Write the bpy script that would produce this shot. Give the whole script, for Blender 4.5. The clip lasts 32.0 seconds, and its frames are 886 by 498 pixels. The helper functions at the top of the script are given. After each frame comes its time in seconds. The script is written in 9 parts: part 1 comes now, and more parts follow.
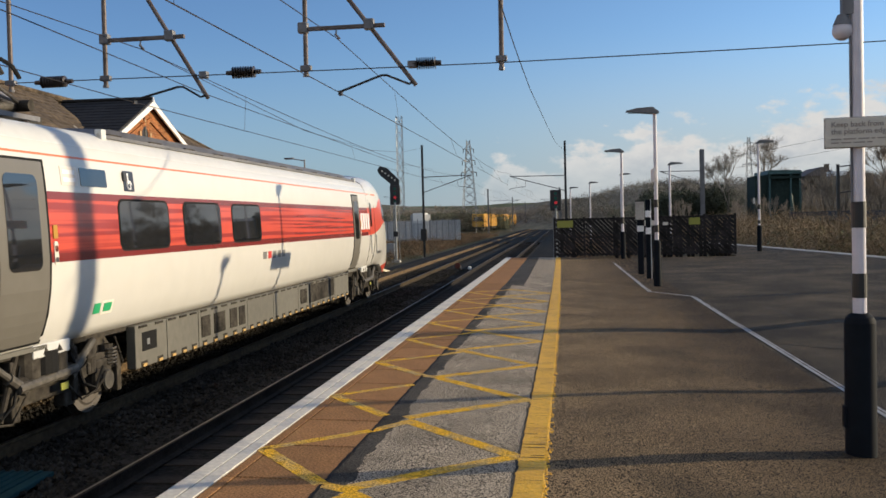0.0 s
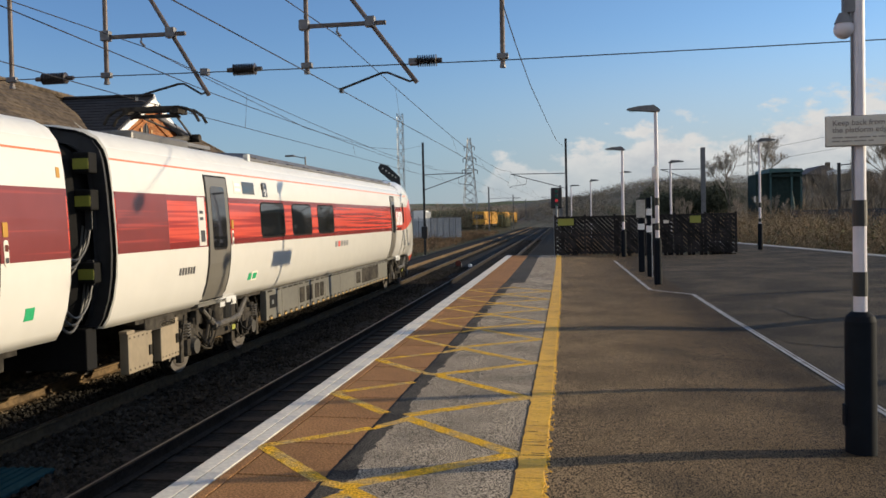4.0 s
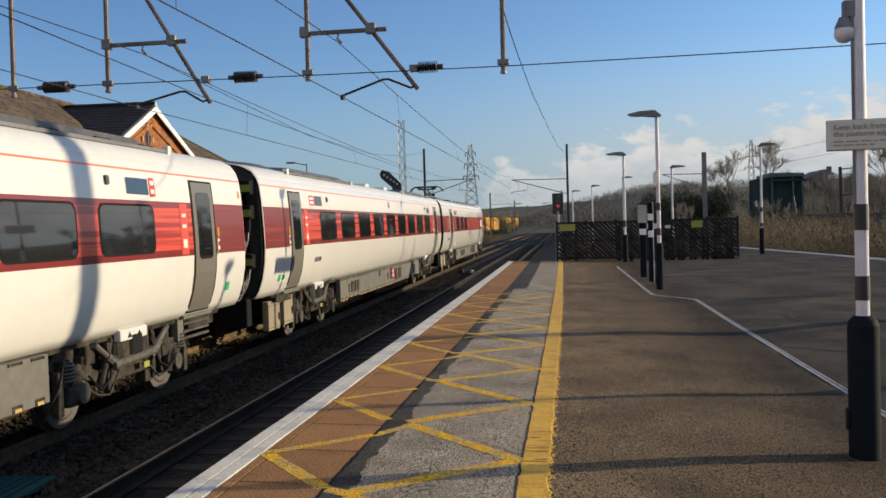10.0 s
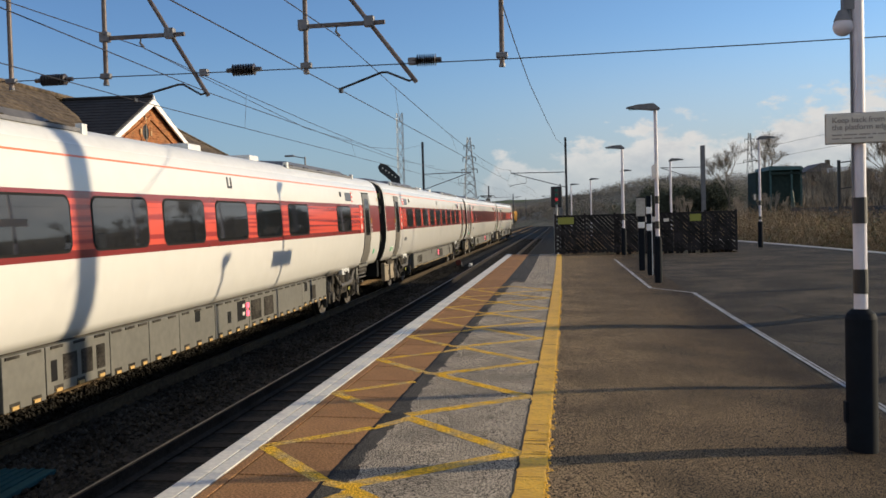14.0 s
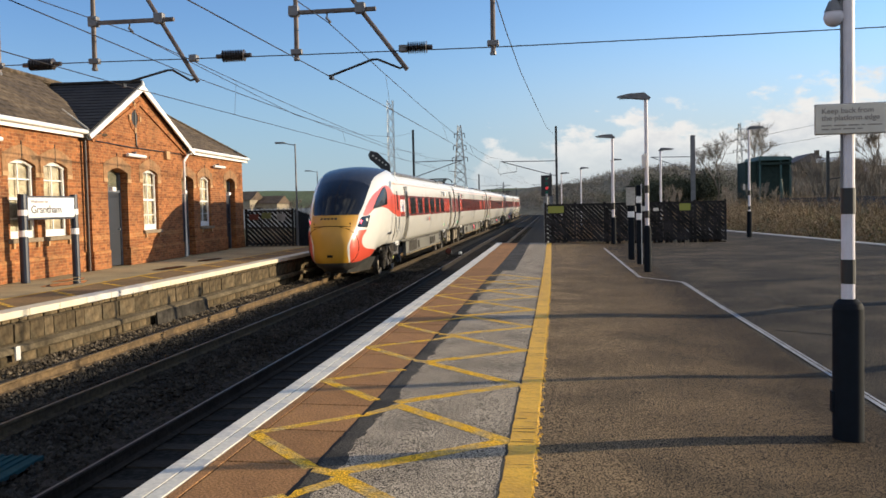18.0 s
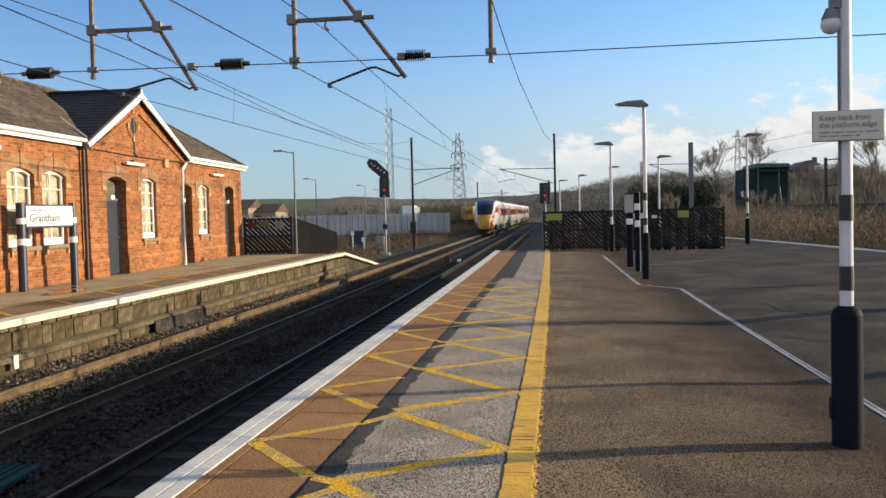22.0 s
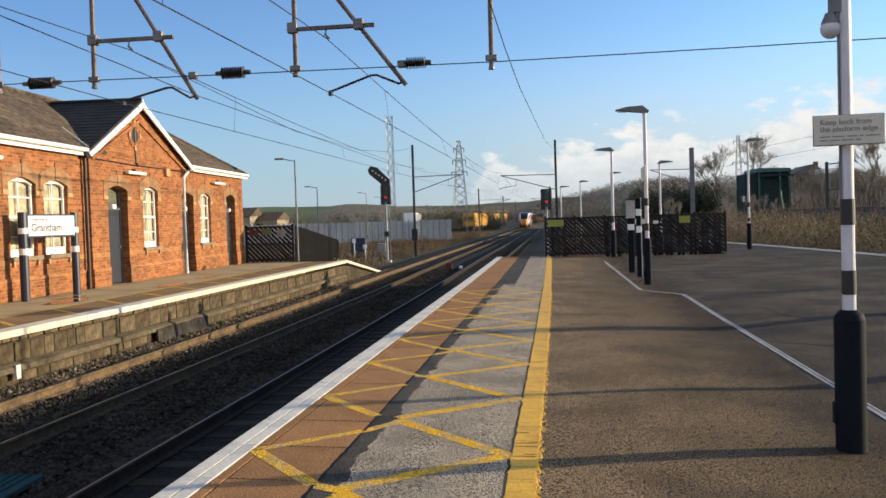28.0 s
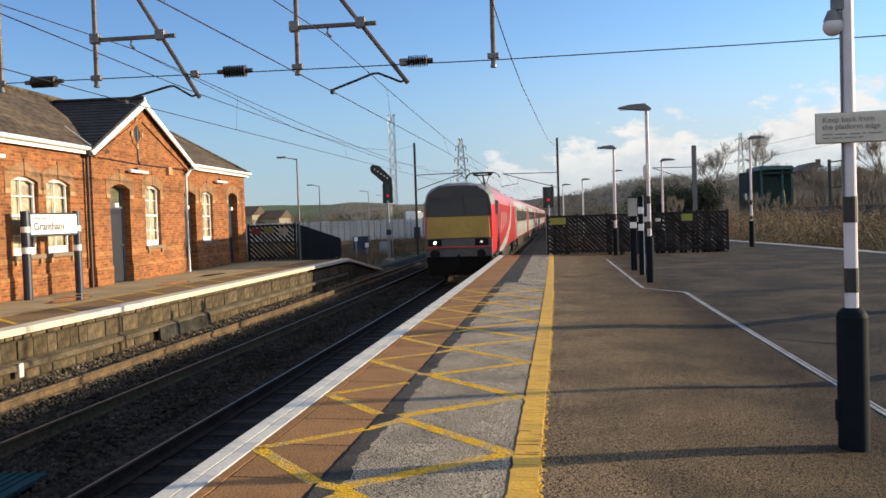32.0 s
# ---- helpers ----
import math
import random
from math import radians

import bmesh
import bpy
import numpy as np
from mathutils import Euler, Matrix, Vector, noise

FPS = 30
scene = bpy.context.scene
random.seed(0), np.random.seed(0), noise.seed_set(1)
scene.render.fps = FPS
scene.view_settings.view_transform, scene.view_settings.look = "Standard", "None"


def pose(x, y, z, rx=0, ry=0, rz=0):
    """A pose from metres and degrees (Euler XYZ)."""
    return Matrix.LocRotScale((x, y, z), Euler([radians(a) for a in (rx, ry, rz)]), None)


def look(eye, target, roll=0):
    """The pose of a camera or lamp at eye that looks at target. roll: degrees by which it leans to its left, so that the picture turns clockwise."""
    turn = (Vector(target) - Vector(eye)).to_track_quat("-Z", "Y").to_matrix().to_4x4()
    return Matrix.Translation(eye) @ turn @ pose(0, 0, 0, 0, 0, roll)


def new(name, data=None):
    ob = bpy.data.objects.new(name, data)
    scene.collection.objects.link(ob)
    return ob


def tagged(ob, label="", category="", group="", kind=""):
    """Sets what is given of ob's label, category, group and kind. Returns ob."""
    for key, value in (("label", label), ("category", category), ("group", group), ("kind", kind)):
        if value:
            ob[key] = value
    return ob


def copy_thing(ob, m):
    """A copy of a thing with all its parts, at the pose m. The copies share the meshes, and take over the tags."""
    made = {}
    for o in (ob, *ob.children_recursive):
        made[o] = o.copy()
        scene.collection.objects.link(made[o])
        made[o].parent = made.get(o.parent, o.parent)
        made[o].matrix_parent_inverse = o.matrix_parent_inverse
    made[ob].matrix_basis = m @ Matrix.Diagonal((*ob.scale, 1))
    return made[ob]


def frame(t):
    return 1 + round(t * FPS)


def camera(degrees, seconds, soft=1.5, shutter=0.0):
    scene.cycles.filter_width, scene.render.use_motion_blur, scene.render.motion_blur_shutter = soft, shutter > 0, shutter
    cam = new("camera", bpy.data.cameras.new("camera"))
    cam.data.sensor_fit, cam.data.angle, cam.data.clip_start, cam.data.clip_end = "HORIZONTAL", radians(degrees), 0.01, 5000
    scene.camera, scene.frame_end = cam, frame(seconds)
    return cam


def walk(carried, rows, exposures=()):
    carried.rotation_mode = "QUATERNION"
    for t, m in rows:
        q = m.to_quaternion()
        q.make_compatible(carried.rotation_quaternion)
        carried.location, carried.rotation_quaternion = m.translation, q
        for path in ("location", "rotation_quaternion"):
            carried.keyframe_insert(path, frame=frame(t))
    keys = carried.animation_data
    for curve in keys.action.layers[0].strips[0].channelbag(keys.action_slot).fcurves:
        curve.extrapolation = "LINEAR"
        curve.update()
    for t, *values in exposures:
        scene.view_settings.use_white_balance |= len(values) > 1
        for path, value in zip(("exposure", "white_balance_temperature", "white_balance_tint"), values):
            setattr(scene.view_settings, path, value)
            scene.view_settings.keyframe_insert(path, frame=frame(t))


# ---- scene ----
# ---------------------------------------------------------------- camera
EYE = Vector((0.0, 0.0, 1.449))
cam = camera(52.3, 32.0, soft=1.6)
# seconds, turn to the right, tilt up, lean, in degrees
TURNS = [
    (0, -8.04, -1.75, -1.47), (0.5, -8.03, -1.68, -1.45), (1, -8.09, -1.74, -1.43), (1.5, -8.06, -1.82, -1.49),
    (2, -8.05, -1.91, -1.44), (2.5, -8.05, -1.95, -1.44), (3, -8.04, -1.95, -1.42), (3.5, -8.05, -1.93, -1.37),
    (5.5, -8.15, -1.82, -1.35), (6, -8.09, -1.79, -1.41), (6.5, -8.14, -1.76, -1.39), (7, -8.30, -1.90, -1.33),
    (7.5, -8.39, -1.87, -1.30), (8, -8.43, -1.83, -1.43), (8.5, -8.44, -1.75, -1.56), (9, -8.49, -1.64, -1.59),
    (9.5, -8.38, -1.58, -1.58), (10, -8.18, -1.51, -1.64), (10.5, -8.07, -1.56, -1.68), (11, -8.03, -1.61, -1.69),
    (11.5, -7.97, -1.61, -1.63), (12, -8.05, -1.62, -1.61), (12.5, -8.18, -1.65, -1.64), (13, -8.22, -1.83, -1.71),
    (13.5, -8.19, -1.94, -1.67), (14, -8.10, -1.94, -1.63), (14.5, -8.03, -2.09, -1.50), (16.5, -7.92, -2.15, -1.17),
    (17, -7.75, -2.34, -1.22), (17.5, -7.57, -2.57, -1.24), (18, -7.48, -2.71, -1.29), (18.5, -7.47, -2.72, -1.40),
    (19, -7.44, -2.72, -1.36), (19.5, -7.43, -2.71, -1.28), (20, -7.44, -2.64, -1.24), (20.5, -7.47, -2.50, -1.27),
    (21, -7.46, -2.43, -1.35), (21.5, -7.39, -2.29, -1.39), (22, -7.38, -2.23, -1.41), (22.5, -7.41, -2.22, -1.45),
    (23, -7.46, -2.22, -1.42), (23.5, -7.49, -2.22, -1.42), (24, -7.50, -2.21, -1.45), (24.5, -7.51, -2.18, -1.45),
    (25, -7.49, -2.12, -1.44), (25.5, -7.46, -2.04, -1.49), (27.5, -7.41, -1.79, -1.78), (28, -7.47, -1.79, -1.80),
    (28.5, -7.49, -1.84, -1.71), (29, -7.52, -1.94, -1.76), (29.5, -7.49, -1.99, -1.68), (30, -7.43, -1.95, -1.62),
    (30.5, -7.46, -1.91, -1.64), (31, -7.43, -1.83, -1.72), (31.5, -7.54, -1.80, -1.82), (32, -7.61, -1.90, -1.87),
]


def held(yaw, tilt, lean):
    a, b = radians(yaw), radians(tilt)
    ahead = Vector((math.sin(a) * math.cos(b), math.cos(a) * math.cos(b), math.sin(b)))
    return look(EYE, EYE + ahead, 0) @ pose(0, 0, 0, 0, 0, -lean * LEAN_SIGN)


LEAN_SIGN = -1
walk(cam, [(t, held(a, b, c)) for t, a, b, c in TURNS], exposures=[(0, 0.19), (14, 0.19), (17, 0.19), (18, 0.50), (20, 0.58), (32, 0.58)])

# ---------------------------------------------------------------- world, sun
SUN_EL = radians(11.2)
SUN_FLAT = Vector((0.938, 0.347, 0)).normalized()
SUN_DIR = (SUN_FLAT * math.cos(SUN_EL) + Vector((0, 0, math.sin(SUN_EL)))).normalized()

world = bpy.data.worlds.new("sky")
scene.world = world
world.use_nodes = True
wn, wl = world.node_tree.nodes, world.node_tree.links
wn.clear()
w_out = wn.new("ShaderNodeOutputWorld")
w_bg = wn.new("ShaderNodeBackground")
w_sky = wn.new("ShaderNodeTexSky")
w_sky.sky_type = "NISHITA"
w_sky.sun_disc = False
w_sky.sun_elevation = SUN_EL
w_sky.sun_rotation = math.atan2(SUN_DIR.x, SUN_DIR.y)
w_sky.altitude, w_sky.air_density, w_sky.dust_density, w_sky.ozone_density = 50, 1.0, 0.1, 3.5
w_bg.inputs["Strength"].default_value = 0.123
# sky tint, thin haze at the horizon, a cumulus bank to the right and unseen fill cloud behind
def sky_node(kind, **values):
    node = wn.new(kind)
    for key, value in values.items():
        node.inputs[key.replace("_", " ")].default_value = value
    return node


def sky_math(op, a, b, c=None):
    node = wn.new("ShaderNodeMath")
    node.operation = op
    for i, v in enumerate((a, b, c)):
        if v is None:
            continue
        if isinstance(v, (int, float)):
            node.inputs[i].default_value = v
        else:
            wl.new(v, node.inputs[i])
    return node.outputs[0]


def sky_range(value, a, b, c, d, smooth=False):
    node = wn.new("ShaderNodeMapRange")
    if smooth:
        node.interpolation_type = "SMOOTHSTEP"
    for key, v in (("From Min", a), ("From Max", b), ("To Min", c), ("To Max", d)):
        node.inputs[key].default_value = v
    wl.new(value, node.inputs["Value"])
    return node.outputs[0]


def sky_mix(fac, a, b, blend="MIX"):
    node = wn.new("ShaderNodeMix")
    node.data_type, node.blend_type = "RGBA", blend
    for key, v in (("Factor", fac), ("A", a), ("B", b)):
        if isinstance(v, (int, float, tuple)):
            node.inputs[key].default_value = v
        else:
            wl.new(v, node.inputs[key])
    return node.outputs["Result"]


def sky_noise(scale, detail, rough):
    move = sky_node("ShaderNodeMapping", Scale=scale)
    wl.new(w_co.outputs["Generated"], move.inputs["Vector"])
    node = sky_node("ShaderNodeTexNoise", Scale=1.0, Detail=detail, Roughness=rough)
    wl.new(move.outputs["Vector"], node.inputs["Vector"])
    return node.outputs["Fac"]


w_co = wn.new("ShaderNodeTexCoord")
w_sep = wn.new("ShaderNodeSeparateXYZ")
wl.new(w_co.outputs["Generated"], w_sep.inputs[0])
w_x, w_y, w_z = w_sep.outputs["X"], w_sep.outputs["Y"], w_sep.outputs["Z"]
w_tone = sky_mix(sky_range(w_x, -0.5, 0.35, 0.0, 1.0), (0.98, 1.02, 1.20, 1), (1.36, 1.32, 1.40, 1))
w_blue = sky_mix(1.0, w_sky.outputs["Color"], w_tone, "MULTIPLY")
# haze: bluish on the left, whiter towards the sun
w_haze = sky_mix(sky_range(w_x, -0.25, 0.15, 0.0, 1.0, True), (1.95, 2.75, 3.60, 1), (3.2, 3.45, 3.75, 1))
w_veil = sky_math("MULTIPLY", sky_range(w_z, 0.21, 0.01, 0.0, 1.0, True), sky_range(w_x, -0.4, 0.1, 0.62, 0.88))
w_blue = sky_mix(w_veil, w_blue, w_haze)
# unseen broken cloud overhead, behind and to the sides, added to whiten the fill
w_fill_cloud = sky_math("ADD", sky_noise((7, 7, 17), 7, 0.55), sky_range(w_y, 0.6, 0.0, -0.25, 0.22))
w_blue = sky_mix(sky_range(w_fill_cloud, 0.60, 0.80, 0.0, 1.0), w_blue, (4.8, 4.9, 5.0, 1))
# the bank ahead: a ragged top edge, puffs above it, grey undersides
w_top = sky_range(w_x, -0.14, 0.30, 0.064, 0.116)
w_puff = sky_noise((15, 15, 30), 8, 0.60)
w_lump = sky_noise((34, 34, 60), 5, 0.55)
w_edge = sky_math("MULTIPLY_ADD", w_puff, 5.2, -2.6)
w_edge = sky_math("MULTIPLY_ADD", w_lump, 1.6, sky_math("SUBTRACT", w_edge, 0.8))
w_field = sky_math("ADD", sky_math("MULTIPLY", sky_math("SUBTRACT", w_top, w_z), 30.0), w_edge)
w_field = sky_math("ADD", w_field, sky_range(w_x, -0.125, -0.075, -2.6, 0.0, True))
w_field = sky_math("ADD", w_field, sky_range(w_y, 0.45, 0.75, -4.0, 0.0))
w_mask = sky_math("MULTIPLY", sky_range(w_field, 0.0, 0.75, 0.0, 1.0, True), sky_range(w_z, 0.03, 0.075, 0.35, 0.96, True))
w_lit = sky_math("ADD", sky_range(w_field, 0.2, 2.6, 0.95, 0.35), sky_math("MULTIPLY_ADD", w_lump, 1.3, -0.65))
w_cloud = sky_mix(sky_range(w_lit, 0.2, 0.95, 0.0, 1.0, True), (3.25, 3.45, 3.75, 1), (5.1, 5.0, 4.85, 1))
wl.new(sky_mix(w_mask, w_blue, w_cloud), w_bg.inputs["Color"])
wl.new(w_bg.outputs[0], w_out.inputs["Surface"])

sun = new("sun", bpy.data.lights.new("sun", "SUN"))
sun.data.energy, sun.data.angle, sun.data.color = 5.0, radians(0.55), (1.0, 0.825, 0.575)
sun.matrix_basis = look(SUN_DIR * 50, (0, 0, 0))


# ---------------------------------------------------------------- materials


def mat(name, color, rough=0.7, metal=0.0, vary=0.15, grain=40.0, patch=1.2, bump=0.0, tint=None, coat=0.0, random_piece=0.0, crisp=0.0):
    """A surface with fine grain and wide stains; tint is the stains' colour."""
    m = bpy.data.materials.new(name)
    m.use_nodes = True
    n, l = m.node_tree.nodes, m.node_tree.links
    b = n["Principled BSDF"]
    b.inputs["Roughness"].default_value, b.inputs["Metallic"].default_value = rough, metal
    b.inputs["Coat Weight"].default_value = coat
    b.inputs["Specular IOR Level"].default_value = 0.5 if rough < 0.7 else 0.10
    co = n.new("ShaderNodeTexCoord")
    fine, wide = n.new("ShaderNodeTexNoise"), n.new("ShaderNodeTexNoise")
    fine.inputs["Scale"].default_value, fine.inputs["Detail"].default_value = grain, 3
    if crisp > 0.1:
        fine.inputs["Detail"].default_value, fine.inputs["Roughness"].default_value = 6, 0.72
    wide.inputs["Scale"].default_value, wide.inputs["Detail"].default_value = patch, 5
    l.new(co.outputs["Object"], fine.inputs["Vector"])
    l.new(co.outputs["Object"], wide.inputs["Vector"])
    stains = n.new("ShaderNodeMapRange")
    stains.inputs["From Min"].default_value, stains.inputs["From Max"].default_value = 0.42, 0.68
    l.new(wide.outputs["Fac"], stains.inputs["Value"])
    mix = n.new("ShaderNodeMix")
    mix.data_type = "RGBA"
    c2 = tint if tint else tuple(max(0, c * (1 - 1.6 * vary)) for c in color)
    mix.inputs["A"].default_value, mix.inputs["B"].default_value = (*color, 1), (*c2, 1)
    l.new(stains.outputs[0], mix.inputs["Factor"])
    spread = n.new("ShaderNodeMapRange")
    spread.inputs["From Min"].default_value, spread.inputs["From Max"].default_value = 0.3 + crisp, 0.7 - crisp
    spread.inputs["To Min"].default_value, spread.inputs["To Max"].default_value = 1 - vary, 1 + vary
    l.new(fine.outputs["Fac"], spread.inputs["Value"])
    scale = n.new("ShaderNodeVectorMath")
    scale.operation = "SCALE"
    l.new(mix.outputs["Result"], scale.inputs[0])
    l.new(spread.outputs[0], scale.inputs["Scale"])
    last = scale.outputs[0]
    if random_piece:
        info = n.new("ShaderNodeObjectInfo")
        piece = n.new("ShaderNodeMapRange")
        piece.inputs["To Min"].default_value, piece.inputs["To Max"].default_value = 1 - random_piece, 1 + random_piece
        l.new(info.outputs["Random"], piece.inputs["Value"])
        again = n.new("ShaderNodeVectorMath")
        again.operation = "SCALE"
        l.new(last, again.inputs[0])
        l.new(piece.outputs[0], again.inputs["Scale"])
        last = again.outputs[0]
    l.new(last, b.inputs["Base Color"])
    if bump:
        bp = n.new("ShaderNodeBump")
        bp.inputs["Strength"].default_value, bp.inputs["Distance"].default_value = min(1, bump), 0.01
        l.new(fine.outputs["Fac"], bp.inputs["Height"])
        l.new(bp.outputs[0], b.inputs["Normal"])
    return m


def brick_mat(name, a, c, mortar, long=0.225, high=0.075):
    m = mat(name, a, 0.85, vary=0.38, grain=9, patch=1.3, bump=0.3, crisp=0.08, tint=tuple(0.50 * v for v in a))
    n, l = m.node_tree.nodes, m.node_tree.links
    b = n["Principled BSDF"]
    old = b.inputs["Base Color"].links[0].from_socket
    co = n.new("ShaderNodeTexCoord")
    sep, comb = n.new("ShaderNodeSeparateXYZ"), n.new("ShaderNodeCombineXYZ")
    add = n.new("ShaderNodeMath")
    l.new(co.outputs["Object"], sep.inputs[0])
    l.new(sep.outputs["X"], add.inputs[0])
    l.new(sep.outputs["Y"], add.inputs[1])
    l.new(add.outputs[0], comb.inputs["X"])
    l.new(sep.outputs["Z"], comb.inputs["Y"])
    br = n.new("ShaderNodeTexBrick")
    br.inputs["Scale"].default_value = 1.0
    br.inputs["Brick Width"].default_value, br.inputs["Row Height"].default_value = long, high
    br.inputs["Mortar Size"].default_value, br.inputs["Mortar Smooth"].default_value = 0.007, 0.4
    br.inputs["Color1"].default_value, br.inputs["Color2"].default_value = (*a, 1), (*c, 1)
    br.inputs["Mortar"].default_value = (*mortar, 1)
    l.new(comb.outputs[0], br.inputs["Vector"])
    mix = n.new("ShaderNodeMix")
    mix.data_type, mix.blend_type = "RGBA", "MULTIPLY"
    mix.inputs["Factor"].default_value = 0.55
    l.new(br.outputs["Color"], mix.inputs["A"])
    gain = n.new("ShaderNodeVectorMath")
    gain.operation = "SCALE"
    gain.inputs["Scale"].default_value = 1.0 / max(a)
    l.new(old, gain.inputs[0])
    l.new(gain.outputs[0], mix.inputs["B"])
    l.new(mix.outputs["Result"], b.inputs["Base Color"])
    bp = n.new("ShaderNodeBump")
    bp.inputs["Strength"].default_value, bp.inputs["Distance"].default_value = 0.6, 0.01
    bp.invert = True
    l.new(br.outputs["Fac"], bp.inputs["Height"])
    l.new(bp.outputs[0], b.inputs["Normal"])
    return m


def glow(name, color, strength):
    m = bpy.data.materials.new(name)
    m.use_nodes = True
    b = m.node_tree.nodes["Principled BSDF"]
    b.inputs["Base Color"].default_value = (*color, 1)
    b.inputs["Emission Color"].default_value, b.inputs["Emission Strength"].default_value = (*color, 1), strength
    return m


def dark_glass(name, color=(0.012, 0.014, 0.018), rough=0.04):
    m = bpy.data.materials.new(name)
    m.use_nodes = True
    b = m.node_tree.nodes["Principled BSDF"]
    b.inputs["Base Color"].default_value, b.inputs["Roughness"].default_value = (*color, 1), rough
    b.inputs["IOR"].default_value = 2.2
    return m


def clear_glass(name):
    """Thin glass: mostly clear, glossy by its angle."""
    m = bpy.data.materials.new(name)
    m.use_nodes = True
    n, l = m.node_tree.nodes, m.node_tree.links
    n.remove(n["Principled BSDF"])
    clear, shine, mix, fr = n.new("ShaderNodeBsdfTransparent"), n.new("ShaderNodeBsdfGlossy"), n.new("ShaderNodeMixShader"), n.new("ShaderNodeFresnel")
    clear.inputs["Color"].default_value = (0.85, 0.87, 0.86, 1)
    shine.inputs["Roughness"].default_value = 0.03
    fr.inputs["IOR"].default_value = 1.6
    l.new(fr.outputs[0], mix.inputs[0])
    l.new(clear.outputs[0], mix.inputs[1])
    l.new(shine.outputs[0], mix.inputs[2])
    l.new(mix.outputs[0], n["Material Output"].inputs["Surface"])
    return m


M_TARMAC = mat("tarmac", (0.166, 0.118, 0.068), 0.85, vary=1.0, crisp=0.17, grain=88, patch=1.1, bump=0.9, tint=(0.094, 0.069, 0.042))
M_OLD_TARMAC = mat("old_tarmac", (0.036, 0.030, 0.023), 0.85, vary=0.95, crisp=0.15, grain=85, patch=0.75, bump=0.7, tint=(0.086, 0.069, 0.048))


def darker_side(m, x0, x1, color):
    """Multiplies the colour darker between x0 and x1, with an uneven border."""
    n, l = m.node_tree.nodes, m.node_tree.links
    b = n["Principled BSDF"]
    old = b.inputs["Base Color"].links[0].from_socket
    co, sep, nz = n.new("ShaderNodeTexCoord"), n.new("ShaderNodeSeparateXYZ"), n.new("ShaderNodeTexNoise")
    nz.inputs["Scale"].default_value, nz.inputs["Detail"].default_value = 0.9, 6
    add, rp, mx = n.new("ShaderNodeMath"), n.new("ShaderNodeMapRange"), n.new("ShaderNodeMix")
    rp.inputs["From Min"].default_value, rp.inputs["From Max"].default_value = x0 + 0.75, x1 + 0.75
    rp.inputs["To Max"].default_value = 0.92
    add.operation = "MULTIPLY_ADD"
    add.inputs[1].default_value = 1.5
    mx.data_type, mx.blend_type = "RGBA", "MULTIPLY"
    mx.inputs["B"].default_value = (*color, 1)
    l.new(co.outputs["Object"], sep.inputs[0])
    l.new(co.outputs["Object"], nz.inputs["Vector"])
    l.new(nz.outputs["Fac"], add.inputs[0])
    l.new(sep.outputs["X"], add.inputs[2])
    l.new(add.outputs[0], rp.inputs["Value"])
    l.new(rp.outputs[0], mx.inputs["Factor"])
    l.new(old, mx.inputs["A"])
    l.new(mx.outputs["Result"], b.inputs["Base Color"])


darker_side(M_TARMAC, 0.3, 2.0, (0.25, 0.25, 0.27))
M_BLACKTOP = mat("blacktop_patch", (0.070, 0.063, 0.053), 0.8, vary=0.75, crisp=0.12, grain=80, patch=1.7, bump=0.8, tint=(0.034, 0.031, 0.027))
M_GREY_GRIT = mat("grey_grit", (0.292, 0.246, 0.190), 0.85, vary=0.95, crisp=0.16, grain=95, patch=1.6, bump=0.8, tint=(0.185, 0.157, 0.122))
M_BROWN_SLAB = mat("brown_slab", (0.320, 0.165, 0.069), 0.8, vary=0.35, crisp=0.08, grain=70, patch=2.2, bump=0.3, tint=(0.235, 0.122, 0.055), random_piece=0.10)
M_WHITE_EDGE = mat("white_edge_paint", (0.66, 0.61, 0.51), 0.6, vary=0.12, grain=30, patch=2.5, bump=0.2, tint=(0.38, 0.38, 0.38), random_piece=0.04)
M_WHITE_FAR = mat("white_coping_paint", (0.66, 0.58, 0.43), 0.6, vary=0.06, grain=20, patch=2, bump=0.1)
M_WHITE_LINE = mat("worn_white_line", (0.40, 0.40, 0.41), 0.7, vary=0.3, grain=35, patch=3, bump=0.3, tint=(0.25, 0.25, 0.25))
M_YELLOW = mat("yellow_line_paint", (0.72, 0.40, 0.022), 0.6, vary=0.15, grain=45, patch=3.5, bump=0.5, tint=(0.56, 0.30, 0.022))
M_YELLOW_THIN = mat("worn_yellow_paint", (0.64, 0.36, 0.022), 0.7, vary=0.55, crisp=0.13, grain=70, patch=6, bump=0.5, tint=(0.40, 0.29, 0.13))
M_KERB = mat("concrete_coping", (0.42, 0.40, 0.36), 0.8, vary=0.15, grain=20, patch=1, bump=0.3)
# bed, sleepers and dark stones hold the platform's shade; brown stones hold sunlight
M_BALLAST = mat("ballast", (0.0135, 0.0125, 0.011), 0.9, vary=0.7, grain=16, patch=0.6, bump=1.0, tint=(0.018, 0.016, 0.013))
M_STONE_SHADED = mat("shaded_ballast_stone", (0.026, 0.024, 0.021), 0.9, vary=0.6, grain=9, patch=0.7, bump=0.5, tint=(0.0155, 0.014, 0.012))
M_STONE_SUNLIT = mat("sunlit_brown_stone", (0.112, 0.088, 0.060), 0.9, vary=0.75, grain=9, patch=7, bump=0.5, tint=(0.032, 0.026, 0.019))


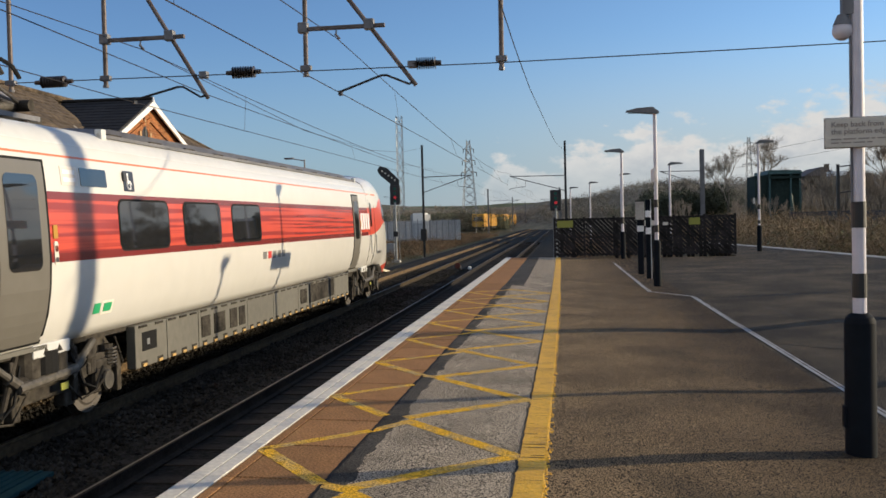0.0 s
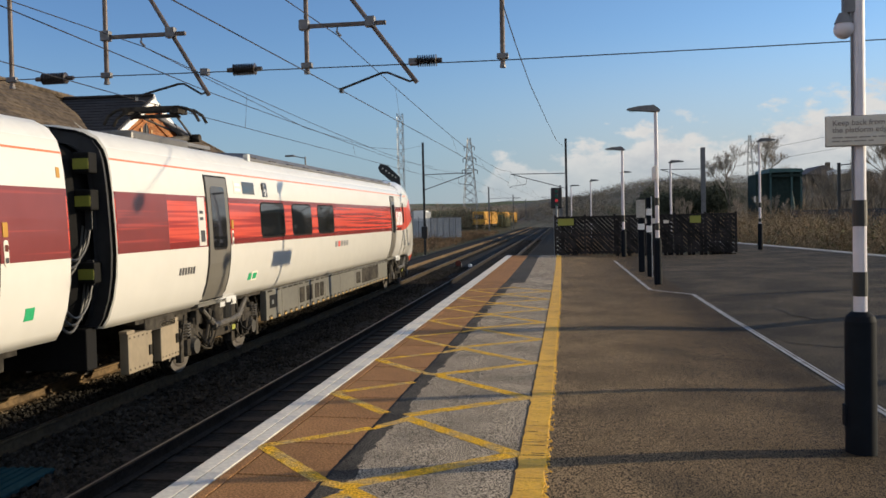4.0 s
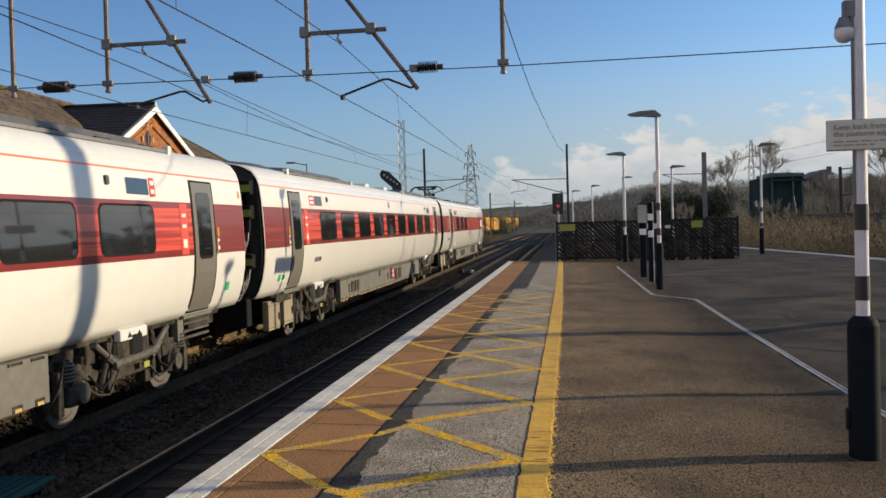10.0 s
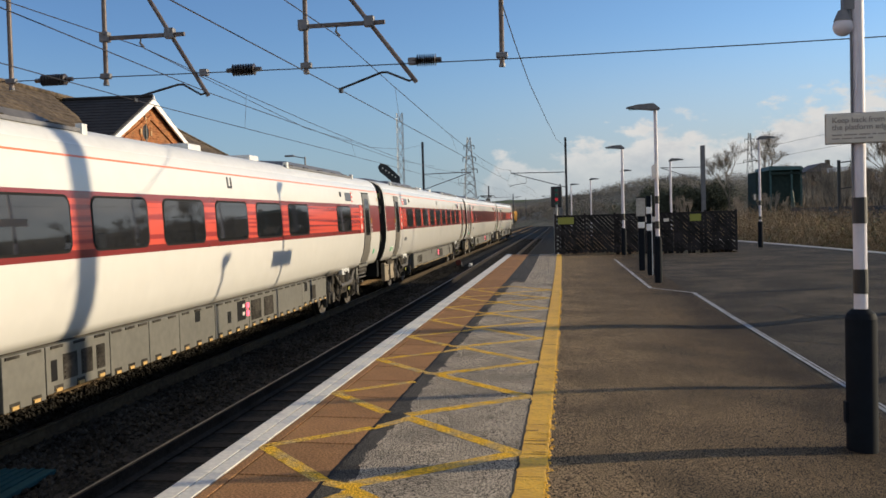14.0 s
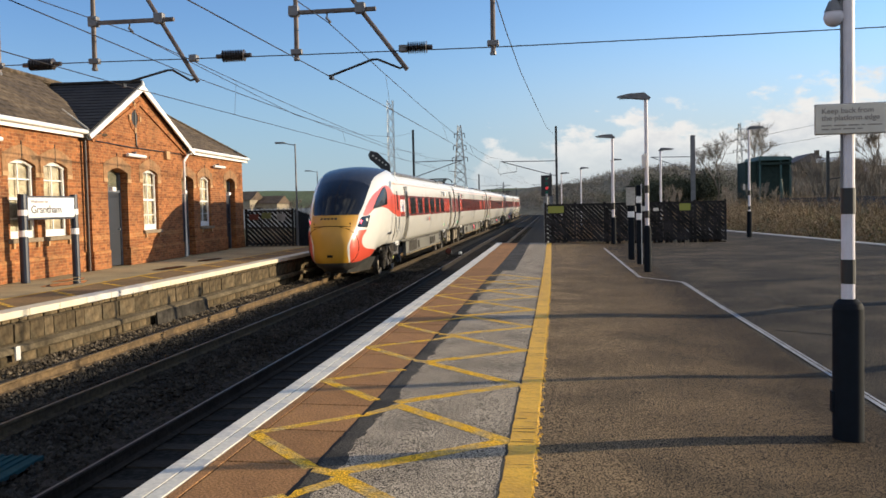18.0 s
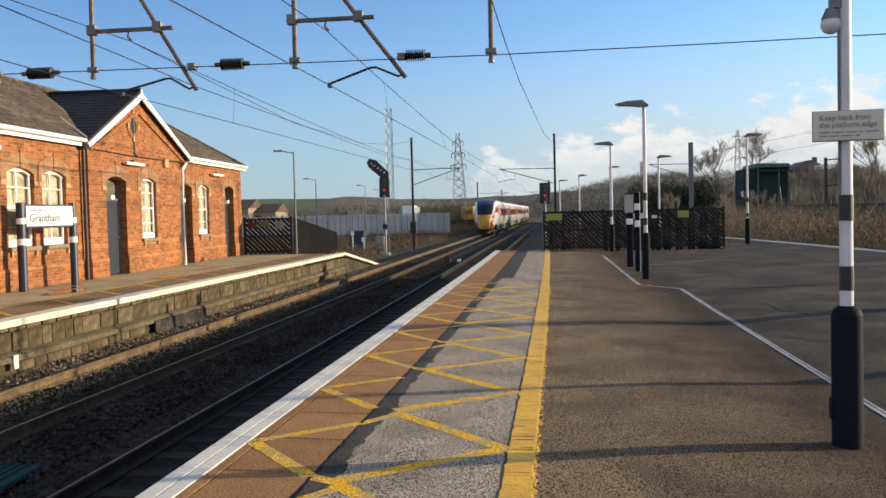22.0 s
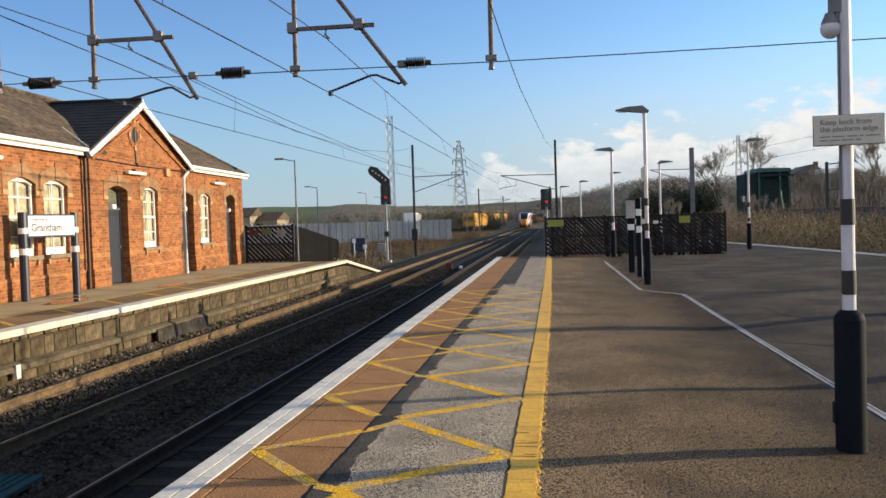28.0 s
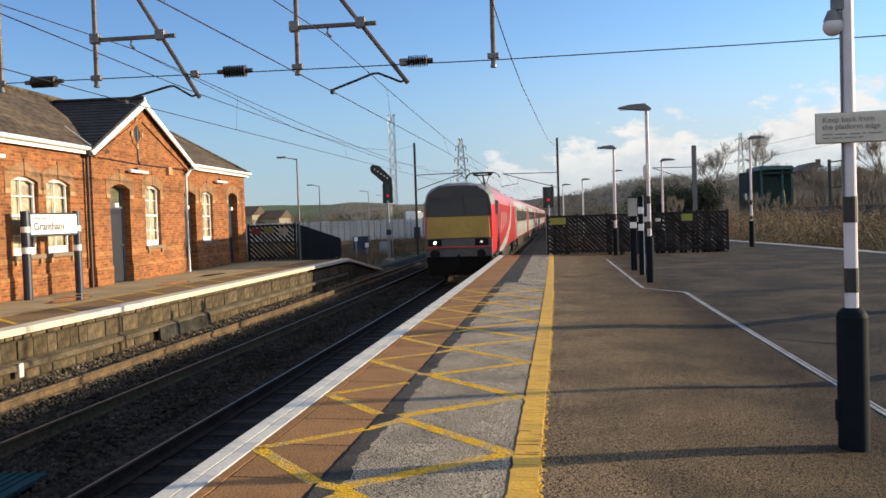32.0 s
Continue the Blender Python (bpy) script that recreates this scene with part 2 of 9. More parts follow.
def per_stone(m, low, high):
    """Loose stones differ from one another in tone."""
    n, l = m.node_tree.nodes, m.node_tree.links
    b = n["Principled BSDF"]
    old = b.inputs["Base Color"].links[0].from_socket
    g, r, k = n.new("ShaderNodeNewGeometry"), n.new("ShaderNodeMapRange"), n.new("ShaderNodeVectorMath")
    r.inputs["To Min"].default_value, r.inputs["To Max"].default_value = low, high
    k.operation = "SCALE"
    l.new(g.outputs["Random Per Island"], r.inputs["Value"])
    l.new(old, k.inputs[0])
    l.new(r.outputs[0], k.inputs["Scale"])
    l.new(k.outputs[0], b.inputs["Base Color"])


per_stone(M_STONE_SHADED, 0.45, 1.7)
per_stone(M_STONE_SUNLIT, 0.35, 1.75)
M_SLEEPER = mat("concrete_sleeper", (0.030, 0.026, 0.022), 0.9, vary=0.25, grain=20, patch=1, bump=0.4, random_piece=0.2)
M_RAIL_TOP = mat("polished_rail", (0.17, 0.145, 0.115), 0.48, 1.0, vary=0.08, grain=30)
# darker copies of the rail side, with the platform's shadow put into the colour
M_RAIL_SHADE_A = mat("shaded_rail_side", (0.030, 0.024, 0.019), 0.8, vary=0.3, grain=20, patch=2)
M_RAIL_SHADE_B = mat("shaded_brown_rail_side", (0.062, 0.046, 0.027), 0.85, vary=0.35, grain=12, patch=2, tint=(0.040, 0.031, 0.021))
M_RUST = mat("rusty_rail_side", (0.150, 0.103, 0.056), 0.85, vary=0.35, grain=12, patch=2, tint=(0.075, 0.054, 0.034))
M_WALLSTONE = mat("platform_wall_stone", (0.114, 0.084, 0.049), 0.9, vary=0.45, grain=9, patch=2.2, bump=0.8, tint=(0.075, 0.062, 0.040), random_piece=0.32)
M_MORTAR = mat("wall_mortar", (0.075, 0.06, 0.04), 0.95, vary=0.3, grain=20, patch=1.5, bump=0.5)
M_EARTH = mat("rough_ground", (0.085, 0.072, 0.045), 0.95, vary=0.4, grain=4, patch=0.12, bump=0.6, tint=(0.06, 0.065, 0.03))
# far field and far wood: paler than their own colour, for distance haze
M_FIELD = mat("far_field", (0.12, 0.15, 0.075), 0.95, vary=0.3, grain=0.3, patch=0.01, tint=(0.075, 0.07, 0.045))
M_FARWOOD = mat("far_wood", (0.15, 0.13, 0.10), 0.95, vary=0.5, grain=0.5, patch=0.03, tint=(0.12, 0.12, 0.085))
M_BRICK = brick_mat("red_brick", (0.385, 0.205, 0.098), (0.20, 0.096, 0.052), (0.37, 0.26, 0.16))
M_BANDBRICK = brick_mat("pale_band_brick", (0.47, 0.275, 0.135), (0.32, 0.165, 0.080), (0.42, 0.30, 0.18))
M_ARCH = mat("brown_arch_stone", (0.34, 0.185, 0.092), 0.9, vary=0.25, grain=12, patch=3, bump=0.3, tint=(0.20, 0.125, 0.07))
M_DULLRED = mat("faded_red_notice", (0.13, 0.045, 0.036), 0.7, vary=0.15)
M_DULLLIME = mat("faded_lime_notice", (0.15, 0.155, 0.065), 0.7, vary=0.15)
M_BUFF = mat("buff_stone_trim", (0.47, 0.30, 0.16), 0.9, vary=0.15, grain=20, patch=2, bump=0.3)
M_SLATE = mat("grey_slate_roof", (0.120, 0.092, 0.064), 0.8, vary=0.35, crisp=0.08, grain=7, patch=0.9, bump=0.4, tint=(0.072, 0.058, 0.046), random_piece=0.12)
M_SLATE_DARK = mat("dark_slate", (0.038, 0.036, 0.036), 0.7, vary=0.2, grain=10, patch=1, random_piece=0.12)
M_WHITE = mat("white_gloss_paint", (0.80, 0.78, 0.74), 0.45, vary=0.05, grain=15, patch=1.5)
M_NAVY = mat("navy_paint", (0.020, 0.028, 0.050), 0.4, vary=0.12, grain=12, patch=1.5)
M_CORNERSHADE = mat("corner_shade_brown", (0.040, 0.020, 0.013), 0.6, vary=0.2, grain=12)
M_JAMB = mat("grey_jamb_paint", (0.085, 0.10, 0.125), 0.6, vary=0.1, grain=12)
M_FANBOARD = mat("fanlight_board", (0.20, 0.19, 0.14), 0.7, vary=0.15, grain=9)
M_GREYDOOR = mat("grey_door_paint", (0.016, 0.021, 0.032), 0.5, vary=0.1, grain=12)
M_BLACKIRON = mat("black_paint", (0.014, 0.015, 0.017), 0.45, vary=0.2, grain=14, patch=2)
M_GALV = mat("galvanised_steel", (0.27, 0.28, 0.29), 0.5, 0.7, vary=0.15, grain=14, patch=2)
M_STEEL_GREY = mat("grey_steel", (0.16, 0.16, 0.17), 0.55, 0.4, vary=0.15, grain=14, patch=1)
M_RUSTY_TUBE = mat("weathered_tube", (0.13, 0.108, 0.10), 0.6, 0.4, vary=0.25, grain=14, patch=2, tint=(0.085, 0.065, 0.058))
M_CERAMIC = mat("brown_insulator", (0.050, 0.040, 0.036), 0.25, vary=0.1)
M_WIRE = mat("copper_wire", (0.060, 0.052, 0.048), 0.5, 0.6, vary=0.1)
M_PANE = clear_glass("window_glass")
M_TRAINGLASS = dark_glass("tinted_train_glass", (0.012, 0.013, 0.015), 0.03)
M_WINDSCREEN = dark_glass("windscreen_glass", (0.010, 0.011, 0.014), 0.05)
M_WINDSCREEN.node_tree.nodes["Principled BSDF"].inputs["IOR"].default_value = 1.42
M_CREAM = mat("train_white_paint", (0.66, 0.645, 0.60), 0.22, vary=0.02, grain=3, patch=0.5, coat=0.4)
M_ROOFGREY = mat("train_roof_panel_grey", (0.105, 0.098, 0.090), 0.42, vary=0.25, grain=12, patch=1.5)
M_ROOFWHITE = mat("train_roof_paint", (0.62, 0.62, 0.60), 0.35, vary=0.05, grain=6, patch=0.6)
M_RED = mat("train_red_paint", (0.60, 0.080, 0.048), 0.25, vary=0.03, grain=3, patch=0.5, coat=0.4)
M_ORANGE = mat("train_red_stripe", (0.80, 0.17, 0.06), 0.3, vary=0.05)
M_DKRED = mat("train_dark_red_paint", (0.19, 0.026, 0.024), 0.25, vary=0.03, grain=3, coat=0.4)
M_DULLBAND = mat("train_dull_red_paint", (0.175, 0.030, 0.028), 0.3, vary=0.06, grain=3, patch=0.9, coat=0.3)
M_DOORGREY = mat("train_door_grey", (0.145, 0.135, 0.115), 0.35, vary=0.04, grain=6)
M_SKIRT = mat("train_skirt_grey", (0.125, 0.119, 0.098), 0.55, vary=0.12, grain=9, patch=0.8)
M_UNDER = mat("underframe_grime", (0.052, 0.046, 0.038), 0.8, vary=0.45, grain=10, patch=2)
M_BOGIE = mat("dusty_bogie", (0.058, 0.051, 0.041), 0.8, vary=0.5, grain=12, patch=3, tint=(0.034, 0.030, 0.026))
M_GRIMESTEEL = mat("grimy_steel", (0.085, 0.076, 0.063), 0.6, 0.2, vary=0.4, grain=14, patch=2)
M_BEIGE = mat("beige_equipment", (0.26, 0.21, 0.14), 0.6, vary=0.1, grain=9)
M_RUBBER = mat("black_rubber", (0.012, 0.012, 0.012), 0.7, vary=0.2)
M_TRAINYELLOW = mat("train_yellow_paint", (0.43, 0.22, 0.016), 0.42, vary=0.04, grain=3, coat=0.1)
M_WHEEL = mat("worn_wheel_steel", (0.17, 0.155, 0.14), 0.5, 0.7, vary=0.15)
M_SIGNWHITE = mat("sign_white", (0.80, 0.80, 0.80), 0.4, vary=0.03)
M_SIGNGREY = mat("sign_text_grey", (0.035, 0.035, 0.04), 0.5, vary=0.05)
M_LETTERGREY = mat("lettering_grey", (0.16, 0.155, 0.15), 0.5, vary=0.05)
M_SIGNLILAC = mat("sign_back_grey", (0.72, 0.66, 0.58), 0.5, vary=0.05)
M_GREENSIGN = mat("green_sign", (0.02, 0.35, 0.14), 0.5, vary=0.05)
M_LIME = mat("yellow_green_sign", (0.27, 0.28, 0.045), 0.5, vary=0.06)
M_REDLIGHT = glow("red_lamp", (0.62, 0.03, 0.04), 0.25)
M_GREENLIGHT = mat("dark_green_lens", (0.02, 0.10, 0.08), 0.2, vary=0.05)
M_HEADLIGHT = glow("headlamp", (1.0, 0.97, 0.9), 5.0)
M_TAIL = glow("tail_lamp", (1.0, 0.10, 0.16), 1.6)
M_WAGON = mat("yellow_wagon_paint", (0.62, 0.32, 0.03), 0.6, vary=0.15, grain=5, patch=0.8)
M_BARK = mat("bark", (0.17, 0.145, 0.115), 0.95, vary=0.3, grain=12, patch=2, bump=0.4)
# twig colours lifted and greyed to take in the haze
M_TWIG = mat("twigs", (0.33, 0.28, 0.225), 0.95, vary=0.3, grain=6, patch=0.5)
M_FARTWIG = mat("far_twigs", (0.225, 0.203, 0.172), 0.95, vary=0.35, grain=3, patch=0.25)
M_SCRUB = mat("dry_scrub", (0.27, 0.185, 0.108), 0.95, vary=0.5, grain=5, patch=0.4, tint=(0.13, 0.095, 0.06))
M_BRAMBLE = mat("dark_dead_bramble", (0.20, 0.132, 0.080), 0.95, vary=0.5, grain=5, patch=0.3, tint=(0.055, 0.045, 0.028))
M_DARKHEDGE = mat("dark_winter_hedge", (0.105, 0.090, 0.068), 0.95, vary=0.45, grain=3, patch=0.3, tint=(0.050, 0.052, 0.036))
M_STRAW = mat("pale_dead_stems", (0.33, 0.255, 0.165), 0.95, vary=0.4, grain=5, patch=0.5)
M_GRASSY = mat("winter_grass", (0.15, 0.155, 0.06), 0.95, vary=0.4, grain=8, patch=0.6, tint=(0.13, 0.10, 0.045))
M_GREENSHED = mat("dark_green_cladding", (0.028, 0.046, 0.042), 0.7, vary=0.15, grain=4, patch=0.4)
M_TEALSTEEL = mat("teal_steel", (0.045, 0.105, 0.105), 0.6, vary=0.15, grain=4)
M_ROOFTILE = mat("brown_roof_tile", (0.115, 0.085, 0.062), 0.85, vary=0.25, grain=3, patch=0.5)
M_CREAMWALL = mat("pale_rendered_wall", (0.29, 0.25, 0.185), 0.85, vary=0.15, grain=3, patch=0.5)
# grey-mauve roof, distance haze included in the colour
M_MAUVEROOF = mat("hazed_grey_roof", (0.16, 0.14, 0.135), 0.8, vary=0.2, grain=3, patch=0.4)
# conifer green made paler for the haze before it
M_EVERGREEN = mat("dark_conifer", (0.075, 0.084, 0.060), 0.95, vary=0.4, grain=2, patch=0.2)
M_SLATFENCE = mat("blackened_timber", (0.011, 0.010, 0.009), 0.9, vary=0.3, grain=12, patch=1.5, random_piece=0.35)
M_BLUEFENCE = mat("blue_grey_fence", (0.045, 0.060, 0.085), 0.7, vary=0.15, grain=4)
M_PALISADE = mat("galvanised_palisade", (0.42, 0.44, 0.46), 0.6, 0.1, vary=0.12, grain=5, random_piece=0.10)
M_WOODFENCE = mat("dark_timber", (0.034, 0.031, 0.031), 0.85, vary=0.3, grain=16, patch=2, random_piece=0.25)
M_PLASTIC_RED = mat("red_plastic", (0.55, 0.03, 0.02), 0.5, vary=0.1)
M_TEAL = mat("teal_grating", (0.012, 0.045, 0.055), 0.85, vary=0.15, grain=30)
# above leaf colour: haze is mixed into this green
M_IVYWOOD = mat("evergreen_wood", (0.14, 0.15, 0.105), 0.95, vary=0.4, grain=2, patch=0.2)
M_BACKDARK = mat("room_behind", (0.05, 0.045, 0.04), 0.9, vary=0.3, grain=2, patch=1)
M_LOCORED = mat("loco_red_paint", (0.55, 0.030, 0.035), 0.28, vary=0.05, grain=3, patch=0.5, coat=0.3)


# ---------------------------------------------------------------- mesh helpers
BEND_R = 2793.0
RAIL = -0.90          # rail top; the platform's edge is at 0
TRACK_A, TRACK_B = -3.63, -7.06   # centres of the near and the far track


def bend(y):
    """How far the tracks have swung to the left at y metres ahead."""
    if y < -60:
        return 3600 / (2 * BEND_R) + (-60 - y) * 60 / BEND_R
    if y < 40:
        return y * y / (2 * BEND_R)
    h0, h1 = 40 / BEND_R, 0.006
    if y < 70:
        return 1600 / (2 * BEND_R) + (y - 40) * (h0 + (h1 - h0) * (y - 40) / 60)
    return 1600 / (2 * BEND_R) + 15 * (h0 + h1) + (y - 70) * h1


def swing(y):
    """Heading of the tracks at y, degrees to the left."""
    return math.degrees(math.atan((bend(y + 0.5) - bend(y - 0.5))))


def fall(x, y=99.0):
    """Height of the near platform: a cross fall and a shallow gully along the white line."""
    gully = 0.062 * math.exp(-((x - 2.2) / 1.0) ** 2) * min(1.0, max(0.0, (18.0 - y) / 4.0))
    return -0.026 * min(max(x + 2.2, 0), 4.5) - gully


def mesh(bm, name, material, smooth=False):
    me = bpy.data.meshes.new(name)
    if smooth:
        for f in bm.faces:
            f.smooth = True
    bmesh.ops.recalc_face_normals(bm, faces=bm.faces[:])
    bm.to_mesh(me)
    bm.free()
    for m in (material if isinstance(material, (list, tuple)) else [material]):
        me.materials.append(m)
    return me


def thing(name, m=None, label="", category="", group="", kind=""):
    """An empty at the base of a thing, to carry its parts."""
    ob = new(name)
    ob.empty_display_size = 0.2
    if m is not None:
        ob.matrix_basis = m
    return tagged(ob, label, category, group, kind)


def part(name, bm, material, parent=None, label="", smooth=False, m=None):
    ob = new(name, mesh(bm, name, material, smooth) if isinstance(bm, bmesh.types.BMesh) else bm)
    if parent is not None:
        ob.parent = parent
    if m is not None:
        ob.matrix_basis = m
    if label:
        ob["label"] = label
    return ob


def solo(name, bm, material, label, category, group="", kind="", smooth=False, m=None):
    ob = part(name, bm, material, None, "", smooth, m)
    return tagged(ob, label, category, group, kind)


def box(x0, x1, y0, y1, z0, z1, bm=None, bev=0.0):
    bm = bm or bmesh.new()
    r = bmesh.ops.create_cube(bm, size=1)
    bmesh.ops.scale(bm, vec=(abs(x1 - x0), abs(y1 - y0), abs(z1 - z0)), verts=r["verts"])
    bmesh.ops.translate(bm, vec=((x0 + x1) / 2, (y0 + y1) / 2, (z0 + z1) / 2), verts=r["verts"])
    if bev:
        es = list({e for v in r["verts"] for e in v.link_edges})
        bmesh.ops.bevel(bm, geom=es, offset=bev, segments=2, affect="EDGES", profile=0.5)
    return bm


def rod(a, b, r, bm=None, n=8, r2=None):
    """A round bar from a to b."""
    bm = bm or bmesh.new()
    a, b = Vector(a), Vector(b)
    d = b - a
    c = bmesh.ops.create_cone(bm, cap_ends=True, segments=n, radius1=r, radius2=r if r2 is None else r2, depth=d.length)
    m = Matrix.Translation((a + b) / 2) @ d.to_track_quat("Z", "Y").to_matrix().to_4x4()
    bmesh.ops.transform(bm, matrix=m, verts=c["verts"])
    return bm


def tube(pts, r, bm=None, n=6):
    """A round bar along a polyline, with one skin."""
    bm = bm or bmesh.new()
    pts = [Vector(p) for p in pts]
    rings = []
    for i, p in enumerate(pts):
        d = (pts[min(i + 1, len(pts) - 1)] - pts[max(i - 1, 0)]).normalized()
        s = d.cross(Vector((0, 0, 1)))
        s = s.normalized() if s.length > 1e-4 else Vector((1, 0, 0))
        u = s.cross(d).normalized()
        rr = r[i] if isinstance(r, (list, tuple)) else r
        rings.append([bm.verts.new(p + rr * (math.cos(k * math.tau / n) * s + math.sin(k * math.tau / n) * u)) for k in range(n)])
    for q, w in zip(rings, rings[1:]):
        for k in range(n):
            bm.faces.new((q[k], q[(k + 1) % n], w[(k + 1) % n], w[k]))
    bm.faces.new(rings[0]), bm.faces.new(rings[-1][::-1])
    return bm


def loft(rings, bm=None, cap=True, closed=True, mats=None):
    """Skin over rings of points of equal count; mats gives a material index for each strip round the ring."""
    bm = bm or bmesh.new()
    vs = [[bm.verts.new(p) for p in r] for r in rings]
    n = len(vs[0])
    for a, b in zip(vs, vs[1:]):
        for k in range(n if closed else n - 1):
            f = bm.faces.new((a[k], a[(k + 1) % n], b[(k + 1) % n], b[k]))
            if mats:
                f.material_index = mats[k]
    if cap:
        for r in (vs[0], vs[-1]):
            f = bm.faces.new(r)
            if mats:
                f.material_index = mats[0]
    return bm


def prism(poly, axis, a, b, bm=None):
    """A flat outline (two coordinates a point) drawn out along axis x, y or z from a to b."""
    put = {"x": lambda p, t: (t, p[0], p[1]), "y": lambda p, t: (p[0], t, p[1]), "z": lambda p, t: (p[0], p[1], t)}[axis]
    return loft([[put(p, a) for p in poly], [put(p, b) for p in poly]], bm)


def strip(x0, x1, z, ys, bm=None, x_of=None):
    """A thin painted or laid strip that follows the bend; z may be a function of x."""
    bm = bm or bmesh.new()
    zz = z if callable(z) else (lambda x: z)
    rows = [[bm.verts.new((x - bend(y), y, zz(x))) for x in (x0, x1)] for y in ys]
    for a, b in zip(rows, rows[1:]):
        bm.faces.new((a[0], a[1], b[1], b[0]))
    return bm


def steps(a, b, d):
    n = max(1, int(math.ceil((b - a) / d)))
    return [a + (b - a) * i / n for i in range(n + 1)]


def letters(name, text, size, material, m, parent=None, depth=0.002, label=""):
    cu = bpy.data.curves.new(name, "FONT")
    cu.body, cu.size, cu.extrude, cu.offset = text, size, depth, size * 0.012
    cu.materials.append(material)
    ob = new(name, cu)
    ob.parent = parent
    ob.matrix_basis = m
    if label:
        ob["label"] = label
    return ob


# ---------------------------------------------------------------- ground and tracks
bm = bmesh.new()
xs = [-2600, -900, -300, -120, -60, -30, -14, -9.6]
ys = [-900, -200, -60, -20, 0, 20, 40, 60, 80, 100, 120, 160, 220, 320, 500, 900, 2600]


def ground_z(x, y):
    z = -1.20
    if x < -14:
        z += 0.25 * noise.noise((x * 0.02, y * 0.02, 3)) + (0.15 if y > 45 else 0)
    if x > 9:
        z += min((x - 9) * 0.05, 0.7)
    return z


xs = xs + [-9.0, -2.0, 3, 9, 14, 22, 35, 60, 120, 300, 900, 2600]
grid = [[bm.verts.new((x - (bend(y) if -20 < x < 12 and -60 < y < 500 else 0), y, ground_z(x, y))) for x in xs] for y in ys]
for a, b in zip(grid, grid[1:]):
    for i in range(len(xs) - 1):
        bm.faces.new((a[i], a[i + 1], b[i + 1], b[i]))
solo("ground", bm, M_EARTH, "rough brown railway land with winter grass", "ground", kind="structure", smooth=True)

# ballast: one shaped bed under both tracks
bm = bmesh.new()
prof = [(-9.2, -0.95), (-8.55, -0.93), (-8.25, -1.0), (-8.0, -1.07), (-5.6, -1.075), (-5.35, -1.12), (-5.1, -1.075), (-2.5, -1.085), (-2.2, -1.18)]
rows = []
for y in steps(-40, 420, 2.0):
    rows.append([bm.verts.new((x - bend(y), y, z + 0.012 * noise.noise((x * 3, y * 3, 0)))) for x, z in prof])
for a, b in zip(rows, rows[1:]):
    for i in range(len(prof) - 1):
        bm.faces.new((a[i], a[i + 1], b[i + 1], b[i]))
solo("ballast_bed", bm, M_BALLAST, "crushed stone ballast under the two tracks, darkened for the platform's shade", "ballast", kind="structure")

# dark cess right of the near track, past the platform's end
bm = bmesh.new()
rows = [[bm.verts.new((x - bend(y), y, z + 0.02 * noise.noise((x * 3, y * 2, 4)))) for x, z in ((-2.25, -1.15), (-1.6, -1.10), (-0.8, -1.12), (0.6, -1.14), (1.6, -1.19))] for y in steps(35.4, 260, 2.0)]
for a, b in zip(rows, rows[1:]):
    for i in range(4):
        bm.faces.new((a[i], a[i + 1], b[i + 1], b[i]))
solo("cess", bm, M_BALLAST, "dark strip of ballast beside the near track", "cess", kind="structure")

# loose stones on the bed, close to the camera
rng = random.Random(4)
black_v, black_f = [], []


def stone(x, y, z, r, into=None):
    verts, faces = into if into else (black_v, black_f)
    base = len(verts)
    a = rng.random() * 6.28
    for dx, dy, dz in ((1, 0, 0), (0, 1, 0), (-1, 0, 0), (0, -1, 0), (0.1, 0.1, 1), (0, 0, -1)):
        s = r * rng.uniform(0.65, 1.2)
        verts.append((x + s * (dx * math.cos(a) - dy * math.sin(a)), y + s * (dx * math.sin(a) + dy * math.cos(a)), z + s * dz * 0.8))
    for p, q in ((0, 1), (1, 2), (2, 3), (3, 0)):
        faces.append((base + p, base + q, base + 4))
        faces.append((base + q, base + p, base + 5))


# stones past the shadow's edge take the sunlit brown colour
brown = ([], [])
for i in range(34000):
    y = 6.5 + 40 * rng.random() ** 1.7
    x = rng.uniform(-8.52, -4.6)
    if i % 6 == 0:
        x = rng.uniform(-8.52, -7.95)
    near_rail = min(abs(x - TRACK_B - 0.75), abs(x - TRACK_B + 0.75), abs(x - TRACK_A + 0.75))
    if near_rail < 0.09:
        continue
    h = -1.075 + (0.02 if x < -5.2 else 0.0) + (0.03 * noise.noise((x * 1.5, y * 0.6, 7)))
    if x < -8.0:
        h += (-8.0 - x) * 0.24
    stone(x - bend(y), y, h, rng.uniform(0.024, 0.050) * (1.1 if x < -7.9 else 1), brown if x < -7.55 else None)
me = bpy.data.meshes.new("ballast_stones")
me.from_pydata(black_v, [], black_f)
me.materials.append(M_STONE_SHADED)
tagged(new("ballast_stones", me), "loose angular ballast stones, dark grey for the platform's shade", "ballast", kind="stuff")
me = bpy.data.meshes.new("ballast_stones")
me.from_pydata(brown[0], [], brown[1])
me.materials.append(M_STONE_SUNLIT)
tagged(new("ballast_stones", me), "loose brown ballast stones by the wall, sunlight put into their colour", "ballast", kind="stuff")

